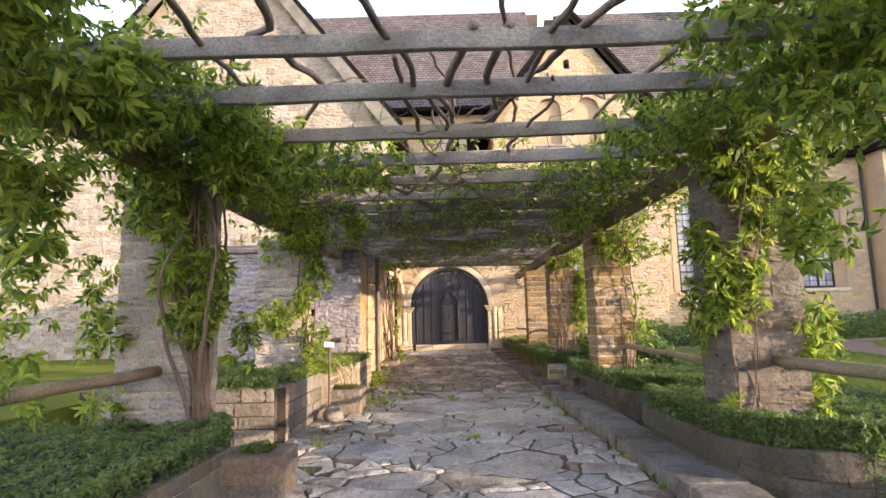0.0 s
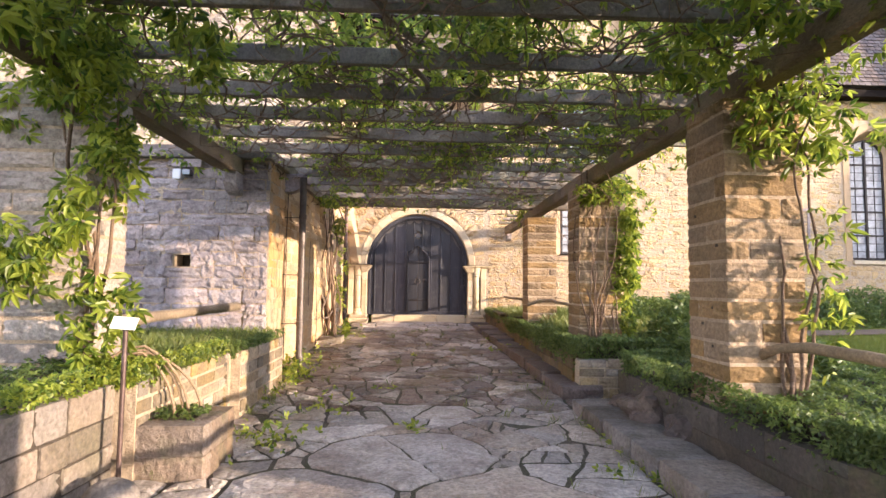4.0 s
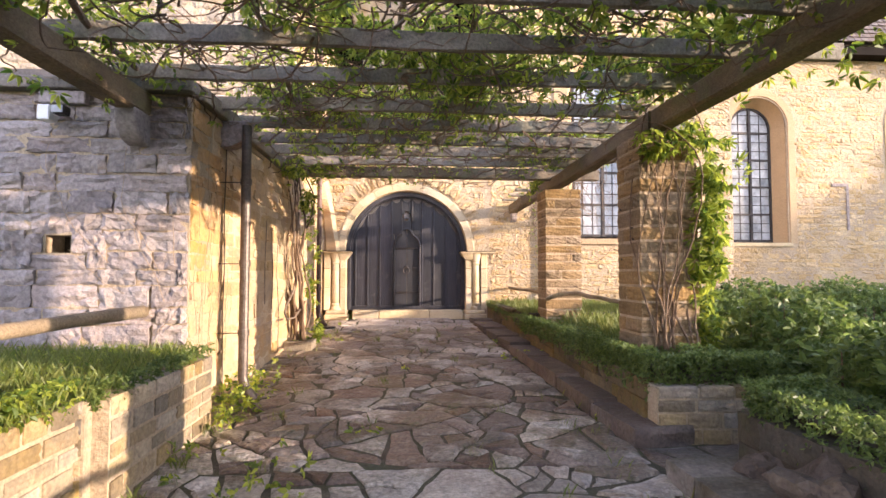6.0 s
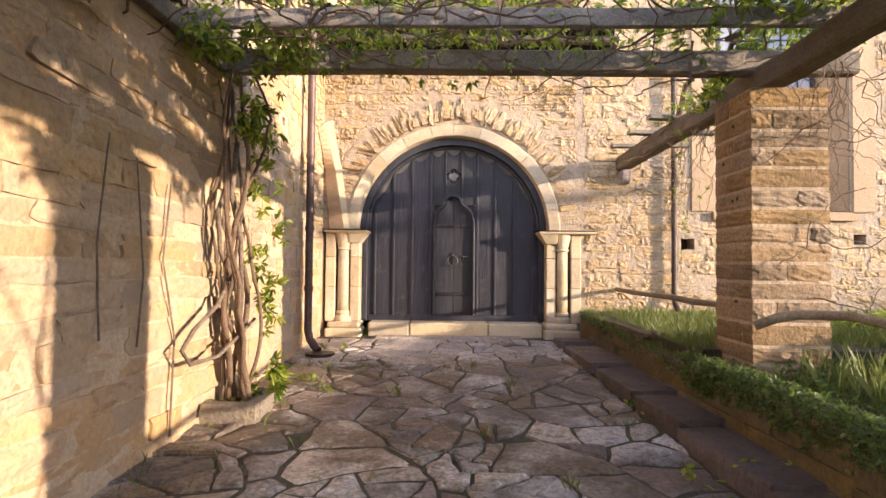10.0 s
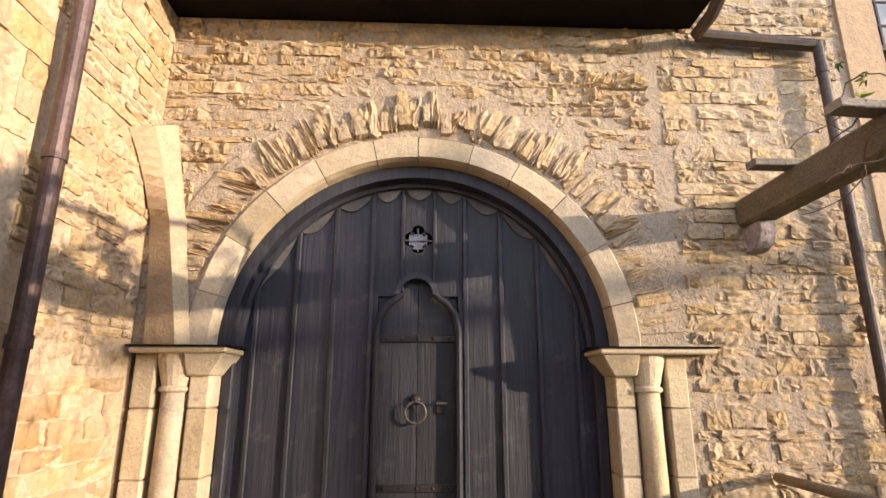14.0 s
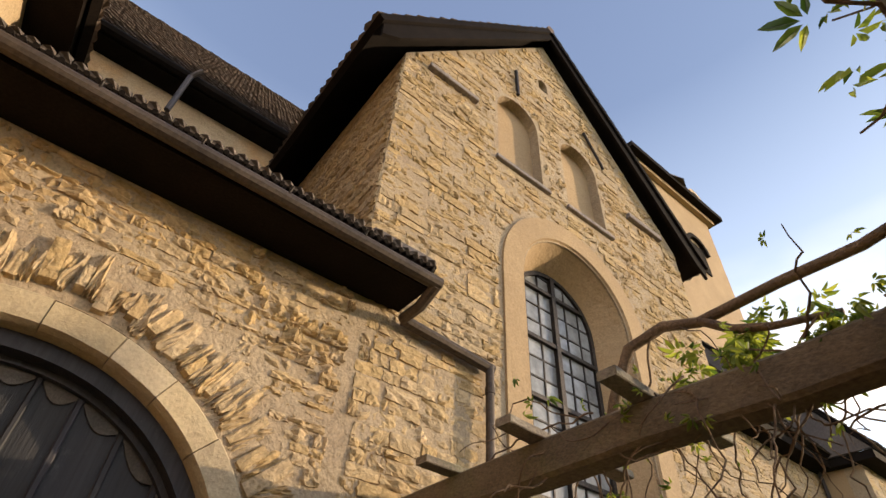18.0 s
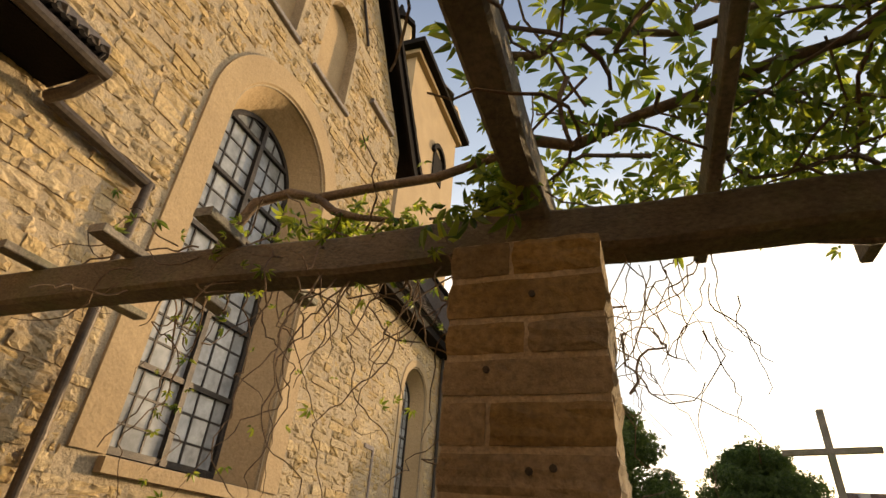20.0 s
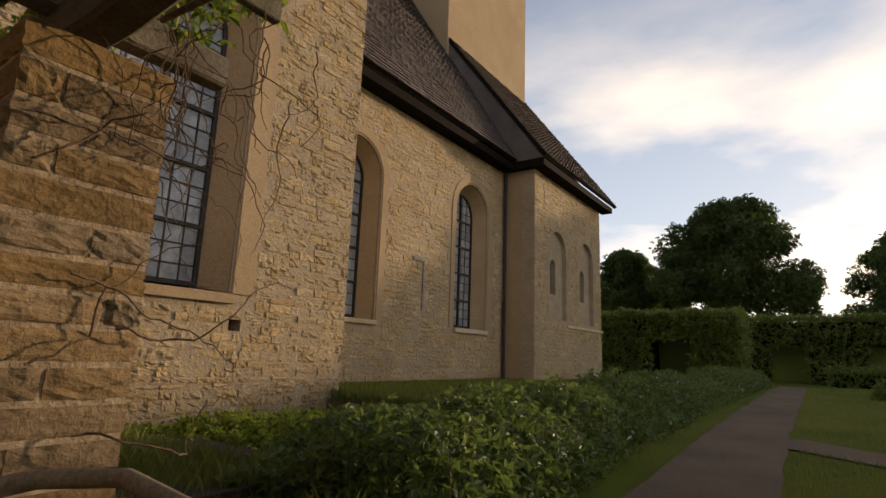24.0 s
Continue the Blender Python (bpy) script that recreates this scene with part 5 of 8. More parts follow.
def pillar(x0, x1, y0, y1, z0, z1, seed, mat="pillar_stone"):
    """A pillar of rough courses, two stones to a course with the joints crossed."""
    p = thing("pergola_pillar", "square pergola pillar of coursed rough sandstone blocks", "pillar", group="pergola pillars")
    part("core", box(x0 + 0.014, x1 - 0.014, y0 + 0.014, y1 - 0.014, z0, z1 - 0.01), "shaded_mortar" if mat == "pillar_shaded" else "pillar_mortar", p)
    r = random.Random(seed)
    z = z0
    odd = 0
    while z < z1 - 0.02:
        h = min(r.uniform(0.15, 0.2), z1 - z)
        if z1 - z - h < 0.12:
            h = z1 - z
        cut = r.choice((0.3, 0.45, 0.62, 0.72)) + r.uniform(-0.05, 0.05)
        if odd % 2:
            cells = [(x0, x0 + (x1 - x0) * cut, y0, y1), (x0 + (x1 - x0) * cut, x1, y0, y1)]
        else:
            cells = [(x0, x1, y0, y0 + (y1 - y0) * cut), (x0, x0 + (x1 - x0) * (1 - cut), y0 + (y1 - y0) * cut, y1), (x0 + (x1 - x0) * (1 - cut), x1, y0 + (y1 - y0) * cut, y1)]
        for a, b, c, d in cells:
            ob = new("stone", rough_mesh("block", r.randrange(8), mat))
            ob.parent = p
            ob.matrix_basis = Matrix.Translation(((a + b) / 2, (c + d) / 2, z + h / 2)) @ Matrix.Rotation(math.pi * r.randrange(2), 4, "Z") @ Matrix.Diagonal((b - a - (0.012 if b - a < x1 - x0 - 0.01 else 0), d - c - (0.012 if d - c < y1 - y0 - 0.01 else 0), h - 0.026, 1))
        z += h
        odd += 1
    # dark plugs, slightly proud, painted as the shade of drilled dowel holes
    for _ in range(5):
        hy, hz = r.uniform(y0 + 0.12, y1 - 0.12), r.uniform(0.8, 2.8)
        part("dowel_hole", tube([(x0 - 0.008, hy, hz), (x0 + 0.03, hy, hz)], 0.014, 8), "soil", p)
    return settle(p)


# The right pillar near y = 5 takes the stone with shade in its colour.
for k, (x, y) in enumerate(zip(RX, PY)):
    pillar(x, x + (0.74 if k == 1 else 0.68), y, y + 0.66, 0.1, 3.06, 20 + k, "pillar_shaded" if y < 6.5 and y > 4.5 else "pillar_stone")
for k, (x, y) in enumerate(LEFT):
    pillar(x - 0.85, x, y, y + 0.66, 0.1, 3.06, 40 + k, "pillar_grey")


def timber(name, label, category, a, b, w, h, mat="wood", group="", seed=0, wave=0.012):
    """A hewn timber from a to b, slightly bowed, with uneven edges."""
    a, b = Vector(a), Vector(b)
    r = random.Random(seed)
    bm = bmesh.new()
    d = (b - a).normalized()
    side = Vector((-d.y, d.x, 0)).normalized()
    n = max(3, int((b - a).length / 0.7))
    rows = []
    for i in range(n + 1):
        p = a + (b - a) * i / n + side * r.uniform(-wave, wave) + Vector((0, 0, r.uniform(-wave, wave)))
        ww, hh = w / 2 * r.uniform(0.93, 1.05), h / 2 * r.uniform(0.94, 1.04)
        c = 0.12 * min(w, h)
        ring_pts = [(-ww + c, -hh), (ww - c, -hh), (ww, -hh + c), (ww, hh - c), (ww - c, hh), (-ww + c, hh), (-ww, hh - c), (-ww, -hh + c)]
        rows.append([bm.verts.new(p + side * u + Vector((0, 0, v))) for u, v in ring_pts])
    for p, q in zip(rows, rows[1:]):
        for k in range(8):
            bm.faces.new((p[k], p[(k + 1) % 8], q[(k + 1) % 8], q[k]))
    bm.faces.new(rows[0])
    bm.faces.new(rows[-1])
    return tagged(part(name, bm, mat), label, category, group)


timber("pergola_beam", "long squared timber beam lying on the pillars", "beam", (2.95, 1.2, 3.2), (2.76, 13.8, 3.2), 0.2, 0.25, mat="beam_wood", seed=1)
timber("pergola_beam", "long squared timber beam running to the gate wall", "beam", (2.745, 13.82, 3.2), (2.72, 22.08, 3.2), 0.2, 0.24, mat="beam_wood", seed=2)
timber("pergola_beam", "long squared timber beam lying on the pillars", "beam", (-3.1, 1.2, 3.2), (-2.8, AFY - 0.02, 3.18), 0.2, 0.25, mat="beam_wood", seed=3)


def corbel(at, turn, k=1.0):
    bm = slab([(0.0, 0.12), (0.0, -0.2), (-0.05, -0.2)] + [(-0.05 - 0.28 * math.sin(q * math.pi / 12), 0.06 - 0.26 * math.cos(q * math.pi / 12)) for q in range(1, 7)] + [(-0.33, 0.12)], [], 0.2, "y", -0.1)
    bmesh.ops.bevel(bm, geom=bm.edges[:], offset=0.012, segments=1, affect="EDGES")
    ob = tagged(part("corbel", bm, "grey_stone"), "rounded stone corbel carrying a beam end", "corbel", "beam corbels")
    ob.matrix_basis = Matrix.Translation(at) @ Matrix.Rotation(turn, 4, "Z") @ Matrix.Scale(k, 4)


corbel((2.72, 22.1, 2.99), math.pi / 2, 0.72)
corbel((-2.8, AFY, 2.95), math.pi / 2)
corbel((LX, 14.5, 3.16), math.pi)
for y in (1.62, 2.57, 3.55, 4.31, 5.37, 6.26, 7.21, 8.09, 9.0, 9.92, 10.77, 11.56, 12.35, 13.25, 14.18, 14.97, 15.74, 16.48, 17.25, 18.06):
    r = random.Random(int(y * 100))
    yy = y
    x0 = -3.55 + r.uniform(-0.15, 0.15) if yy < 13.4 else LX + 0.02
    z = 3.4 + r.uniform(-0.01, 0.01)
    if yy > 13.4:
        z = 3.41
    x1 = 3.55 + r.uniform(-0.2, 0.2)
    ob = timber("rafter", "grey weathered plank rafter laid across the pergola beams", "rafter", (x0, yy, z + 0.015 - (0.05 if yy > 18 else 0)), (x1, yy + r.uniform(-0.1, 0.03), z + r.uniform(-0.01, 0.02) - (0.05 if yy > 18 else 0)), 0.06 if yy < 18.0 else 0.15, 0.15 if yy < 18.0 else 0.21, group="pergola rafters", seed=int(y * 100), wave=0.008)
    for nx in ((-2.98, 2.86) if yy < 13.4 else (2.74,)):
        part("nail", tube([(nx, yy - (0.075 if yy > 18.0 else 0.042), z - 0.02), (nx, yy + 0.02, z - 0.02)], 0.009, 7), "iron", ob)
for y in (19.8, 20.56, 21.38):
    timber("rafter_stub", "short plank laid across the beam near the gate", "rafter", (2.32, y, 3.345), (3.52, y + 0.03, 3.355), 0.13, 0.055, group="short rafters", seed=int(y * 10))


def log_rail(a, b, r0, seed, crook=()):
    rr = random.Random(seed)
    a, b = Vector(a), Vector(b)
    pts = [a + (b - a) * k / 6 + Vector((rr.uniform(-0.012, 0.012), 0, rr.uniform(-0.012, 0.012))) for k in range(7)]
    pts = [Vector(v) for v in crook] + pts
    tagged(part("log_rail", tube(pts, [r0 * rr.uniform(0.9, 1.1) for _ in pts], 10), "log", smooth=True), "round peeled log rail fixed between the pillars", "rail", "log rails")


log_rail((2.62, 22.05, 1.1), (2.86, 18.38, 1.08), 0.036, 1)
log_rail((2.9, 17.2, 1.12), (3.0, 14.45, 1.03), 0.036, 2, [(2.44, 17.66, 1.0), (2.58, 17.6, 1.07), (2.72, 17.5, 1.11)])
log_rail((3.0, 9.4, 0.98), (3.12, 6.2, 0.93), 0.042, 3, [(2.84, 9.74, 0.88), (2.9, 9.62, 0.95)])
log_rail((3.1, 5.33, 1.05), (3.2, 2.5, 1.02), 0.052, 4)
log_rail((-2.72, AFY, 1.08), (-2.95, 10.4, 1.05), 0.062, 5)
log_rail((-3.15, 5.78, 1.03), (-3.25, 2.5, 1.02), 0.06, 6)

# ---- planters, kerbs ----


def stone_run(name, label, category, path, z0, z1, thick, seed, mat="pillar_stone", hcourse=(0.14, 0.24), w=(0.25, 0.6), group="", joint=0.012):
    """A low dry wall of rough stones along a path of x, y points; the wall's left side is its outer face."""
    t = thing(name, label, category, group=group)
    r = random.Random(seed)
    for (xa, ya), (xb, yb) in zip(path, path[1:]):
        d = Vector((xb - xa, yb - ya, 0))
        length = d.length
        d.normalize()
        ang = math.atan2(d.y, d.x)
        zz0, zz1 = (z0(ya) + z0(yb)) / 2 if callable(z0) else z0, (z1(ya) + z1(yb)) / 2 if callable(z1) else z1
        core = box(0, length, -thick * 0.46, thick * 0.46, zz0, zz1 - 0.03)
        bmesh.ops.transform(core, matrix=Matrix.Translation((xa, ya, 0)) @ Matrix.Rotation(ang, 4, "Z"), verts=core.verts)
        part("core", core, "soil" if mat in ("dark_stone", "ochre_moss", "planter_shaded") else "mortar" if mat == "yellow_stone" else "pillar_mortar", t)
        z = zz0
        while z < zz1 - 0.03:
            h = min(r.uniform(*hcourse), zz1 - z)
            if zz1 - z - h < 0.07:
                h = zz1 - z
            u = 0.0
            while u < length - 0.02:
                ww = min(r.uniform(*w), length - u)
                if length - u - ww < 0.12:
                    ww = length - u
                ob = new("stone", rough_mesh("block", r.randrange(8), mat))
                ob.parent = t
                lap = 0.03 if mat in ("dark_stone", "ochre_moss") else -joint
                ob.matrix_basis = Matrix.Translation((xa + d.x * (u + ww / 2), ya + d.y * (u + ww / 2), z + h / 2)) @ Matrix.Rotation(ang + r.uniform(-0.03, 0.03), 4, "Z") @ Matrix.Diagonal((ww + lap, thick * r.uniform(0.96, 1.08), h - joint * 0.85, 1))
                u += ww
            z += h
    return t


def soil_bed(t, pts, z):
    bm = bmesh.new()
    vs = [bm.verts.new((x, y, z)) for x, y in pts]
    bm.faces.new(vs)
    ext = bmesh.ops.extrude_face_region(bm, geom=bm.faces[:])
    bmesh.ops.translate(bm, verts=[g for g in ext["geom"] if isinstance(g, bmesh.types.BMVert)], vec=(0, 0, -0.35))
    part("soil", bm, "soil", t)


WALLS = "low dry-stone retaining wall of a planting bed"
t = stone_run("planter", WALLS + " with ivy spilling over", "planter", [(-2.22, 0.8), (-2.22, 5.2), (-2.5, 5.7), (-3.6, 5.75)], -0.15, 0.38, 0.24, 1, "moss_stone", group="planters")
soil_bed(t, [(-5.2, 0.6), (-2.27, 0.6), (-2.27, 5.15), (-2.52, 5.65), (-5.2, 5.7)], 0.36)
t = stone_run("planter", WALLS + " beside the walk", "planter", [(-5.0, 7.55), (-2.42, 7.55), (-2.42, 9.6)], -0.15, 0.66, 0.24, 2, "planter_shaded", (0.15, 0.26), (0.25, 0.6), group="planters", joint=0.016)
stone_run("planter", "low mortared wall of yellow and grey stones beside the annex", "planter", [(-2.28, 9.65), (-2.28, 11.62), (-2.14, 11.64), (-2.14, 13.5)], -0.15, 0.66, 0.24, 22, "yellow_stone", (0.1, 0.17), (0.18, 0.45), group="planters", joint=0.032)
soil_bed(t, [(-5.2, 7.6), (-2.5, 7.6), (-2.5, 9.6), (-2.35, 11.7), (-2.22, 11.8), (-2.22, 13.5), (-5.2, 13.5)], 0.62)
for x0, x1, y0, y1 in ((-2.12, -1.58, 5.0, 5.55), (-2.28, -1.66, 9.68, 10.35)):
    t = thing("stone_box", "low stone box holding the foot of a vine", "planter", group="vine boxes")
    for k, (a, b, c, d) in enumerate(((x0, x1, y0, y0 + 0.16), (x0, x1, y1 - 0.16, y1), (x1 - 0.16, x1, y0 + 0.16, y1 - 0.16), (x0, x0 + 0.16, y0 + 0.16, y1 - 0.16))):
        for z, h in ((-0.14, 0.22), (0.08, 0.24)):
            ob = new("stone", rough_mesh("block", (k * 3 + int(h * 100)) % 8, "moss_stone"))
            ob.parent = t
            ob.matrix_basis = Matrix.Translation(((a + b) / 2, (c + d) / 2, z + h / 2)) @ Matrix.Diagonal((b - a + 0.02, d - c + 0.02, h, 1))
    soil_bed(t, [(x0 + 0.15, y0 + 0.15), (x1 - 0.15, y0 + 0.15), (x1 - 0.15, y1 - 0.15), (x0 + 0.15, y1 - 0.15)], 0.30)
    tagged(scatter("low_leaves", [(random.uniform(x0 + 0.12, x1 - 0.12), random.uniform(y0 + 0.12, y1 - 0.12), 0.33 + random.uniform(0, 0.05)) for _ in range(160)], SPRIG, 0.03, 0.06, "leaf_dark", t, up=0.9), kind="stuff")


def curve(cx, cy, r, a0, a1, n=6):
    return [(cx + r * math.cos(radians(a0 + (a1 - a0) * k / n)), cy + r * math.sin(radians(a0 + (a1 - a0) * k / n))) for k in range(n + 1)]


t = stone_run("planter", WALLS + " curved at its corner", "planter", [(5.2, 4.6)] + curve(3.3, 5.4, 0.8, -90, -180, 7) + [(2.52, 7.2), (3.0, 7.7)], -0.1, 0.38, 0.2, 3, "dark_stone", (0.2, 0.3), (0.45, 1.1), group="planters")
soil_bed(t, [(5.2, 4.65), (3.3, 4.65), (2.75, 4.95), (2.6, 5.4), (2.6, 7.2), (3.0, 7.65), (5.2, 7.65)], 0.38)
t = stone_run("planter", WALLS + " curved at its corner", "planter", [(5.2, 7.9)] + curve(3.25, 8.6, 0.68, -90, -180, 7) + [(2.55, 11.95), (3.3, 12.0)], -0.1, 0.42, 0.2, 4, "dark_stone", (0.2, 0.32), (0.45, 1.1), group="planters")
soil_bed(t, [(5.2, 7.95), (3.2, 7.95), (2.7, 8.2), (2.6, 8.6), (2.62, 11.9), (5.2, 11.95)], 0.41)
t = stone_run("planter", "rough ochre stone front of a planting bed, partly overgrown", "planter", [(4.9, 12.84), (3.4, 12.84), (2.2, 12.88)][::-1], -0.15, 0.44, 0.24, 15, "yellow_stone", (0.1, 0.2), (0.2, 0.5), group="planters", joint=0.02)
LEDGE = [12, 18, 22], [0.38, 0.56, 0.82]
t = stone_run("planter", WALLS + " beside the gate", "planter", [(2.2, 19.4), (2.12, 22.0)], lambda y: -0.15, lambda y: float(np.interp(y, *LEDGE)), 0.22, 6, "ochre_moss", (0.16, 0.26), (0.5, 1.2), group="planters", joint=0.006)
t = stone_run("planter", WALLS + " along the raised ledge", "planter", [(2.3, 13.0), (2.28, 16.2), (2.18, 19.4)], lambda y: -0.15, lambda y: float(np.interp(y, *LEDGE)), 0.22, 5, "ochre_moss", (0.16, 0.28), (0.4, 1.1), group="planters", joint=0.006)
soil_bed(t, [(5.2, 12.9), (2.35, 12.95), (2.33, 16.2), (2.33, 19.5), (5.2, 19.5)], 0.47)
soil_bed(t, [(5.2, 18.3), (2.3, 18.3), (2.12, 22.0), (5.2, 22.0)], 0.70)


def kerb_run(pts, width, top, seed, mat="flag", lengths=(0.45, 1.1)):
    t = thing("kerb", "raised kerb of long worn stone slabs beside the walk", "kerb", group="kerbs")
    r = random.Random(seed)
    for (xa, ya), (xb, yb) in zip(pts, pts[1:]):
        d = Vector((xb - xa, yb - ya, 0))
        length = d.length
        d.normalize()
        u = 0
        while u < length - 0.05:
            ww = min(r.uniform(*lengths), length - u)
            if length - u - ww < 0.25:
                ww = length - u
            y = ya + d.y * (u + ww / 2)
            zt = top(y)
            x = xa + d.x * (u + ww / 2)
            wd = width * r.uniform(0.92, 1.06)
            h = 0.32
            ob = new("kerb_stone", rough_mesh("block", r.randrange(8), mat))
            ob.parent = t
            ob.matrix_basis = Matrix.Translation((x + wd / 2, y, zt - h / 2 + r.uniform(-0.01, 0.01))) @ Euler((r.uniform(-0.02, 0.02), r.uniform(-0.012, 0.012), math.atan2(d.y, d.x) + r.uniform(-0.05, 0.05))).to_matrix().to_4x4() @ Matrix.Diagonal((ww - 0.012, wd, h, 1))
            u += ww
    return settle(t)


kerb_run([(1.95, 1.0), (1.92, 6.0), (1.88, 12.0)], 0.54, lambda y: float(np.interp(y, [0, 12], [0.10, 0.07])), 7, "kerb_stone")
kerb_run([(1.93, 12.7), (1.72, 17.5), (1.48, 21.6)], 0.55, lambda y: walk_z(y) + float(np.interp(y, [12.7, 18, 21.8], [0.16, 0.14, 0.08])), 8, "kerb_dark", (0.8, 1.6))
bm = bmesh.new()
bmesh.ops.create_icosphere(bm, subdivisions=3, radius=0.17)
for v in bm.verts:
    v.co *= 1 + 0.15 * noise.noise(v.co * 6)
    v.co.z *= 0.8
ob = tagged(part("field_stone", bm, "kerb_stone", smooth=True), "rounded grey field stone at the foot of the sign", "stone")
ob.location = (-1.98, 9.02, walk_z(9) + 0.1)
for bx, by, bs, sd in ((2.36, 11.0, 0.27, 3), (2.4, 10.35, 0.17, 5), (2.34, 11.6, 0.14, 8)):
    bm = bmesh.new()
    bmesh.ops.create_icosphere(bm, subdivisions=3, radius=bs)
    for v in bm.verts:
        v.co *= 1 + 0.55 * noise.noise(v.co * 5.5 + Vector((sd, 0, 0))) + 0.25 * noise.noise(v.co * 16)
        v.co.z *= 0.8
    ob = tagged(part("boulder", bm, "kerb_dark"), "rough mossy boulder leaning on the bed edge", "stone", "bed boulders")
    ob.location = (bx + 0.05, by, 0.12)
sign = thing("information_sign", "small white tilted information panel on a thin brown post", "sign")
part("post", tube([(-2.12, 9.36, walk_z(9.2) - 0.05), (-2.12, 9.36, 1.1)], 0.018, 10), "copper", sign)
bm = box(-0.082, 0.082, -0.058, 0.058, -0.006, 0.006, 0.002)
bmesh.ops.transform(bm, matrix=Matrix.Translation((-2.12, 9.34, 1.13)) @ Euler((0.75, 0.1, 0.25)).to_matrix().to_4x4(), verts=bm.verts)
M["sign"] = material("white_sign_plate", (0.78, 0.78, 0.76), (0.7, 0.7, 0.68), 3, 40, 0.35, 0.05, speck=0.03)
part("panel", bm, "sign", sign, "white printed panel")
settle(sign)

# ---- climbing plants ----


def wander(start, aim, n, step, pull, jitter, seed):
    """A winding stem from start towards aim."""
    r = random.Random(seed)
    p, a = Vector(start), Vector(aim)
    d = (a - p).normalized()
    pts = [p.copy()]
    for _ in range(n):
        w = Vector((r.gauss(0, jitter), r.gauss(0, jitter), r.gauss(0, jitter)))
        d = (d + w + (a - p).normalized() * pull).normalized()
        p = p + d * step
        pts.append(p.copy())
        if (a - p).length < step:
            break
    return pts


def taper(pts, r0, r1):
    return [r0 + (r1 - r0) * k / max(1, len(pts) - 1) for k in range(len(pts))]


canopy = thing("creeper", "green creeper with woody stems spread over the pergola roof", "climbing plant")
CAN = random.Random(11)
for s in range(24):
    y = CAN.uniform(1.3, 13.5) if s > 7 else 1.2 + 0.45 * s
    x = CAN.uniform(-2.4, 2.7) if s > 7 else (-1.55, 0.75, 1.35, -0.85, 2.3, 0.2, 1.75, -1.9)[s]
    p = (x, y, 3.5)
    q = (x + CAN.uniform(-1.1, 1.1), min(y + CAN.uniform(2.5, 4.5), 17.6), 3.6)
    pts = wander(p, q, 40, 0.17, 0.24, 0.17, 300 + s)
    pts = [Vector((v.x, v.y, min(max(v.z, 3.44), 3.78))) for v in pts]
    fat = CAN.uniform(0.024, 0.04) if s < 8 else CAN.uniform(0.022, 0.042)
    part("stem", tube(pts, taper(pts, fat, 0.014), 8), "vine_wood", canopy, "bare woody stem", True)
twigs = bmesh.new()
for s in range(900):
    y = CAN.uniform(2, 17.9) if s < 60 else CAN.uniform(6.5, 17.9)
    x = CAN.uniform(-2.9, 3.1)
    p = Vector((x, y, CAN.uniform(3.3, 3.6)))
    pts = wander(p, p + Vector((CAN.uniform(-1.2, 1.2), CAN.uniform(-0.9, 0.9), CAN.uniform(-0.25, 0.25))), 12, 0.11, 0.12, 0.4, 700 + s)
    if any(v.y > 12 and v.x > 3.25 or v.y > 18.4 for v in pts):
        continue
    pts = [Vector((v.x, v.y, min(max(v.z, 3.34 if v.y > 12 and v.x > 2.3 else 3.12), 3.8))) for v in pts]
    bm_tube(twigs, pts, taper(pts, CAN.uniform(0.006, 0.013), 0.004), 4, False)
tagged(part("twig_tangle", twigs, "bark", canopy), kind="stuff")


def canopy_points(n, seed):
    r = random.Random(seed)
    pts = []
    while len(pts) < n:
        y = r.uniform(1.0, 18.3)
        x = r.uniform(-3.4, 3.5)
        c = noise.noise(Vector((x * 0.8, y * 0.8, 3.0)))
        edge = max(0.0, (abs(x) - 1.5) / 1.6)
        if y < 6.5:
            keep = -0.25 + 1.3 * edge + 0.5 * c
        elif y < 8.5:
            keep = 0.25 + 0.6 * edge + 0.8 * c
        else:
            keep = 0.42 + 0.25 * edge + 1.1 * c
        if x > 1.0 and y > 14:
            keep *= 0.33 if y < 15.8 else 0.5 if x > 1.6 else 0.3
        if x < -1.9 and y > 12.9:
            keep *= 0.25
        if r.random() > keep:
            continue
        hang = r.random() ** 2 * (0.35 + 0.35 * edge)
        if y > 12 and x > 2.3:
            hang *= 0.2
        pts.append((x, y, 3.62 + r.uniform(-0.12, 0.22) - (hang if r.random() < 0.5 else 0)))
    return pts


tagged(scatter("leaves", canopy_points(17500, 5), CREEPER, 0.07, 0.14, "leaf", canopy, up=0.75, hang=0.5), kind="stuff")


tagged(scatter("beam_foliage", [(2.9 + CAN.gauss(0, 0.25), CAN.uniform(11.2, 13.9), 3.58 + CAN.gauss(0, 0.12)) for _ in range(330)], CREEPER, 0.07, 0.13, "leaf", canopy, up=0.6, hang=0.5), kind="stuff")


def around(cx, cy, cz, rx, ry, rz, n, seed):
    r = random.Random(seed)
    res = []
    while len(res) < n:
        u, v, w = r.uniform(-1, 1), r.uniform(-1, 1), r.uniform(-1, 1)
        if u * u + v * v + w * w > 1:
            continue
        if noise.noise(Vector((cx + u * rx, cy + v * ry, cz + w * rz)) * 1.8) < -0.12:
            continue
        res.append((cx + u * rx, cy + v * ry, cz + w * rz))
    return res


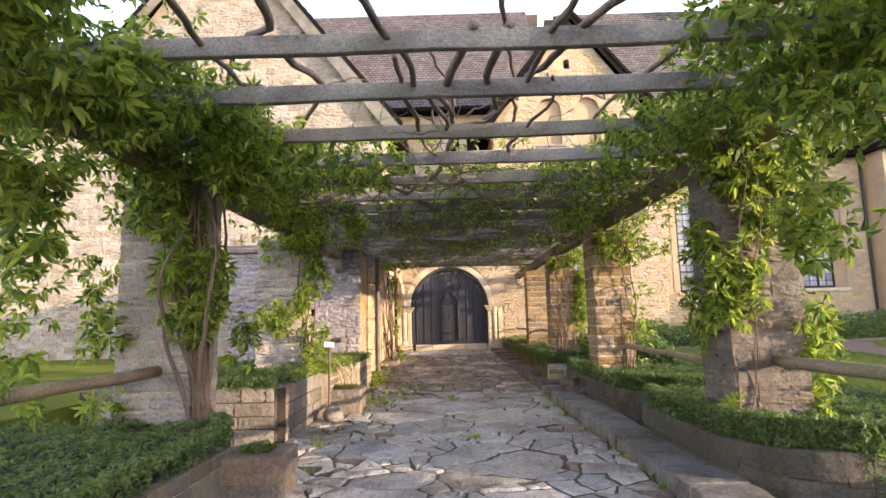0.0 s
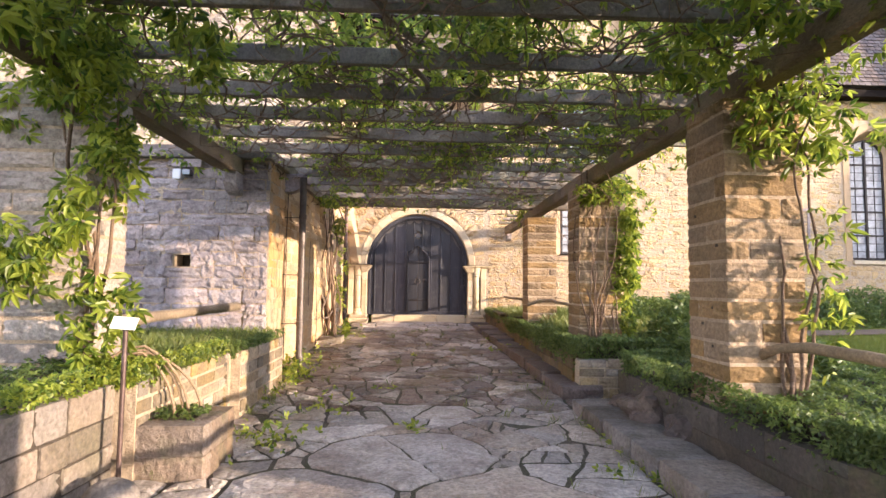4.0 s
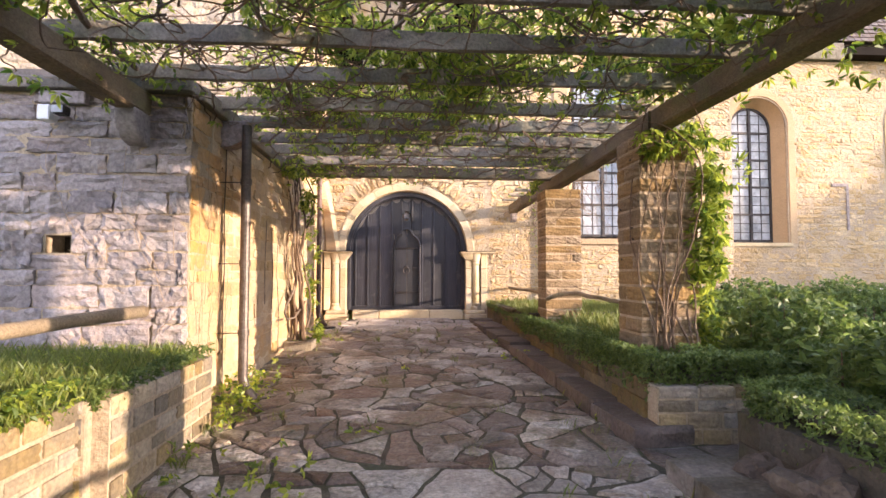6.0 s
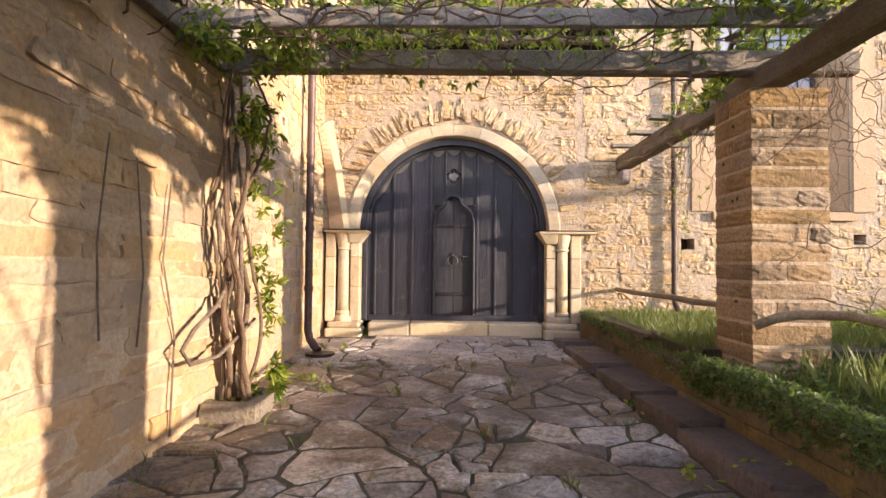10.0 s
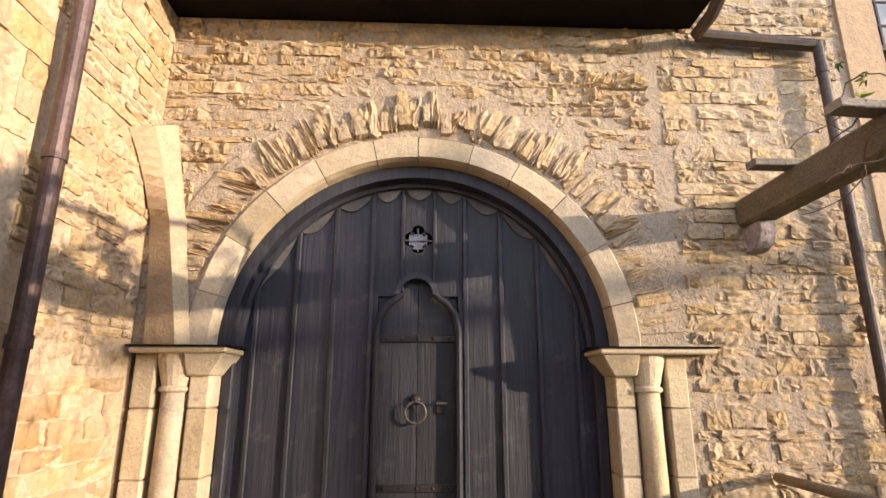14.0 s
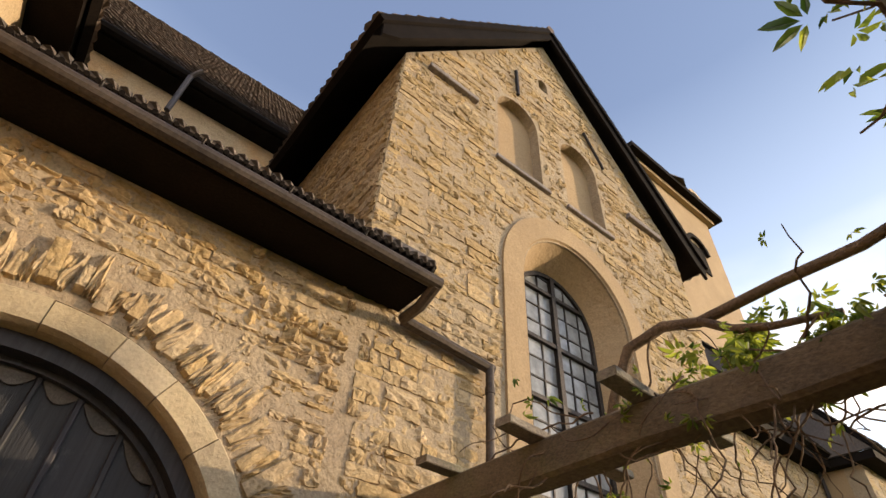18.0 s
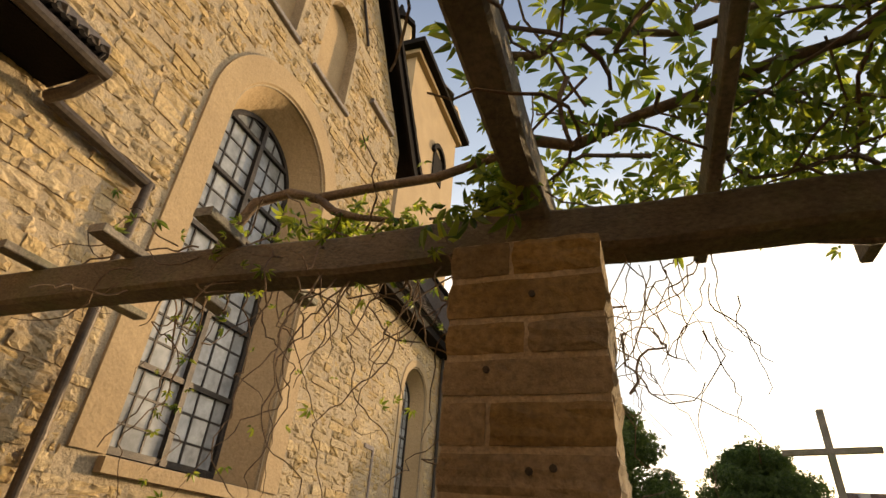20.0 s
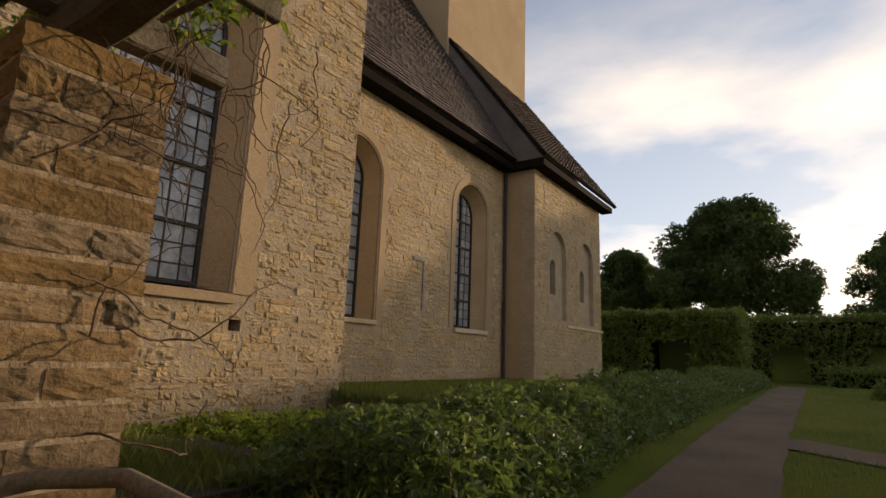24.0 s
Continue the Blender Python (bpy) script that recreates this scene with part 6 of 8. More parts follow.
def climber(label, foot, top, stems, spread, seed, leafy, size=(0.085, 0.165), radius=0.03):
    """A creeper at a pillar: several stems from foot to top and leaves in clumps. leafy: list of (centre, radii, count)."""
    t = thing("creeper", label, "climbing plant", group="pillar creepers")
    r = random.Random(seed)
    foot, top = Vector(foot), Vector(top)
    for s in range(stems):
        f = foot + Vector((r.uniform(-spread, spread), r.uniform(-spread, spread) * 0.5, 0))
        a = top + Vector((r.uniform(-spread, spread) * 1.5, r.uniform(-spread, spread) * 0.6, r.uniform(-0.2, 0.1)))
        pts = wander(f, a, 30, 0.14, 0.3, 0.14, seed * 31 + s)
        part("stem", tube(pts, taper(pts, radius * r.uniform(0.6, 1.2), radius * 0.35), 7), "bark", t, smooth=True)
    pts = []
    for k, (c, rad, n) in enumerate(leafy):
        pts += around(*c, *rad, n, seed * 7 + k)
    if pts:
        tagged(scatter("leaves", pts, CREEPER, *size, "leaf", t, up=0.25, hang=1.2, facing=(0, -0.5, 0)), kind="stuff")
    return t


climber("dense green creeper with many grey stems on a pergola pillar", (-2.66, 5.72, 0.35), (-2.8, 5.7, 3.2), 14, 0.16, 2,
        [((-2.75, 5.65, 2.85), (0.8, 0.3, 0.5), 240), ((-2.72, 5.6, 1.95), (0.42, 0.18, 0.65), 330), ((-3.65, 5.7, 1.2), (0.2, 0.3, 0.9), 70), ((-2.1, 5.2, 3.2), (0.9, 0.7, 0.45), 230), ((-2.5, 4.4, 3.4), (1.0, 1.0, 0.4), 300), ((-1.4, 6.2, 3.4), (1.0, 0.9, 0.3), 260), ((-2.6, 6.6, 3.3), (0.8, 0.9, 0.35), 60), ((-2.35, 6.2, 1.3), (0.15, 0.3, 0.5), 40), ((-2.5, 5.2, 3.4), (1.3, 1.0, 0.45), 480), ((-2.3, 6.6, 3.3), (0.7, 1.0, 0.35), 90), ((-2.35, 8.3, 3.05), (0.4, 0.9, 0.3), 110), ((-3.62, 5.6, 2.3), (0.2, 0.3, 0.9), 60)])
climber("creeper foliage hanging from the pergola corner", (-3.15, 2.55, 0.5), (-3.0, 2.6, 3.3), 4, 0.12, 3,
        [((-2.98, 3.55, 2.15), (0.26, 0.45, 0.75), 150), ((-3.1, 3.7, 2.75), (0.35, 0.4, 0.45), 150), ((-2.6, 3.4, 3.15), (0.7, 0.8, 0.4), 380), ((-2.55, 2.3, 3.45), (0.7, 0.8, 0.3), 420), ((-3.0, 3.6, 1.35), (0.2, 0.3, 0.3), 26), ((-3.6, 4.6, 1.7), (0.25, 0.4, 1.0), 70), ((-3.2, 4.4, 3.3), (0.8, 0.9, 0.4), 240)], size=(0.085, 0.18))
climber("green creeper growing up a pergola pillar and along the beam", (2.75, 5.26, 0.35), (2.9, 5.26, 3.2), 4, 0.14, 4,
        [((2.95, 5.2, 3.0), (0.6, 0.35, 0.35), 160), ((2.35, 4.9, 3.4), (0.9, 0.9, 0.3), 260), ((2.0, 6.6, 3.4), (0.9, 0.9, 0.3), 170), ((2.55, 5.5, 1.75), (0.14, 0.35, 0.8), 110), ((2.85, 5.2, 1.9), (0.2, 0.12, 0.5), 60), ((2.62, 5.22, 1.3), (0.16, 0.1, 0.8), 90), ((3.1, 5.2, 2.6), (0.4, 0.12, 0.4), 90), ((3.55, 5.4, 1.5), (0.25, 0.3, 1.0), 110)], radius=0.012)
climber("creeper foliage hanging under the beam", (3.0, 2.55, 0.5), (3.0, 2.5, 3.2), 3, 0.1, 5,
        [((2.55, 3.5, 2.85), (0.5, 0.6, 0.5), 260), ((2.75, 3.9, 2.3), (0.35, 0.4, 0.5), 110), ((2.2, 3.2, 3.35), (0.7, 0.7, 0.3), 160)])
climber("yellow-green creeper on a pergola pillar above a stone box", (-2.62, 9.68, 0.62), (-2.64, 9.68, 3.2), 4, 0.1, 6,
        [((-2.75, 9.6, 2.9), (0.7, 0.35, 0.5), 180), ((-3.0, 9.5, 1.62), (0.6, 0.25, 0.32), 130), ((-2.45, 9.55, 2.1), (0.3, 0.25, 0.5), 90), ((-2.45, 9.6, 1.2), (0.3, 0.25, 0.5), 80), ((-2.0, 9.3, 3.2), (0.8, 0.7, 0.35), 180)], radius=0.02)
climber("sunlit creeper trailing down the edge of a pillar", (3.1, 9.66, 0.45), (3.05, 9.66, 3.2), 5, 0.13, 7,
        [((3.05, 9.55, 2.85), (0.5, 0.3, 0.5), 140), ((3.3, 9.6, 1.4), (0.2, 0.25, 0.8), 35), ((2.4, 9.2, 3.3), (0.7, 0.7, 0.3), 120), ((3.6, 9.6, 2.8), (0.3, 0.3, 0.3), 25)], radius=0.02)
climber("creeper with bare brown stems and a sunlit leafy edge", (2.85, 13.68, 0.5), (2.8, 13.68, 3.1), 15, 0.24, 8,
        [((3.24, 13.75, 1.7), (0.2, 0.25, 1.1), 300), ((2.85, 13.6, 2.95), (0.5, 0.25, 0.22), 80), ((3.45, 13.7, 2.6), (0.3, 0.25, 0.4), 48), ((3.55, 14.72, 3.2), (0.3, 0.22, 0.3), 55)], radius=0.014)
climber("old creeper with thick twisted stems against the annex wall", (-2.08, 18.1, 0.1), (-2.12, 17.85, 3.4), 8, 0.17, 9,
        [((-1.95, 18.1, 2.75), (0.2, 0.45, 0.35), 50), ((-1.9, 18.3, 1.7), (0.15, 0.35, 0.9), 42), ((-1.9, 18.15, 0.4), (0.2, 0.3, 0.22), 46), ((-1.9, 17.6, 3.35), (0.6, 0.7, 0.22), 120)], radius=0.03)
loops = thing("vine_stem", "looping sunlit vine stems against the annex wall", "vine", group="arching stems")
for pts, rad in (([(-2.12, 17.95, 2.3), (-2.14, 17.72, 1.95), (-2.13, 17.75, 1.6), (-2.1, 17.9, 1.35), (-2.12, 17.7, 1.12), (-2.13, 17.3, 0.95), (-2.12, 17.1, 0.82), (-2.1, 17.2, 0.7), (-2.06, 17.6, 0.7), (-2.02, 18.0, 0.85), (-2.0, 18.25, 0.95)], 0.022),
                 ([(-2.1, 18.0, 2.6), (-2.08, 17.85, 2.1), (-2.05, 18.0, 1.7), (-2.07, 18.1, 1.2), (-2.04, 18.0, 0.8), (-2.05, 18.05, 0.1)], 0.026),
                 ([(-2.25, 17.2, 0.15), (-2.255, 17.25, 0.9), (-2.25, 17.05, 1.5), (-2.255, 17.15, 2.1)], 0.009),
                 ([(-2.255, 16.75, 0.9), (-2.25, 16.8, 1.4), (-2.255, 16.7, 2.2)], 0.008), ([(-2.255, 16.35, 1.0), (-2.25, 16.3, 1.6), (-2.255, 16.4, 2.3)], 0.008)):
    part("stem", tube(pts, taper(pts, rad, rad * 0.7), 8), "vine_wood", loops, smooth=True)
foot_box = thing("stone_box", "low yellow stone edging round the foot of the old creeper", "planter", group="vine boxes")
for a, b, c, d in ((-2.27, -1.78, 17.72, 17.84), (-1.9, -1.78, 17.84, 18.36), (-2.27, -1.9, 18.26, 18.36)):
    ob = new("stone", rough_mesh("block", int(c * 7) % 8, "yellow_stone"))
    ob.parent = foot_box
    ob.matrix_basis = Matrix.Translation(((a + b) / 2, (c + d) / 2, walk_z(18) + 0.05)) @ Matrix.Diagonal((b - a, d - c, 0.2, 1))
climber("creeper at the last pillar with long bare trailing shoots", (3.05, 18.42, 0.7), (2.9, 18.4, 3.2), 3, 0.12, 10,
        [((3.0, 18.9, 3.55), (0.3, 0.5, 0.2), 40), ((2.9, 19.6, 3.5), (0.25, 0.6, 0.15), 24), ((3.2, 17.0, 3.62), (0.4, 0.7, 0.15), 45), ((2.6, 16.6, 3.65), (0.7, 0.7, 0.18), 55)], size=(0.07, 0.12), radius=0.012)
AR = random.Random(3)
for k in range(4):
    arch = thing("vine_stem", "bare yellowish vine stem arching into the stone box", "vine", group="arching stems")
    w, h, o = 0.26 + 0.05 * k, 0.30 + AR.uniform(-0.06, 0.06), AR.uniform(-0.06, 0.06)
    pts = [(-2.28 - w * math.cos(a), 9.86 + 0.05 * k + 0.12 * a / 3 + o, 0.58 + h * math.sin(a) - 0.28 * max(0, a - 1.57) / 1.57) for a in (math.pi * q / 12 for q in range(13))]
    part("stem", tube(pts, [0.008 + 0.0005 * q for q in range(13)], 8), "dry_stem", arch, smooth=True)
BV = random.Random(21)
beam_vine = thing("creeper", "tangled thin vine shoots with few leaves along the beam", "climbing plant", group="pillar creepers")
bm = bmesh.new()
for s in range(36):
    q = Vector((2.74 + BV.uniform(-0.12, 0.12), BV.uniform(18.3, 20.7), BV.uniform(3.1, 3.45)))
    pts = wander(q, q + Vector((BV.uniform(-0.4, 0.4), BV.uniform(-0.9, 0.9), BV.uniform(-0.5, 0.3))), BV.choice((8, 12, 18)), 0.06, 0.1, 0.3, 2100 + s)
    bm_tube(bm, pts, taper(pts, 0.007, 0.003), 4, False)
tagged(part("shoot_tangle", bm, "bark", beam_vine), kind="stuff")
tagged(scatter("leaves", [(2.74 + BV.gauss(0, 0.2), BV.uniform(18.2, 20.4), 3.32 + BV.gauss(0, 0.14)) for _ in range(80)], CREEPER, 0.05, 0.1, "leaf", beam_vine, up=0.4, hang=0.8), kind="stuff")
# arching branch over the beam near the gate
branch = thing("creeper_branch", "bare arching vine branch over the beam", "branch")
pts = [(2.8, 20.2, 3.2), (2.85, 20.13, 3.5), (2.85, 19.96, 3.8), (2.85, 19.7, 3.84), (2.85, 19.48, 3.76), (2.8, 19.0, 3.74), (2.7, 18.6, 3.66), (2.55, 18.2, 3.62)]
part("branch", tube(pts, [0.03, 0.034, 0.036, 0.034, 0.032, 0.03, 0.028, 0.024], 8), "bark", branch, smooth=True)
pts = [(2.84, 19.47, 3.76), (2.8, 19.3, 3.6), (2.76, 19.1, 3.5), (2.74, 18.8, 3.42)]
part("branch", tube(pts, [0.026, 0.026, 0.022, 0.016], 8), "bark", branch, smooth=True)
tagged(scatter("leaves", around(2.9, 18.85, 3.42, 0.24, 0.6, 0.2, 230, 61) + around(2.85, 18.5, 3.55, 0.25, 0.4, 0.25, 190, 62), CREEPER, 0.05, 0.1, "leaf", branch, up=0.4, hang=0.8), kind="stuff")
# large palmate leaves at the corner over the last pillar
tagged(scatter("large_foliage", around(2.4, 18.2, 3.2, 0.1, 0.35, 0.22, 11, 63), CREEPER, 0.1, 0.16, "leaf", branch, up=0.1, hang=1.3), kind="stuff")
fork = thing("creeper_branch", "crooked dark vine branches lying across the rafters", "branch")
for pts, rad in (([(2.45, 18.1, 3.62), (2.55, 17.84, 3.6), (2.45, 17.55, 3.63), (2.36, 17.36, 3.6), (2.26, 17.03, 3.62), (2.2, 16.5, 3.66), (2.26, 15.9, 3.62)], 0.03), ([(2.0, 18.2, 3.72), (2.05, 17.96, 3.7), (2.03, 17.7, 3.75), (2.09, 17.37, 3.7), (2.0, 16.8, 3.74)], 0.022), ([(2.36, 17.36, 3.6), (2.5, 17.0, 3.7), (2.75, 16.6, 3.66)], 0.017)):
    part("branch", tube(pts, taper(pts, rad, rad * 0.6), 8), "bark", fork, smooth=True)
low_stem = thing("vine_stem", "thick dark vine stem running along below the beam", "vine")
pts = [(2.96, 17.6, 3.24), (3.0, 16.95, 3.23), (3.02, 16.6, 3.19), (3.0, 16.24, 3.21), (3.03, 15.82, 3.17), (3.0, 15.4, 3.2), (3.05, 14.9, 3.27)]
part("stem", tube(pts, [0.016, 0.02, 0.022, 0.02, 0.026, 0.02, 0.017], 8), "vine_wood", low_stem, smooth=True)
tagged(scatter("foliage", around(3.02, 16.05, 3.42, 0.12, 0.14, 0.12, 14, 5) + around(3.35, 15.05, 3.3, 0.22, 0.3, 0.22, 70, 6), CREEPER, 0.08, 0.14, "leaf", low_stem, up=0.2, hang=1.2), kind="stuff")
trail = thing("trailing_shoots", "thin bare trailing vine shoots hanging from the beam", "climbing plant")
bm = bmesh.new()
TR = random.Random(77)
for s in range(44):
    x, y = TR.choice(((3.05, 17.6), (3.1, 17.9), (3.3, 17.4), (3.15, 18.3), (3.1, 17.2)))
    p = Vector((x + TR.uniform(-0.15, 0.25), y + TR.uniform(-0.35, 0.35), TR.uniform(2.9, 3.45)))
    ln = TR.choice((10, 14, 18, 26))
    pts = wander(p, p + Vector((TR.uniform(-0.2, 0.3), TR.uniform(-0.25, 0.25), -TR.uniform(1.2, 2.4))), ln, 0.06, 0.26, 0.46, 900 + s)
    bm_tube(bm, pts, taper(pts, 0.0045, 0.002), 4, False)
for s in range(16):
    p = Vector((2.85 + TR.uniform(-0.12, 0.15), TR.uniform(18.7, 20.3), 3.2))
    pts = wander(p, p + Vector((TR.uniform(-0.1, 0.15), TR.uniform(-0.3, 0.3), -2.2)), TR.choice((8, 14, 22, 30)), 0.055, 0.3, 0.46, 1500 + s)
    bm_tube(bm, pts, taper(pts, 0.0055, 0.002), 4, False)
for s in range(14):
    p = Vector((2.62 + TR.uniform(-0.12, 0.3), TR.choice((18.45, 18.75, 19.2)) + TR.gauss(0, 0.09), 3.1))
    pts = wander(p, p + Vector((TR.uniform(-0.15, 0.15), TR.uniform(-0.3, 0.3), -2.0)), TR.choice((10, 14, 18, 28)), 0.055, 0.3, 0.46, 1700 + s)
    bm_tube(bm, pts, taper(pts, 0.0055, 0.002), 4, False)
tagged(part("shoot_tangle", bm, "bark", trail), kind="stuff")
tagged(scatter("small_leaves", [(2.85 + TR.gauss(0, 0.1), TR.uniform(18.6, 20.3), 3.3 - 1.6 * TR.random() ** 2) for _ in range(70)], CREEPER, 0.03, 0.07, "leaf", trail, up=0.4, hang=1.0), kind="stuff")
for s in range(6):
    p = Vector((2.46 + 0.11 * s, 17.7, TR.uniform(0.7, 2.6)))
    pts = wander(p, p + Vector((TR.uniform(0.2, 0.9), -0.1, TR.uniform(-0.6, 0.5))), 20, 0.055, 0.2, 0.34, 950 + s)
    pts = [Vector((v.x, min(v.y, 17.71), v.z)) for v in pts]
    part("shoot", tube(pts, taper(pts, 0.0065, 0.003), 5), "vine_wood" if s % 3 == 0 else "bark", trail)

# dry stems on the corner of the annex
dry = thing("wall_vine", "thin dry vine stems clinging to the sunny annex corner", "climbing plant")
DR = random.Random(5)
for s in range(13):
    y = DR.uniform(13.7, 14.7)
    p0 = Vector((LX + 0.035, y, DR.uniform(0.1, 1.2)))
    pts = wander(p0, p0 + Vector((0, DR.uniform(-0.5, 0.6), DR.uniform(0.9, 2.4))), 16, 0.12, 0.25, 0.17, 1200 + s)
    pts = [Vector((LX + 0.035 + 0.008 * math.sin(k), min(max(v.y, 13.62), 14.8), min(v.z, 3.2))) for k, v in enumerate(pts)]
    part("stem", tube(pts, taper(pts, 0.0035, 0.0015), 4), "dry_stem", dry)
for s in range(6):
    x = DR.uniform(-3.2, -2.35)
    p0 = Vector((x, AFY - 0.05, DR.uniform(0.8, 1.6)))
    pts = wander(p0, p0 + Vector((DR.uniform(-0.5, 0.4), 0, DR.uniform(0.5, 1.4))), 12, 0.12, 0.25, 0.22, 1300 + s)
    pts = [Vector((min(v.x, LX - 0.02), AFY - 0.055, min(v.z, 3.2))) for v in pts]
    part("stem", tube(pts, taper(pts, 0.0035, 0.002), 4), "dry_stem", dry)

# ---- ground cover and plants ----


def cover(label, region, z, n, seed, shape=SPRIG, size=(0.03, 0.06), mat="leaf_dark", height=0.12, category="ground cover", spill=0.0, lump=0.08):
    """A carpet of small leaves over a polygon of x, y points, on a lumpy cushion."""
    t = thing("ground_cover", label, category, group="planting beds")
    xs_, ys_ = [p[0] for p in region], [p[1] for p in region]
    r = random.Random(seed)

    def h(x, y):
        return z + height * (0.75 + 0.5 * noise.noise(Vector((x * 1.6, y * 1.6, seed)))) + lump * noise.noise(Vector((x * 4, y * 4, seed)))
    bm = bmesh.new()
    step = 0.16
    cells = {}
    x = min(xs_)
    nx, ny = int((max(xs_) - min(xs_)) / step) + 1, int((max(ys_) - min(ys_)) / step) + 1
    for i in range(nx + 1):
        for j in range(ny + 1):
            px, py = min(xs_) + i * step, min(ys_) + j * step
            if in_poly(region, px, py):
                cells[(i, j)] = bm.verts.new((px, py, h(px, py) - 0.03))
    for (i, j), v in cells.items():
        q = [cells.get(k) for k in ((i, j), (i + 1, j), (i + 1, j + 1), (i, j + 1))]
        if all(q):
            bm.faces.new(q)
    part("cushion", bm, "soil", t)
    pts = []
    while len(pts) < n:
        px, py = r.uniform(min(xs_) - spill, max(xs_) + spill), r.uniform(min(ys_) - spill, max(ys_) + spill)
        if in_poly(region, px, py):
            pts.append((px, py, h(px, py) + r.uniform(-0.03, 0.03)))
    tagged(scatter("leaves", pts, shape, *size, mat, t, up=0.9, hang=0.2), kind="stuff")
    return t, h


def spill_edge(t, path, z, drop, n, seed, size=(0.03, 0.06), mat="leaf_dark", out=0.1):
    """Leaves hanging over the edge of a bed."""
    r = random.Random(seed)
    pts = []
    seg = list(zip(path, path[1:]))
    for _ in range(n):
        (xa, ya), (xb, yb) = r.choice(seg)
        k = r.random()
        f = r.random() ** 1.6
        w = 0.5 + 0.5 * noise.noise(Vector((xa + (xb - xa) * k, ya + (yb - ya) * k, 1)) * 2)
        d = Vector((yb - ya, xa - xb, 0)).normalized()
        o = r.uniform(-0.06, out) * (1 - 0.4 * f)
        pts.append((xa + (xb - xa) * k + d.x * o, ya + (yb - ya) * k + d.y * o, z + 0.1 - drop * f * (0.4 + w)))
    tagged(scatter("trailing_leaves", pts, SPRIG, *size, mat, t, up=0.4, hang=1.0), kind="stuff")


IVY = "dense small-leaved evergreen ground cover in a stone planter"
t, _ = cover(IVY, [(-4.6, 1.0), (-2.17, 1.0), (-2.17, 5.25), (-2.5, 5.78), (-4.6, 5.78)], 0.38, 10500, 1, height=0.16)
spill_edge(t, [(-2.2, 1.0), (-2.2, 5.2), (-2.5, 5.75)], 0.5, 0.55, 4600, 2)
t, _ = cover(IVY, [(-4.4, 7.6), (-2.4, 7.6), (-2.4, 9.6), (-2.3, 9.7), (-2.3, 11.5), (-4.4, 11.5)], 0.64, 7500, 3, size=(0.03, 0.055), height=0.12)
spill_edge(t, [(-2.36, 8.0), (-2.36, 9.6), (-2.2, 9.7), (-2.2, 11.5)], 0.72, 0.2, 1500, 4, mat="leaf")
t, hgrass = cover("long grass and ivy in the bed beside the annex", [(-4.4, 11.5), (-2.3, 11.5), (-2.2, 11.7), (-2.2, 13.46), (-4.4, 13.46)], 0.62, 2600, 5, height=0.1, mat="leaf")
spill_edge(t, [(-2.1, 13.46), (-2.1, 11.7), (-2.24, 11.6), (-2.24, 9.7)][::-1], 0.66, 0.16, 1300, 44)
spill_edge(t, [(-4.6, 7.47), (-2.4, 7.47)], 0.68, 0.16, 1100, 45)
GR_R = random.Random(6)
tagged(blades("grass", [(x, y, 0.64) for x, y in ((GR_R.uniform(-4.3, -2.12), GR_R.uniform(9.9, 13.46)) for _ in range(11000))], 0.06, 0.2, "grass", t), kind="stuff")
t, _ = cover(IVY, [(2.55, 5.4), (2.75, 4.85), (3.3, 4.6), (5.2, 4.6), (5.2, 7.6), (3.0, 7.6), (2.5, 7.1)], 0.4, 8500, 7, height=0.14)
spill_edge(t, [(2.5, 7.1), (2.5, 5.4), (2.72, 4.82), (3.3, 4.55), (5.0, 4.52)], 0.52, 0.62, 9500, 8)
t, _ = cover(IVY, [(2.58, 8.6), (2.75, 8.15), (3.25, 7.9), (5.2, 7.9), (5.2, 11.95), (2.58, 11.9)], 0.43, 11500, 9, height=0.15)
spill_edge(t, [(3.2, 12.0), (2.52, 11.9), (2.54, 8.6), (2.72, 8.12), (3.2, 7.86), (5.0, 7.84)], 0.55, 0.42, 6800, 10)
t, _ = cover(IVY, [(2.3, 12.95), (3.4, 12.9), (4.6, 12.95), (4.6, 15.0), (2.3, 15.0)], 0.5, 5200, 11, height=0.16)
spill_edge(t, [(2.25, 15.0), (2.25, 12.9), (3.4, 12.85)], 0.62, 0.42, 2600, 12)
spill_edge(t, [(2.12, 18.2), (2.2, 16.2), (2.22, 13.0)], 0.6, 0.34, 3000, 13)
lawn = thing("grass_bed", "tall tufty grass in the bed between pillars and gable", "grass")
pts = []
while len(pts) < 62000:
    x, y = GR_R.uniform(2.2, 4.8), GR_R.uniform(14.6, 22.0)
    if noise.noise(Vector((x * 1.1, y * 1.1, 0))) < -0.25 and GR_R.random() < 0.7:
        continue
    pts.append((x, y, float(np.interp(y, [14.6, 18.2, 18.4, 22], [0.47, 0.5, 0.69, 0.72]))))
tagged(blades("grass", pts[:54000], 0.03, 0.1, "grass", lawn), kind="stuff")
tagged(blades("tall_grass", pts[54000::3], 0.1, 0.21, "grass", lawn), kind="stuff")
tall = [(GR_R.uniform(2.7, 4.7), GR_R.uniform(14.6, 17.6), 0.48) for _ in range(2600)]
tagged(blades("seed_grass", tall, 0.2, 0.42, "grass", lawn), kind="stuff")
edge = []
for _ in range(5200):
    y = GR_R.uniform(12.9, 21.9)
    edge.append((float(np.interp(y, [12.9, 16.2, 19.4, 22], [2.24, 2.2, 2.1, 1.98])) + GR_R.uniform(-0.05, 0.16), y, float(np.interp(y, *LEDGE)) - 0.05 - 0.12 * GR_R.random() ** 3))
tagged(blades("edge_grass", edge, 0.03, 0.1, "grass", lawn), kind="stuff")
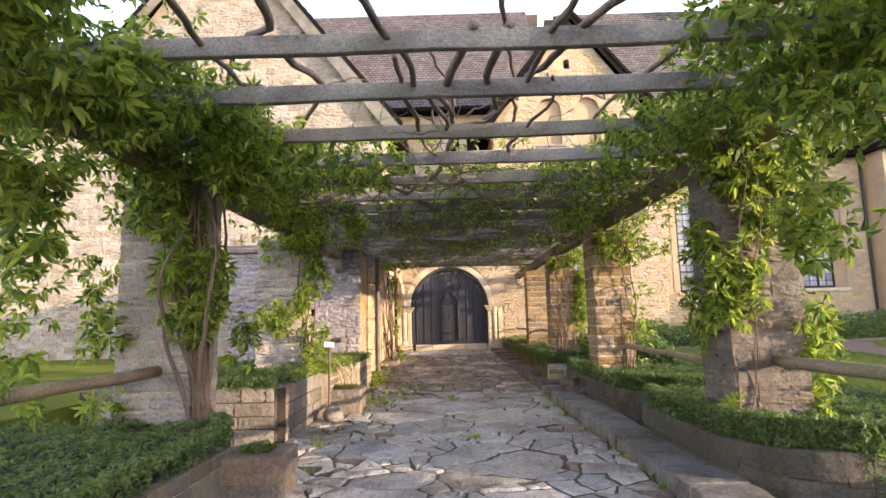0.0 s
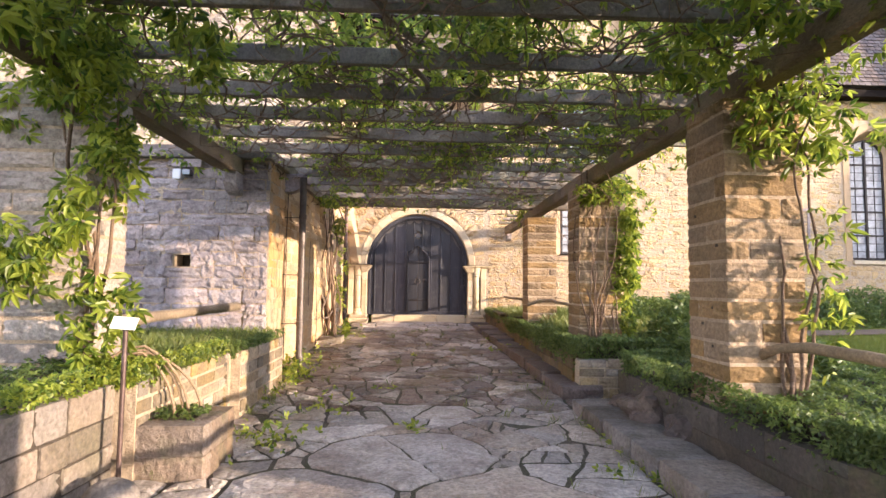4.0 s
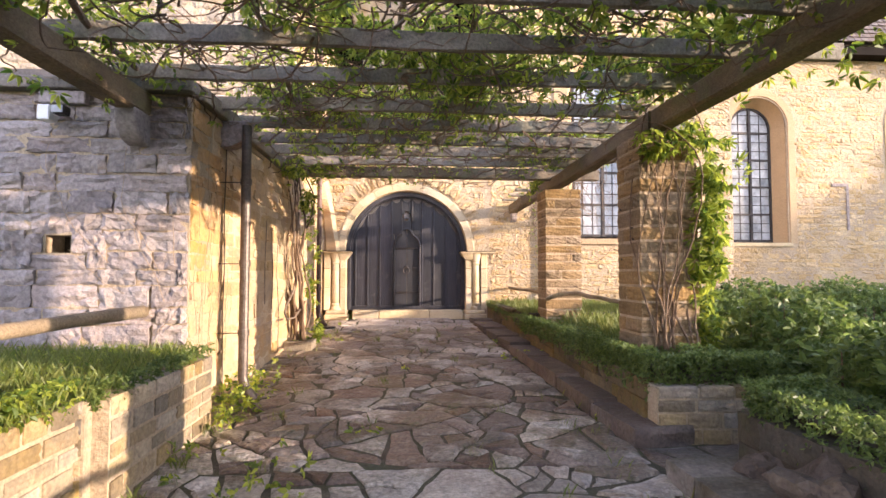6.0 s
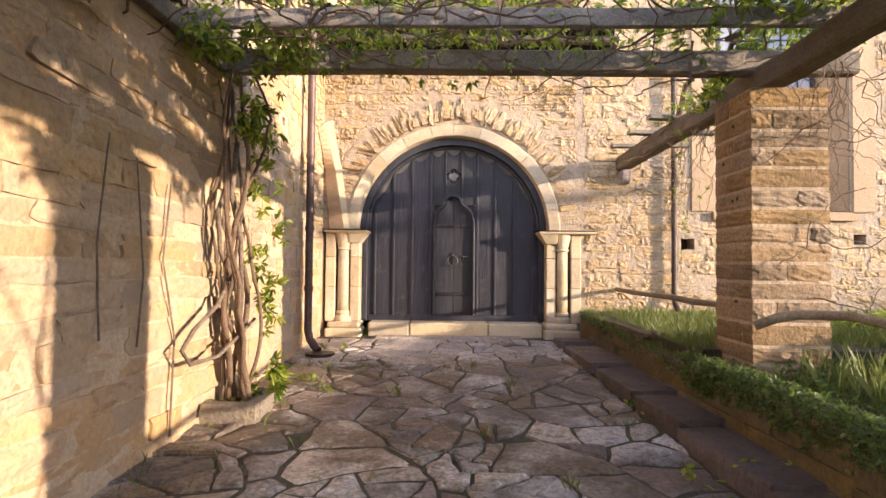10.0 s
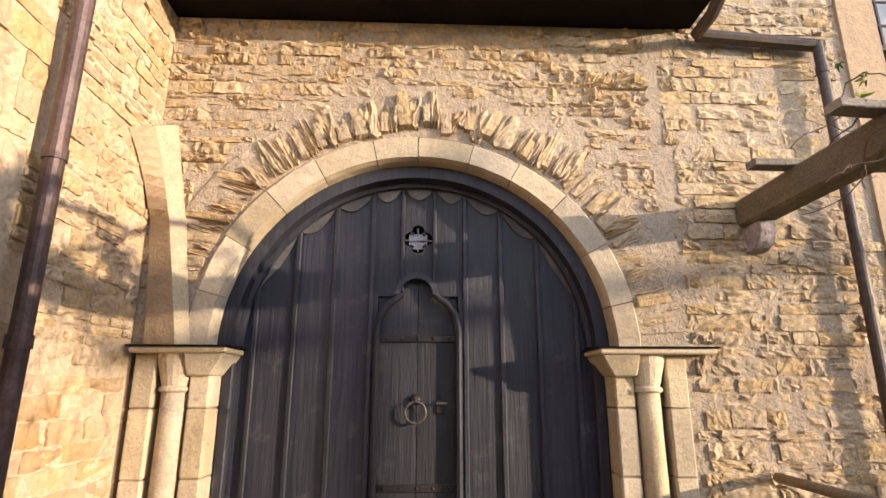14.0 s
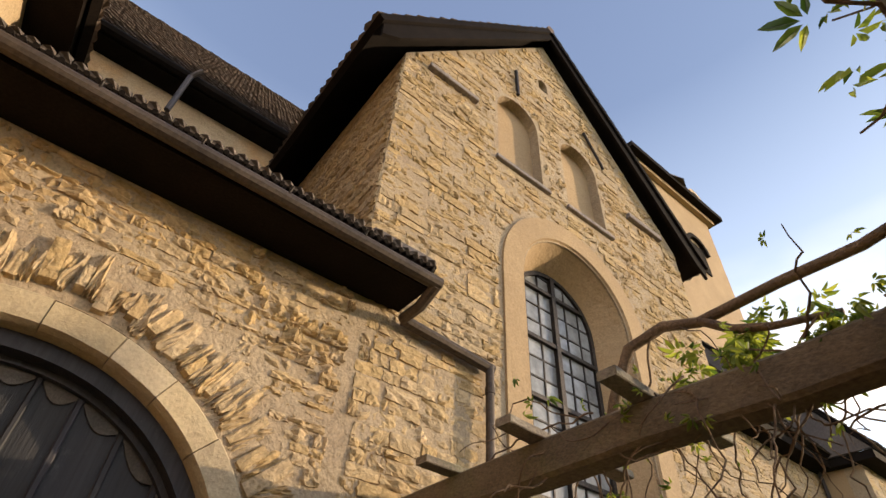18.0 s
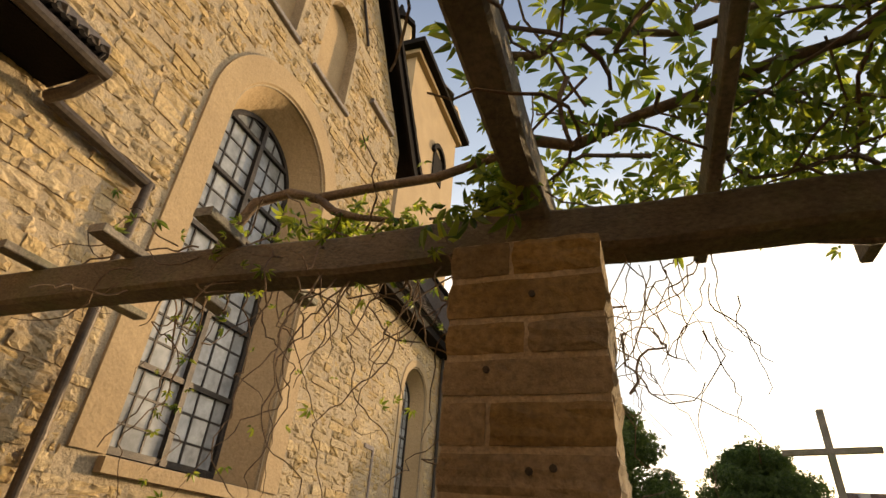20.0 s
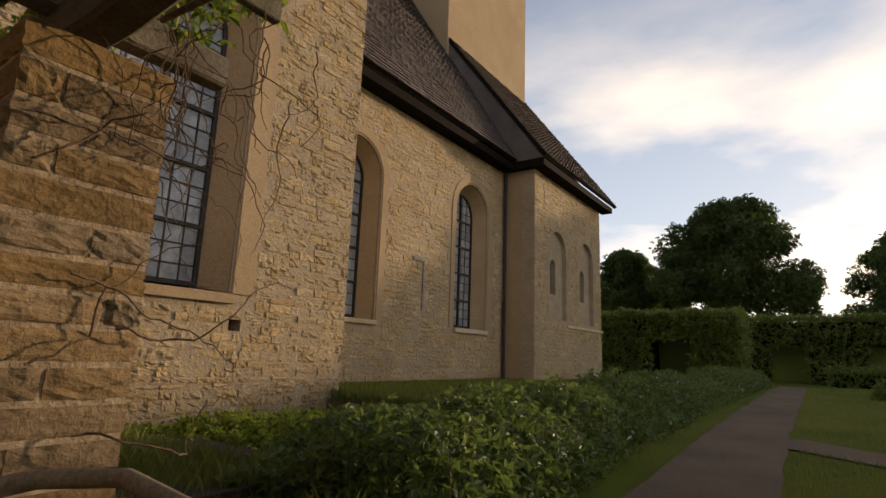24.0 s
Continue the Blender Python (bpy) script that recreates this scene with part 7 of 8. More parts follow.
tagged(scatter("edge_leaves", edge[::3], SPRIG, 0.03, 0.06, "leaf_dark", lawn, up=0.3, hang=0.8), kind="stuff")
pts = [(GR_R.uniform(2.25, 4.8), GR_R.uniform(14.8, 18.0), 0.58 + GR_R.uniform(0, 0.1)) for _ in range(1500)]
tagged(scatter("low_leaves", pts, SPRIG, 0.03, 0.065, "leaf_dark", lawn, up=0.8), kind="stuff")
weeds = thing("joint_weeds", "small weeds and grass tufts in the paving joints", "weeds")
wp, wl = [], []
for _ in range(150):
    y = GR_R.uniform(4, 21.5)
    x = GR_R.choice((GR_R.uniform(-1.9, 1.7), GR_R.uniform(-2.25, -1.7), GR_R.uniform(1.5, 1.95)))
    for _ in range(GR_R.randint(3, 12)):
        wp.append((x + GR_R.gauss(0, 0.04), y + GR_R.gauss(0, 0.04), walk_z(y) - 0.02))
    if GR_R.random() < 0.15:
        for _ in range(GR_R.randint(3, 9)):
            wl.append((x + GR_R.gauss(0, 0.06), y + GR_R.gauss(0, 0.06), walk_z(y) + GR_R.uniform(0, 0.05)))
for _ in range(26):
    cx, cy = GR_R.choice((GR_R.uniform(-1.8, 1.5), GR_R.uniform(-2.1, -1.5))), GR_R.uniform(5, 21.3)
    for _ in range(GR_R.randint(14, 34)):
        wp.append((cx + GR_R.gauss(0, 0.035), cy + GR_R.gauss(0, 0.035), walk_z(cy)))
for cx, cy, n in ((-2.0, 14.3, 130), (-2.05, 15.2, 60), (-1.45, 10.6, 50), (-1.1, 11.9, 30), (-2.1, 18.2, 60), (-1.9, 13.6, 60), (1.75, 16.6, 14), (-2.05, 12.6, 40)):
    for _ in range(n):
        wl.append((cx + GR_R.gauss(0, 0.16), cy + GR_R.gauss(0, 0.22), walk_z(cy) + abs(GR_R.gauss(0, 0.12))))
for _ in range(900):
    y = GR_R.uniform(2.0, 11.5)
    if noise.noise(Vector((y * 1.3, 4.0, 0))) < -0.1:
        continue
    wp.append((float(np.interp(y, [1, 6, 11.8], [1.97, 1.95, 1.92])) + GR_R.gauss(0, 0.035), y, walk_z(y) - 0.03))
    if GR_R.random() < 0.45:
        wl.append((1.94 + GR_R.gauss(0, 0.035), y, walk_z(y) + GR_R.uniform(-0.01, 0.03)))
tagged(blades("grass_tufts", wp, 0.04, 0.14, "grass", weeds), kind="stuff")
tagged(scatter("weed_leaves", wl, SPRIG, 0.04, 0.10, "leaf", weeds, up=0.5), kind="stuff")

# ---- garden east of the pergola ----


def path_strip(pts, half, lift, seed):
    """A gravel path along x, y points with uneven edges."""
    bm = bmesh.new()
    rows = []
    for (xa, ya), (xb, yb) in zip(pts, pts[1:]):
        n = max(2, int(math.dist((xa, ya), (xb, yb)) / 0.4))
        d = Vector((yb - ya, xa - xb)).normalized()
        for k in range(n):
            x, y = xa + (xb - xa) * k / n, ya + (yb - ya) * k / n
            rows.append([bm.verts.new((x + d.x * o, y + d.y * o, garden_z(x, y) + lift)) for o in (half * sg + 0.07 * noise.noise(Vector((x * 1.7, y * 1.7, sg + seed))) for sg in (-1, 1))])
    for a, c in zip(rows, rows[1:]):
        bm.faces.new((a[0], c[0], c[1], a[1]))
    return tagged(part("path", bm, "gravel"), "pale gravel garden path along the flower border", "path", kind="structure")


path_strip([(3.6, 15.2), (4.6, 15.65), (6.2, 15.9), (12, 16.1), (22, 16.2), (31.5, 16.3)], 0.54, 0.018, 1)
path_strip([(11.3, 15.7), (10.4, 14.5), (9.4, 12.5), (8.8, 9), (8.5, 3)], 0.5, 0.012, 2)


def on_path(x, y):
    return 3.6 < x < 31 and abs(y - 16.1) < 0.72 or 3 < y < 15.8 and abs(x - float(np.interp(y, [3, 9, 12.5, 14.5, 15.7], [8.5, 8.8, 9.4, 10.4, 11.3]))) < 0.6


def shrub_row(label, pts, w, h, n, size, seed, mat="leaf_dark", category="shrubs", flowers=0, name="flower_border"):
    t = thing(name, label, category)
    r = random.Random(seed)
    res, fl = [], []
    segs = list(zip(pts, pts[1:]))
    lens = [math.dist(a, b) for a, b in segs]
    for k in range(n + flowers):
        (xa, ya), (xb, yb) = r.choices(segs, lens)[0]
        s = r.random()
        x, y = xa + (xb - xa) * s, ya + (yb - ya) * s
        a = r.uniform(0, math.pi)
        rad = r.random() ** 0.35
        hh = h * (0.75 + 0.5 * noise.noise(Vector((x * 0.9, y * 0.9, seed))))
        off = math.cos(a) * rad * w
        p = (x + off * (ya - yb) / max(math.dist((xa, ya), (xb, yb)), 0.1), y + off * (xb - xa) / max(math.dist((xa, ya), (xb, yb)), 0.1), garden_z(x, y) + math.sin(a) * rad * hh + r.uniform(-0.05, 0.05))
        (fl if k >= n else res).append(p)
    tagged(scatter("leaves", res, SPRIG, *size, mat, t, up=0.5), kind="stuff")
    stems = bmesh.new()
    for p in res[::60]:
        bm_tube(stems, [(p[0], p[1], garden_z(p[0], p[1]) - 0.05), p], [0.012, 0.005], 4, False)
    tagged(part("stem_tangle", stems, "bark", t), kind="stuff")
    if fl:
        M.setdefault("petal", leaf_material("white_petal", (0.6, 0.58, 0.5), (0.75, 0.72, 0.66)))
        tagged(scatter("blossoms", fl, CREEPER, 0.04, 0.07, "petal", t, up=0.8), kind="stuff")
    return t


shrub_row("leafy peony border with scattered pale blossoms", [(4.4, 17.35), (7.6, 17.75), (11, 17.85), (18, 17.9), (29, 17.8)], 0.85, 0.95, 26000, (0.055, 0.11), 21, flowers=260)
shrub_row("bushy green shrubs by the pillars", [(3.9, 11.0), (4.4, 14.2)], 0.7, 0.85, 3000, (0.07, 0.13), 22)
terrace = thing("grass_terrace", "raised grass terrace with a rough stone edge at the choir foot", "terrace")
bm = bmesh.new()
top = [bm.verts.new(v) for v in ((8.72, 18.75, 0.9), (14, 19.3, 0.93), (27, 19.6, 0.96), (27, 24.4, 0.97), (19, 24.4, 0.97), (8.85, 24.4, 0.94), (8.8, 22.1, 0.93))]
foot = [bm.verts.new((v.co.x, v.co.y - (0.35 if v.co.y < 20 else 0), 0.4)) for v in top]
bm.faces.new(top)
for k in range(len(top)):
    bm.faces.new((top[k], top[(k + 1) % len(top)], foot[(k + 1) % len(top)], foot[k]))
bmesh.ops.recalc_face_normals(bm, faces=bm.faces[:])
part("bank", bm, "grass_ground", terrace)
TG = random.Random(31)
y = 18.62
while y < 22.05:
    ln = TG.uniform(0.3, 0.6)
    for z, h in ((0.45, 0.24), (0.69, 0.17)):
        ob = new("edge_stone", rough_mesh("block", TG.randrange(8), "moss_stone"))
        ob.parent = terrace
        ob.matrix_basis = Matrix.Translation((8.66 + TG.uniform(-0.02, 0.02), y + ln / 2, z + h / 2)) @ Matrix.Diagonal((0.2, ln - 0.015, h - 0.012, 1))
    y += ln
pts = []
while len(pts) < 20000:
    x, y = 8.6 + 11 * TG.random() ** 1.8, TG.uniform(18.7, 24.0)
    if x < 8.8 or y > 22.1 or TG.random() < 0.9:
        pts.append((x, y, 0.9))
tagged(blades("grass", pts, 0.05, 0.15, "grass", terrace), kind="stuff")
over = [(8.6 + TG.uniform(-0.08, 0.1), TG.uniform(18.6, 22.0), 0.86 - 0.14 * TG.random() ** 2) for _ in range(2600)]
tagged(blades("overhanging_grass", over, 0.08, 0.18, "grass", terrace), kind="stuff")
shrub_row("low shrubs along the gable foot", [(3.9, 21.0), (8.4, 20.6)], 0.8, 0.45, 3600, (0.06, 0.1), 25, mat="leaf", category="shrubs", name="wall_shrubs")
shrub_row("low dark shrubs between the border and the gable", [(4.4, 17.9), (6.4, 18.9), (8.6, 19.2)], 0.9, 0.6, 4200, (0.07, 0.12), 26, name="border_shrubs")
lg = thing("lawn_grass", "short mown lawn grass beside the path", "grass")
pts = []
while len(pts) < 22000:
    x = 4 + 34 * GR_R.random() ** 1.5
    y = GR_R.uniform(4, 22)
    if on_path(x, y):
        continue
    pts.append((x, y, garden_z(x, y)))
for _ in range(16000):
    x, y = GR_R.uniform(4.6, 13), GR_R.uniform(11, 21.5)
    if not on_path(x, y):
        pts.append((x, y, garden_z(x, y)))
tagged(blades("grass", pts, 0.04, 0.11, "grass", lg), kind="stuff")


def foliage_box(name, label, x0, x1, y0, y1, z0, z1, n, seed, holes=(), size=(0.12, 0.2)):
    """A clipped green wall with arched gaps: leaves over all its faces, with uneven outline."""
    t = thing(name, label, "hedge", group="garden hedges")
    r = random.Random(seed)
    pts = []
    while len(pts) < n:
        f = r.choices((0, 1, 2, 3), ((y1 - y0), (y1 - y0) * 0.5, (x1 - x0), 0.6 * (y1 - y0)))[0]
        x, y, z = r.uniform(x0, x1), r.uniform(y0, y1), r.uniform(z0, z1)
        if f == 0:
            x = x0
        elif f == 1:
            x = x1
        elif f == 2:
            y = r.choice((y0, y1))
        else:
            z = z1
        if f in (0, 1) and any(a < y < b and z < c for a, b, c in holes):
            continue
        w = 0.22 * noise.noise(Vector((x, y, z)) * 0.9)
        pts.append((x + r.gauss(0, 0.1) + w, y + r.gauss(0, 0.1), z + r.gauss(0, 0.08) + w))
    tagged(scatter("leaves", pts, SPRIG, *size, "leaf_hedge", t, up=0.4), kind="stuff")
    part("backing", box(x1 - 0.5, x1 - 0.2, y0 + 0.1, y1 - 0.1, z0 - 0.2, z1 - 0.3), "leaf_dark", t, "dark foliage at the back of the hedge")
    # Near-black cores: the shade deep in the hedge is put into their colour.
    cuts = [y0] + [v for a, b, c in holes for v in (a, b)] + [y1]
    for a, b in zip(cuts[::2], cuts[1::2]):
        part("core", box(x0 + 0.25, x1 - 0.25, a + 0.2, b - 0.2, z0 - 0.2, z1 - 0.3), "eave", t, "near-black core painted as the shade inside the hedge")
    part("core", box(x0 + 0.25, x1 - 0.25, y0 + 0.2, y1 - 0.2, max([c for _, _, c in holes], default=z1 - 0.8), z1 - 0.25), "eave", t, "near-black core painted as the shade inside the hedge")
    return t


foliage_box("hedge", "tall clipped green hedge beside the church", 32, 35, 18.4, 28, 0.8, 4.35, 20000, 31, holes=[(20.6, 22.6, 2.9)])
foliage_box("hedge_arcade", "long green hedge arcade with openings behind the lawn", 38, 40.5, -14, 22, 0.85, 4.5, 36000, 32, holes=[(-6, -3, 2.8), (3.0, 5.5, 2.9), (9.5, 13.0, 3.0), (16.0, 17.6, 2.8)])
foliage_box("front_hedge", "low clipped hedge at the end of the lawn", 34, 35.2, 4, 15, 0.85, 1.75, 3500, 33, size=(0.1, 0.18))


def tree(label, x, y, h, spread, seed, n=9000, bole=0.3, leaf=(0.2, 0.42)):
    """A broad tree: tapered trunk, limbs, and many leaf clumps with gaps between."""
    t = thing("tree", label, "tree", group="garden trees")
    r = random.Random(seed)
    z0 = garden_z(x, y)
    trunk_top = z0 + h * 0.5
    part("trunk", tube([(x, y, z0 - 0.2), (x + 0.1, y, z0 + h * 0.2), (x, y + 0.1, trunk_top)], [bole * 1.3, bole, bole * 0.5], 10), "bark", t, smooth=True)
    clumps = []
    for k in range(150):
        a, e = r.uniform(0, 2 * math.pi), r.uniform(-0.35, 1.45)
        rr = spread * r.uniform(0.15, 0.95) ** 0.6
        c = Vector((x + rr * math.cos(a) * math.cos(e), y + rr * math.sin(a) * math.cos(e), z0 + h * 0.52 + (h * 0.44) * math.sin(e) * r.uniform(0.8, 1.05)))
        clumps.append((c, spread * r.uniform(0.16, 0.3)))
        if k % 9 == 0:
            p0 = Vector((x, y, z0 + h * r.uniform(0.25, 0.48)))
            mid = (p0 + c) / 2 + Vector((0, 0, 0.3))
            part("limb", tube([p0, mid, c], [bole * 0.45, bole * 0.28, 0.05], 6), "bark", t)
    pts = []
    for _ in range(n):
        c, rad = r.choice(clumps)
        d = Vector((r.gauss(0, 1), r.gauss(0, 1), r.gauss(0, 1))).normalized() * rad * r.uniform(0.5, 1.05)
        d.z *= 0.8
        pts.append(c + d)
    tagged(scatter("crown", [p[:] for p in pts], CREEPER, *leaf, "leaf_tree", t, up=0.5, hang=0.4), kind="stuff")
    return t


tree("broad dark chestnut tree behind the hedge", 47, 20.4, 13.2, 5.2, 41, 30000)
tree("round dark tree behind the hedge arcade", 58, 8.2, 12.3, 5.2, 42, 24000)
tree("dark tree beside the church end", 50, 28.9, 10.8, 3.2, 43, 14000)
tree("smaller dark tree among the garden trees", 54, 26.5, 7.5, 2.4, 44, 5000)
# Two unseen trees added to keep the low sun off the walk's start.
tree("unseen tree added to shade the start of the walk", 36, -17.5, 11.5, 5.5, 46, 17000)
tree("unseen tree added to shade the start of the walk", 33, -27, 11.0, 5.0, 47, 15000)
crossx, crossy = 22.6, 11.6
cross = thing("wooden_cross", "tall dark wooden cross standing in a planted circle", "cross")
part("post", box(crossx - 0.1, crossx + 0.1, crossy - 0.1, crossy + 0.1, 0.7, 7.45, 0.01), "wood", cross)
bm = box(-0.09, 0.09, -1.42, 1.42, 5.95, 6.15, 0.01)
bmesh.ops.transform(bm, matrix=Matrix.Translation((crossx - 0.02, crossy, 0)) @ Matrix.Rotation(-0.28, 4, "Z"), verts=bm.verts)
part("crossbar", bm, "wood", cross)
for k, (dx, dy, w, h, n) in enumerate(((1.2, 0.3, 1.35, 3.1, 3600), (-0.4, -1.5, 0.7, 0.9, 900), (0.4, 1.5, 0.7, 0.8, 900))):
    shrub_row("large rounded green shrub at the foot of the cross", [(crossx + dx - 0.4, crossy + dy), (crossx + dx + 0.4, crossy + dy + 0.2)], w, h, n, (0.1, 0.18), 60 + k, mat="leaf_hedge", name="round_shrub")
street_lamp = thing("street_lamp", "garden lamp with a round white globe, lit", "lamp")
part("post", tube([(27.0, 9.7, 0.7), (27.0, 9.7, 3.75)], [0.06, 0.04], 10), "iron", street_lamp)
bm = bmesh.new()
bmesh.ops.create_uvsphere(bm, u_segments=20, v_segments=12, radius=0.17, matrix=Matrix.Translation((27.0, 9.7, 3.9)))
glow = bpy.data.materials.new("lit_globe")
glow.use_nodes = True
glow.node_tree.nodes["Principled BSDF"].inputs["Base Color"].default_value = (0.9, 0.88, 0.8, 1)
glow.node_tree.nodes["Principled BSDF"].inputs["Emission Color"].default_value = (1.0, 0.93, 0.78, 1)
glow.node_tree.nodes["Principled BSDF"].inputs["Emission Strength"].default_value = 2.0
M["globe"] = glow
part("globe", bm, "globe", street_lamp, "white glowing glass globe", True)
barn = thing("barn", "long low house with a dark red tiled roof beyond the hedge", "house")
part("wall", box(60, 70, -22, 0.0, 0.5, 5.6), "plaster", barn)
tiled_slope("roof_slope", (59.5, -22.4, 5.4), (59.5, 0.2, 5.4), (65, 0.2, 10.4), (65, -22.4, 10.4), barn, wide=0.4, high=0.4, seed=9, mat="red_tile")
tiled_slope("roof_slope", (70.5, -22.4, 5.4), (70.5, 0.2, 5.4), (65, 0.2, 10.4), (65, -22.4, 10.4), barn, wide=0.4, high=0.4, seed=10, mat="red_tile")
part("gable", slab([(60, 5.6), (70, 5.6), (65, 10.2)], [], 0.3, "y", -0.3), "plaster", barn)
part("chimney", box(64, 64.8, -2, -1.2, 8.5, 10.4), "grey_stone", barn)
for k in range(4):
    part("window", box(59.94, 60.02, -18 + k * 4.5, -17 + k * 4.5, 2.2, 3.6), "eave", barn)
for k, y in enumerate((10.2, 11.6)):
    b = thing("white_frame", "small white metal play frame by the hedge", "play frame", group="play frames")
    part("bar", tube([(36.6, y, 0.85), (36.6, y, 2.2), (36.6, y + 0.8, 2.2), (36.6, y + 0.8, 0.85)], 0.04, 8), "sign", b)

# ---- stonework, pieces of walls and paving ----
FACE = Matrix.Translation((0, GY, 0))


def in_gate_wall(u, z):
    if (u - GX) ** 2 + (z - GSP) ** 2 < (2.19 + 0.1 * noise.noise(Vector((u * 3, z * 3, 5)))) ** 2 and z > GSP:
        return False
    if GX - 2.2 < u < GX + 2.14 and z < GSP + 0.02:
        return False
    return u > -2.36


def in_gable(u, z):
    if not in_poly(gable_out, u, z):
        return False
    if in_poly(arch_outline(WX, 1.5, WSILL - 0.2, WSPR), u, z):
        return False
    if any(in_poly(arch_outline(c, 0.52, 8.62, 10.3, 12), u, z) for c in (4.35, 5.97)):
        return False
    if in_poly(arch_outline(5.2, 0.17, 12.05, 12.4, 8), u, z):
        return False
    return not (3.66 < u < 3.92 and 1.76 < z < 1.98) and not (6.48 < u < 6.72 and 1.86 < z < 2.07)


st = courses(-2.32, 1.94, 0.2, 5.0, (0.1, 0.34), (0.05, 0.125), in_gate_wall, 1, 0.01)
# parts of the facing have fallen, so some stones sit back and others stand far out
st_near = [q for q in st if noise.noise(Vector((q[0] * 1.3, q[1] * 1.3, 4.0))) < 0.16]
st_proud = [q for q in st if noise.noise(Vector((q[0] * 1.3, q[1] * 1.3, 4.0))) >= 0.16]
lay(st_near, FACE, gate_wall, "rubble", "rubble_mass", lambda u, z: True, 230, 0.16, 0.013, 0.015, 1, dress=(0, 22))
lay(st_proud, FACE, gate_wall, "rubble", "rubble_mass", lambda u, z: True, 140, 0.2, 0.03, 0.024, 21, dress=(16, 22))
st = courses(1.94, 8.82, 0.2, 14.2, (0.16, 0.44), (0.08, 0.15), in_gable, 2)
lay(st, FACE, gable_wall, "rubble", "rubble_mass", lambda u, z: u < 4.2 and z < 5, 260, 0.16, 0.015, 0.015, 2, dress=(0, 22))
SIDE_L = Matrix.Translation((1.94, 0, 0)) @ Matrix.Rotation(-math.pi / 2, 4, "Z")
st = courses(-WY, -GY, 5.0, 9.6, (0.2, 0.5), (0.1, 0.18), None, 3)
lay(st, SIDE_L, gable_side, "rubble", "rubble_mass", None, 0, 0.14, 0.024, 0.008, 3)
NF = Matrix.Translation((0, NY, 0))


def in_nave(u, z):
    return not in_poly(arch_outline(NICHE[0], NICHE[1] + 0.25, NICHE[2] - 0.15, NICHE[3]), u, z) and not in_poly(arch_outline(EWIN[0], EWIN[1] + 0.3, EWIN[2] - 0.15, EWIN[3]), u, z)


lay(courses(8.82, 19.0, 0.4, EAVE_E, (0.22, 0.55), (0.1, 0.19), in_nave, 4), NF, nave_wall, "rubble", "rubble_mass", None, 0, 0.14, 0.013, 0.011, 4)


def in_east(u, z):
    return not any(in_poly(arch_outline(c, 0.85, 3.1, s, 12), u, z) for c, s in ((21.1, 5.75), (24.15, 5.85)))


lay(courses(19.0, 25.9, 0.4, EAVE_E, (0.22, 0.55), (0.1, 0.19), in_east, 5), Matrix.Translation((0, AY, 0)), east_wall, "rubble", "rubble_mass", None, 0, 0.14, 0.013, 0.011, 5)
lay(courses(-30, -14, 0.2, 9.1, (0.35, 0.7), (0.18, 0.26), None, 16), Matrix.Translation((0, 18.5, 0)), west_wing, "grey_stone", "west_mass", None, 0, 0.14, 0.02, 0.007, 16, dress=(16, 22))
# west range front and side, annex
lay(courses(-14, -5.6, 0.2, 8.5, (0.3, 0.65), (0.17, 0.25), None, 6), Matrix.Translation((0, 18.5, 0)), west_front, "grey_stone", "west_mass", None, 0, 0.14, 0.02, 0.007, 6, dress=(16, 22))
lay(courses(-13, LX, 3.5, 15.9, (0.3, 0.65), (0.17, 0.25), lambda u, z: u > -5.6 and in_poly([(-14, 0), (-14, 8.6), (-8.2, 16.4), (LX, 8.6), (LX, 0)], u, z) or z > 8.4 and in_poly([(-14, 8.4), (-8.2, 16.3), (LX, 8.4)], u, z), 7), Matrix.Translation((0, 18.5, 0)), west_front, "grey_stone", "west_mass", None, 0, 0.14, 0.02, 0.007, 7, dress=(16, 22))
lay(courses(-5.6, LX, 0.2, 3.28, (0.3, 0.7), (0.15, 0.24), lambda u, z: not (-3.73 < u < -3.41 and 1.65 < z < 1.87), 8), Matrix.Translation((0, AFY, 0)), annex_front, "grey_stone", "grey_mass", lambda u, z: True, 300, 0.16, 0.034, 0.01, 8, dress=(16, 22))
lay([(-3.57, 1.94, 0.5, 0.15), (-3.59, 1.58, 0.6, 0.15), (-3.87, 1.76, 0.32, 0.18), (-3.27, 1.76, 0.32, 0.18)], Matrix.Translation((0, AFY, 0)), annex_front, "grey_stone", "grey_mass", lambda u, z: True, 9, 0.16, 0.03, 0.004, 18, dress=(16, 22))
WALL_R = Matrix.Translation((LX, 0, 0)) @ Matrix.Rotation(math.pi / 2, 4, "Z")
M["wash_stone"] = material("lime_washed_stone", (0.48, 0.33, 0.165), (0.38, 0.28, 0.19), 1.1, 26, 0.9, 0.5, 0.14, speck=0.14, dirt=(0.52, 0.285, 0.095), dirt_amount=0.7, dirt_scale=0.6, lumps=0.8, spots=((0.24, 0.16, 0.10), 0.45, 8.0, 0.57, 0.69))
M["wash_mass"] = material("lime_washed_stone_mass", (0.48, 0.33, 0.165), (0.38, 0.28, 0.19), 1.1, 26, 0.9, 0.5, 0.14, speck=0.14, island=True, dirt=(0.52, 0.285, 0.095), dirt_amount=0.7, dirt_scale=0.6, lumps=0.8, spots=((0.24, 0.16, 0.10), 0.45, 8.0, 0.57, 0.69))
lay(courses(AFY + 0.02, 18.5, 0.0, 3.27, (0.35, 1.25), (0.11, 0.22), None, 9), WALL_R, annex_side, "wash_stone", "wash_mass", lambda u, z: True, 300, 0.12, 0.013, 0.01, 9, dress=(8, 17))
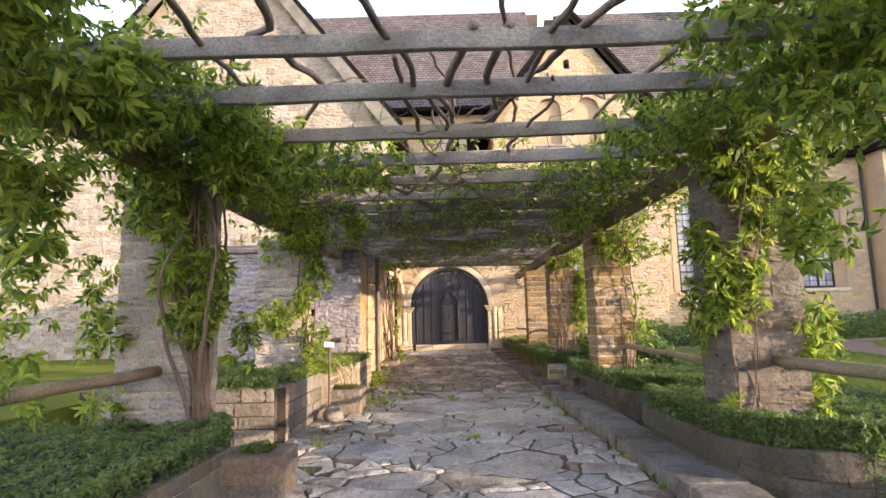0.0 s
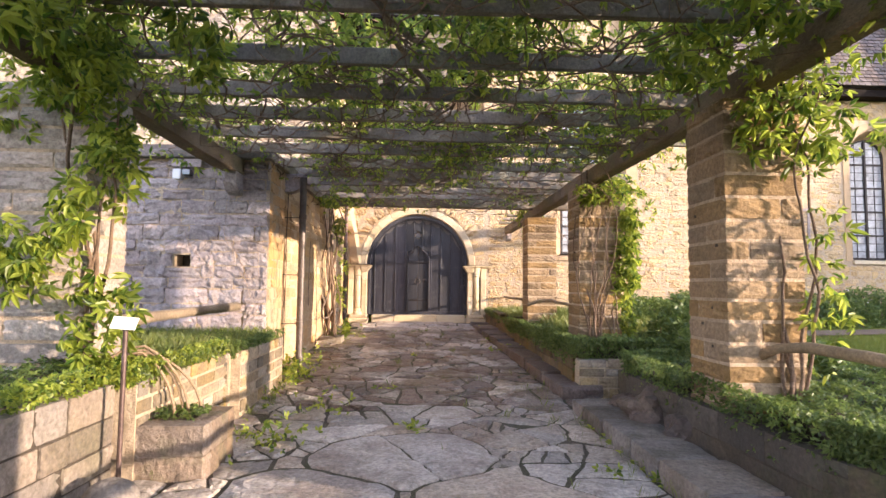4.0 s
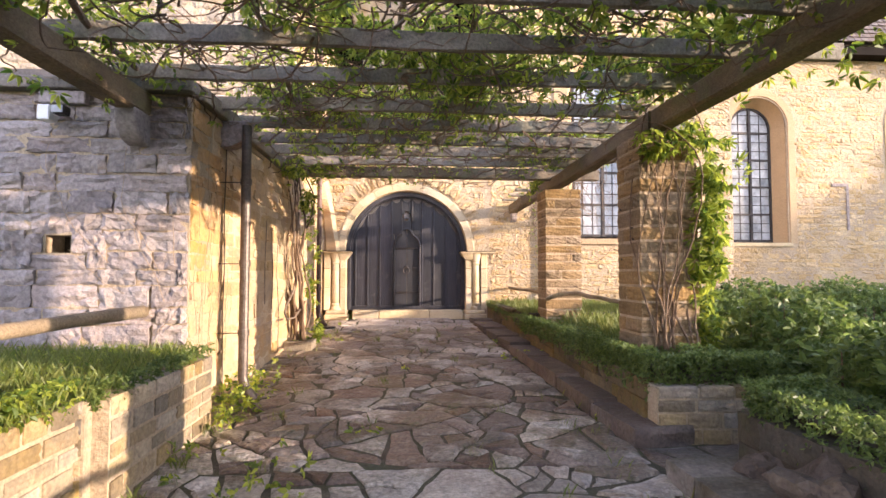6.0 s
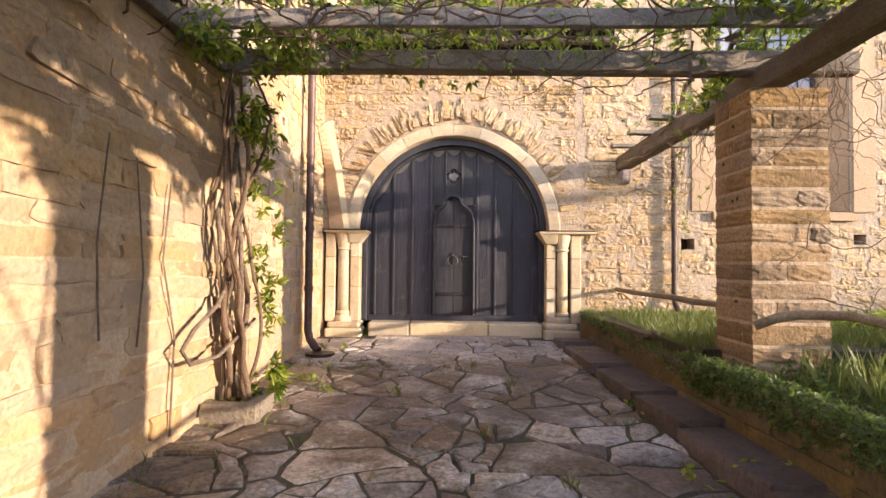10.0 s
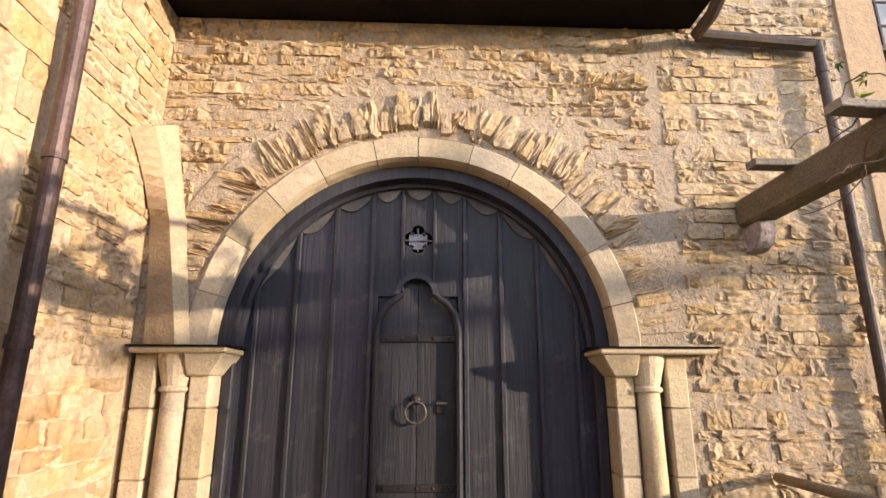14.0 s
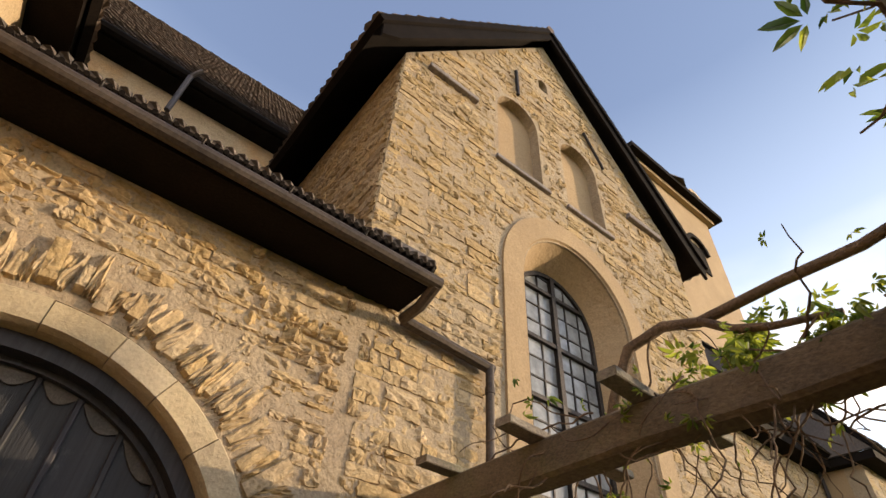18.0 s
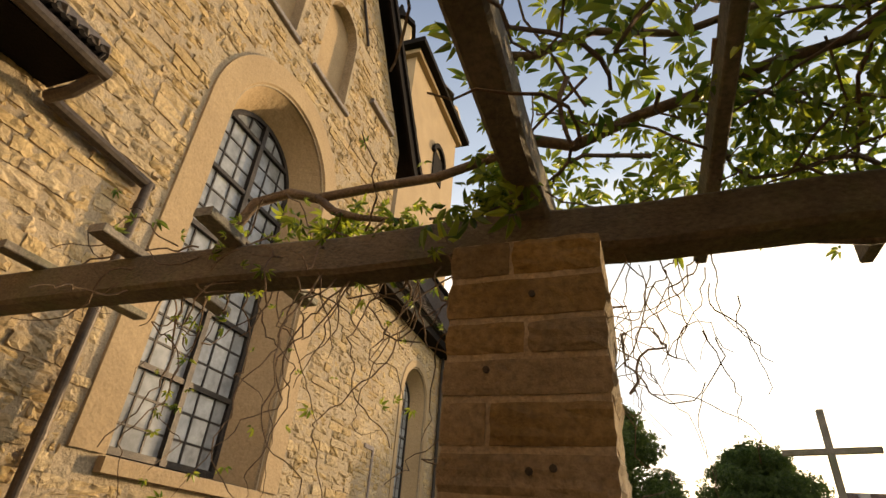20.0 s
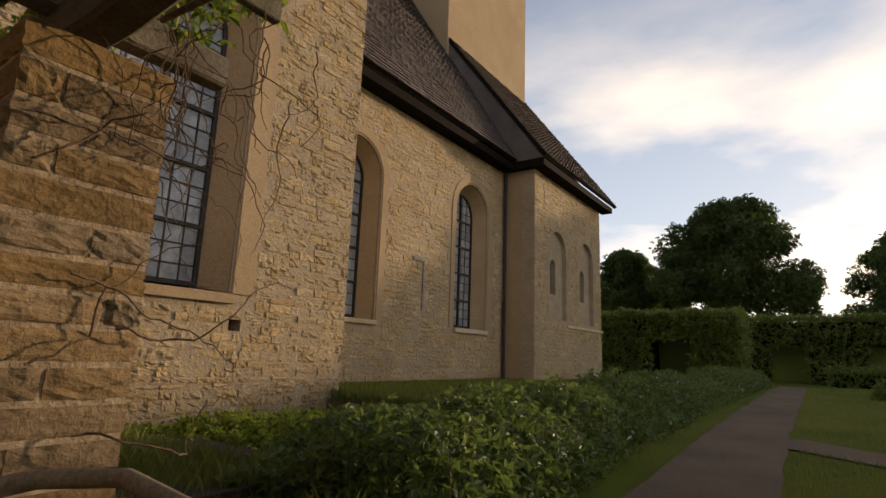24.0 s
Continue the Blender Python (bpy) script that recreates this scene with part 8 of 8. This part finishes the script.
st = courses(18.5, GY - 0.02, 0.1, 4.6, (0.2, 0.58), (0.1, 0.21), lambda u, z: u < 20.75 + 0.2 * math.sin(z * 4) or z < 1.9, 10)
st = [q for q in st if all(abs(q[0] - y) > q[2] / 2 + 0.06 or abs(q[1] - z) > q[3] / 2 + 0.05 for y, z in ((19.67, 1.73), (19.95, 3.32)))]
lay(st, WALL_R, west_side, "wash_stone", "wash_mass", lambda u, z: True, 300, 0.12, 0.011, 0.007, 10, dress=(9, 17))
lay(courses(20.7, GY - 0.02, 1.9, 5.2, (0.14, 0.42), (0.06, 0.15), lambda u, z: u > 20.75 + 0.2 * math.sin(z * 4), 19), WALL_R, west_side, "rubble", "rubble_mass", lambda u, z: True, 200, 0.14, 0.012, 0.012, 19, dress=(7, 18))

# weathered courses high on the side wall
lay(courses(18.6, 21.6, 4.6, 8.4, (0.5, 1.5), (0.14, 0.3), lambda u, z: z < 5.2 or u < 21.0 + 0.3 * math.sin(z * 3), 23), WALL_R, west_side, "wash_stone", "wash_mass", None, 0, 0.12, 0.007, 0.004, 24, dress=(10, 16))


# flagstones: uneven many-sided slabs with open joints
def half_plane(nx, ny, c):
    """A large square covering the points with nx * x + ny * y < c."""
    l = math.hypot(nx, ny) or 1
    nx, ny, c = nx / l, ny / l, c / l
    px, py, far = nx * c, ny * c, 60.0
    return [(px - ny * far, py + nx * far), (px + ny * far, py - nx * far), (px + ny * far - nx * far, py - nx * far - ny * far), (px - ny * far - nx * far, py + nx * far - ny * far)]


def shift(u, v):
    """Bend the joints: neighbours share the same bend."""
    a, b = Vector((u * 1.7, v * 1.7, 2.0)), Vector((u * 6.5, v * 6.5, 7.0))
    return (u + 0.08 * noise.noise(a) + 0.034 * noise.noise(b), v + 0.08 * noise.noise(a + Vector((9, 4, 1))) + 0.034 * noise.noise(b + Vector((3, 8, 2))))


def paving():
    """Crazy paving: wide uneven cells round scattered seeds, each broken further by slanting cracks."""
    r = random.Random(12)
    areas = [[(-2.32, 1.3), (1.96, 1.3), (1.9, 12.3), (-2.32, 12.3)], [(-2.32, 12.3), (1.95, 12.3), (1.5, 21.75), (-2.32, 21.75)], [(1.95, 12.05), (4.8, 12.05), (4.8, 12.75), (1.95, 12.68)]]
    for area in areas:
        xs_, ys_ = [p[0] for p in area], [p[1] for p in area]
        seeds, miss = [], 0
        while miss < 400:
            x, y = r.uniform(min(xs_), max(xs_)), r.uniform(min(ys_), max(ys_))
            w = r.choice((0.3, 0.5, 0.7, 0.85))
            if all(math.dist((x, y), (p, q)) > 0.6 * (w + v) for p, q, v in seeds):
                seeds.append((x, y, w))
                miss = 0
            else:
                miss += 1
        for x, y, w in seeds:
            cell = list(area)
            for p, q, v in seeds:
                if (p, q) == (x, y) or math.dist((x, y), (p, q)) > 4:
                    continue
                cell = clip_convex(cell, half_plane(2 * (p - x), 2 * (q - y), p * p + q * q - x * x - y * y + w * w - v * v))
                if len(cell) < 3:
                    break
            if len(cell) >= 3:
                break_up(cell, r)


def break_up(cell, r):
    """Cut a cell by cracks until its pieces are small enough."""
    todo = [cell]
    while todo:
        poly = todo.pop()
        n = len(poly)
        area = abs(sum(poly[k][0] * poly[(k + 1) % n][1] - poly[(k + 1) % n][0] * poly[k][1] for k in range(n))) / 2
        if area < 0.008:
            continue
        cx, cy = sum(q[0] for q in poly) / n, sum(q[1] for q in poly) / n
        mid = abs(cx + 0.2) < 1.1
        # the walk has larger slabs along its middle and at its start
        big = 1.25 if mid and cy < 11 else 0.95 if mid and cy > 17.5 else 0.5 if mid or cy > 17.5 else 0.25
        stop = 1.0 if area < 0.07 else 0.5 if area < 0.2 * big else 0.42 if area < 0.55 * big else 0.5 if area < big else 0.0
        if r.random() < stop:
            flagstone(poly, r)
            continue
        cxx, cyy, cxy = sum((q[0] - cx) ** 2 for q in poly), sum((q[1] - cy) ** 2 for q in poly), sum((q[0] - cx) * (q[1] - cy) for q in poly)
        a = 0.5 * math.atan2(2 * cxy, cxx - cyy) + math.pi / 2 + r.uniform(-0.6, 0.6)
        reach = 0.22 * math.sqrt(area)
        nx, ny = -math.sin(a), math.cos(a)
        c = nx * (cx + r.uniform(-1, 1) * reach) + ny * (cy + r.uniform(-1, 1) * reach)
        for half in (half_plane(nx, ny, c), half_plane(-nx, -ny, -c)):
            piece = clip_convex(poly, half)
            if len(piece) >= 3:
                todo.append(piece)


def flagstone(poly, r):
    pts = []
    for k in range(len(poly)):
        p, q = poly[k], poly[(k + 1) % len(poly)]
        ln = math.dist(p, q)
        if ln < 0.015:
            continue
        n = max(2, int(ln / 0.09))
        for c in (0.03 + 0.94 * i / (n - 1) for i in range(n)):
            pts.append(shift(p[0] + (q[0] - p[0]) * c, p[1] + (q[1] - p[1]) * c))
    n = len(pts)
    if n < 4:
        return
    cx, cy = sum(p[0] for p in pts) / n, sum(p[1] for p in pts) / n
    reach = min(math.dist(p, (cx, cy)) for p in pts)
    if reach < 0.05:
        return
    dd = r.uniform(-0.008, 0.012)
    tx, ty = r.uniform(-0.009, 0.009), r.uniform(-0.009, 0.009)
    bm = bmesh.new()

    def level(inset, dz):
        row = []
        for u, v in pts:
            l = math.hypot(u - cx, v - cy) or 1
            f = max(0.25, 1 - inset / l)
            uu, vv = cx + (u - cx) * f, cy + (v - cy) * f
            row.append(bm.verts.new((uu, vv, walk_z(vv) + dd + dz + (uu - cx) * tx + (vv - cy) * ty)))
        return row
    gap = r.uniform(0.01, 0.026)
    chip = [r.uniform(0, 0.012) for _ in pts]
    a, b, c = level(gap, -0.06), level(gap + 0.003, -0.012), level(gap + 0.013, 0.0)
    d3 = level(min(0.14, reach * 0.6), 0.006)
    for k, v in enumerate(c):
        v.co.z -= chip[k]
    for v in d3:
        v.co.z += 0.014 * noise.noise(v.co * 3.1)
    for lo, hi in ((a, b), (b, c), (c, d3)):
        for k in range(n):
            bm.faces.new((lo[k], lo[(k + 1) % n], hi[(k + 1) % n], hi[k]))
    bm.faces.new(d3)
    wet = noise.noise(Vector((cx * 2.7, cy * 2.7, 9.0)))
    edge = 12.15 + 0.3 * math.sin(cx * 2.3)
    damp = edge < cy < 20.5
    part("flagstone", bm, "flag_brown" if damp and wet > (0.1 if cy < 16 else 0.36) or cy < edge - 1 and wet > 0.47 else "flag_stained" if damp else "flag", floor if cy < 12.3 else pavement)


paving()
for e in [o for o in scene.objects if o.type == "EMPTY" and o.parent is None and o.location.length == 0]:
    settle(e)
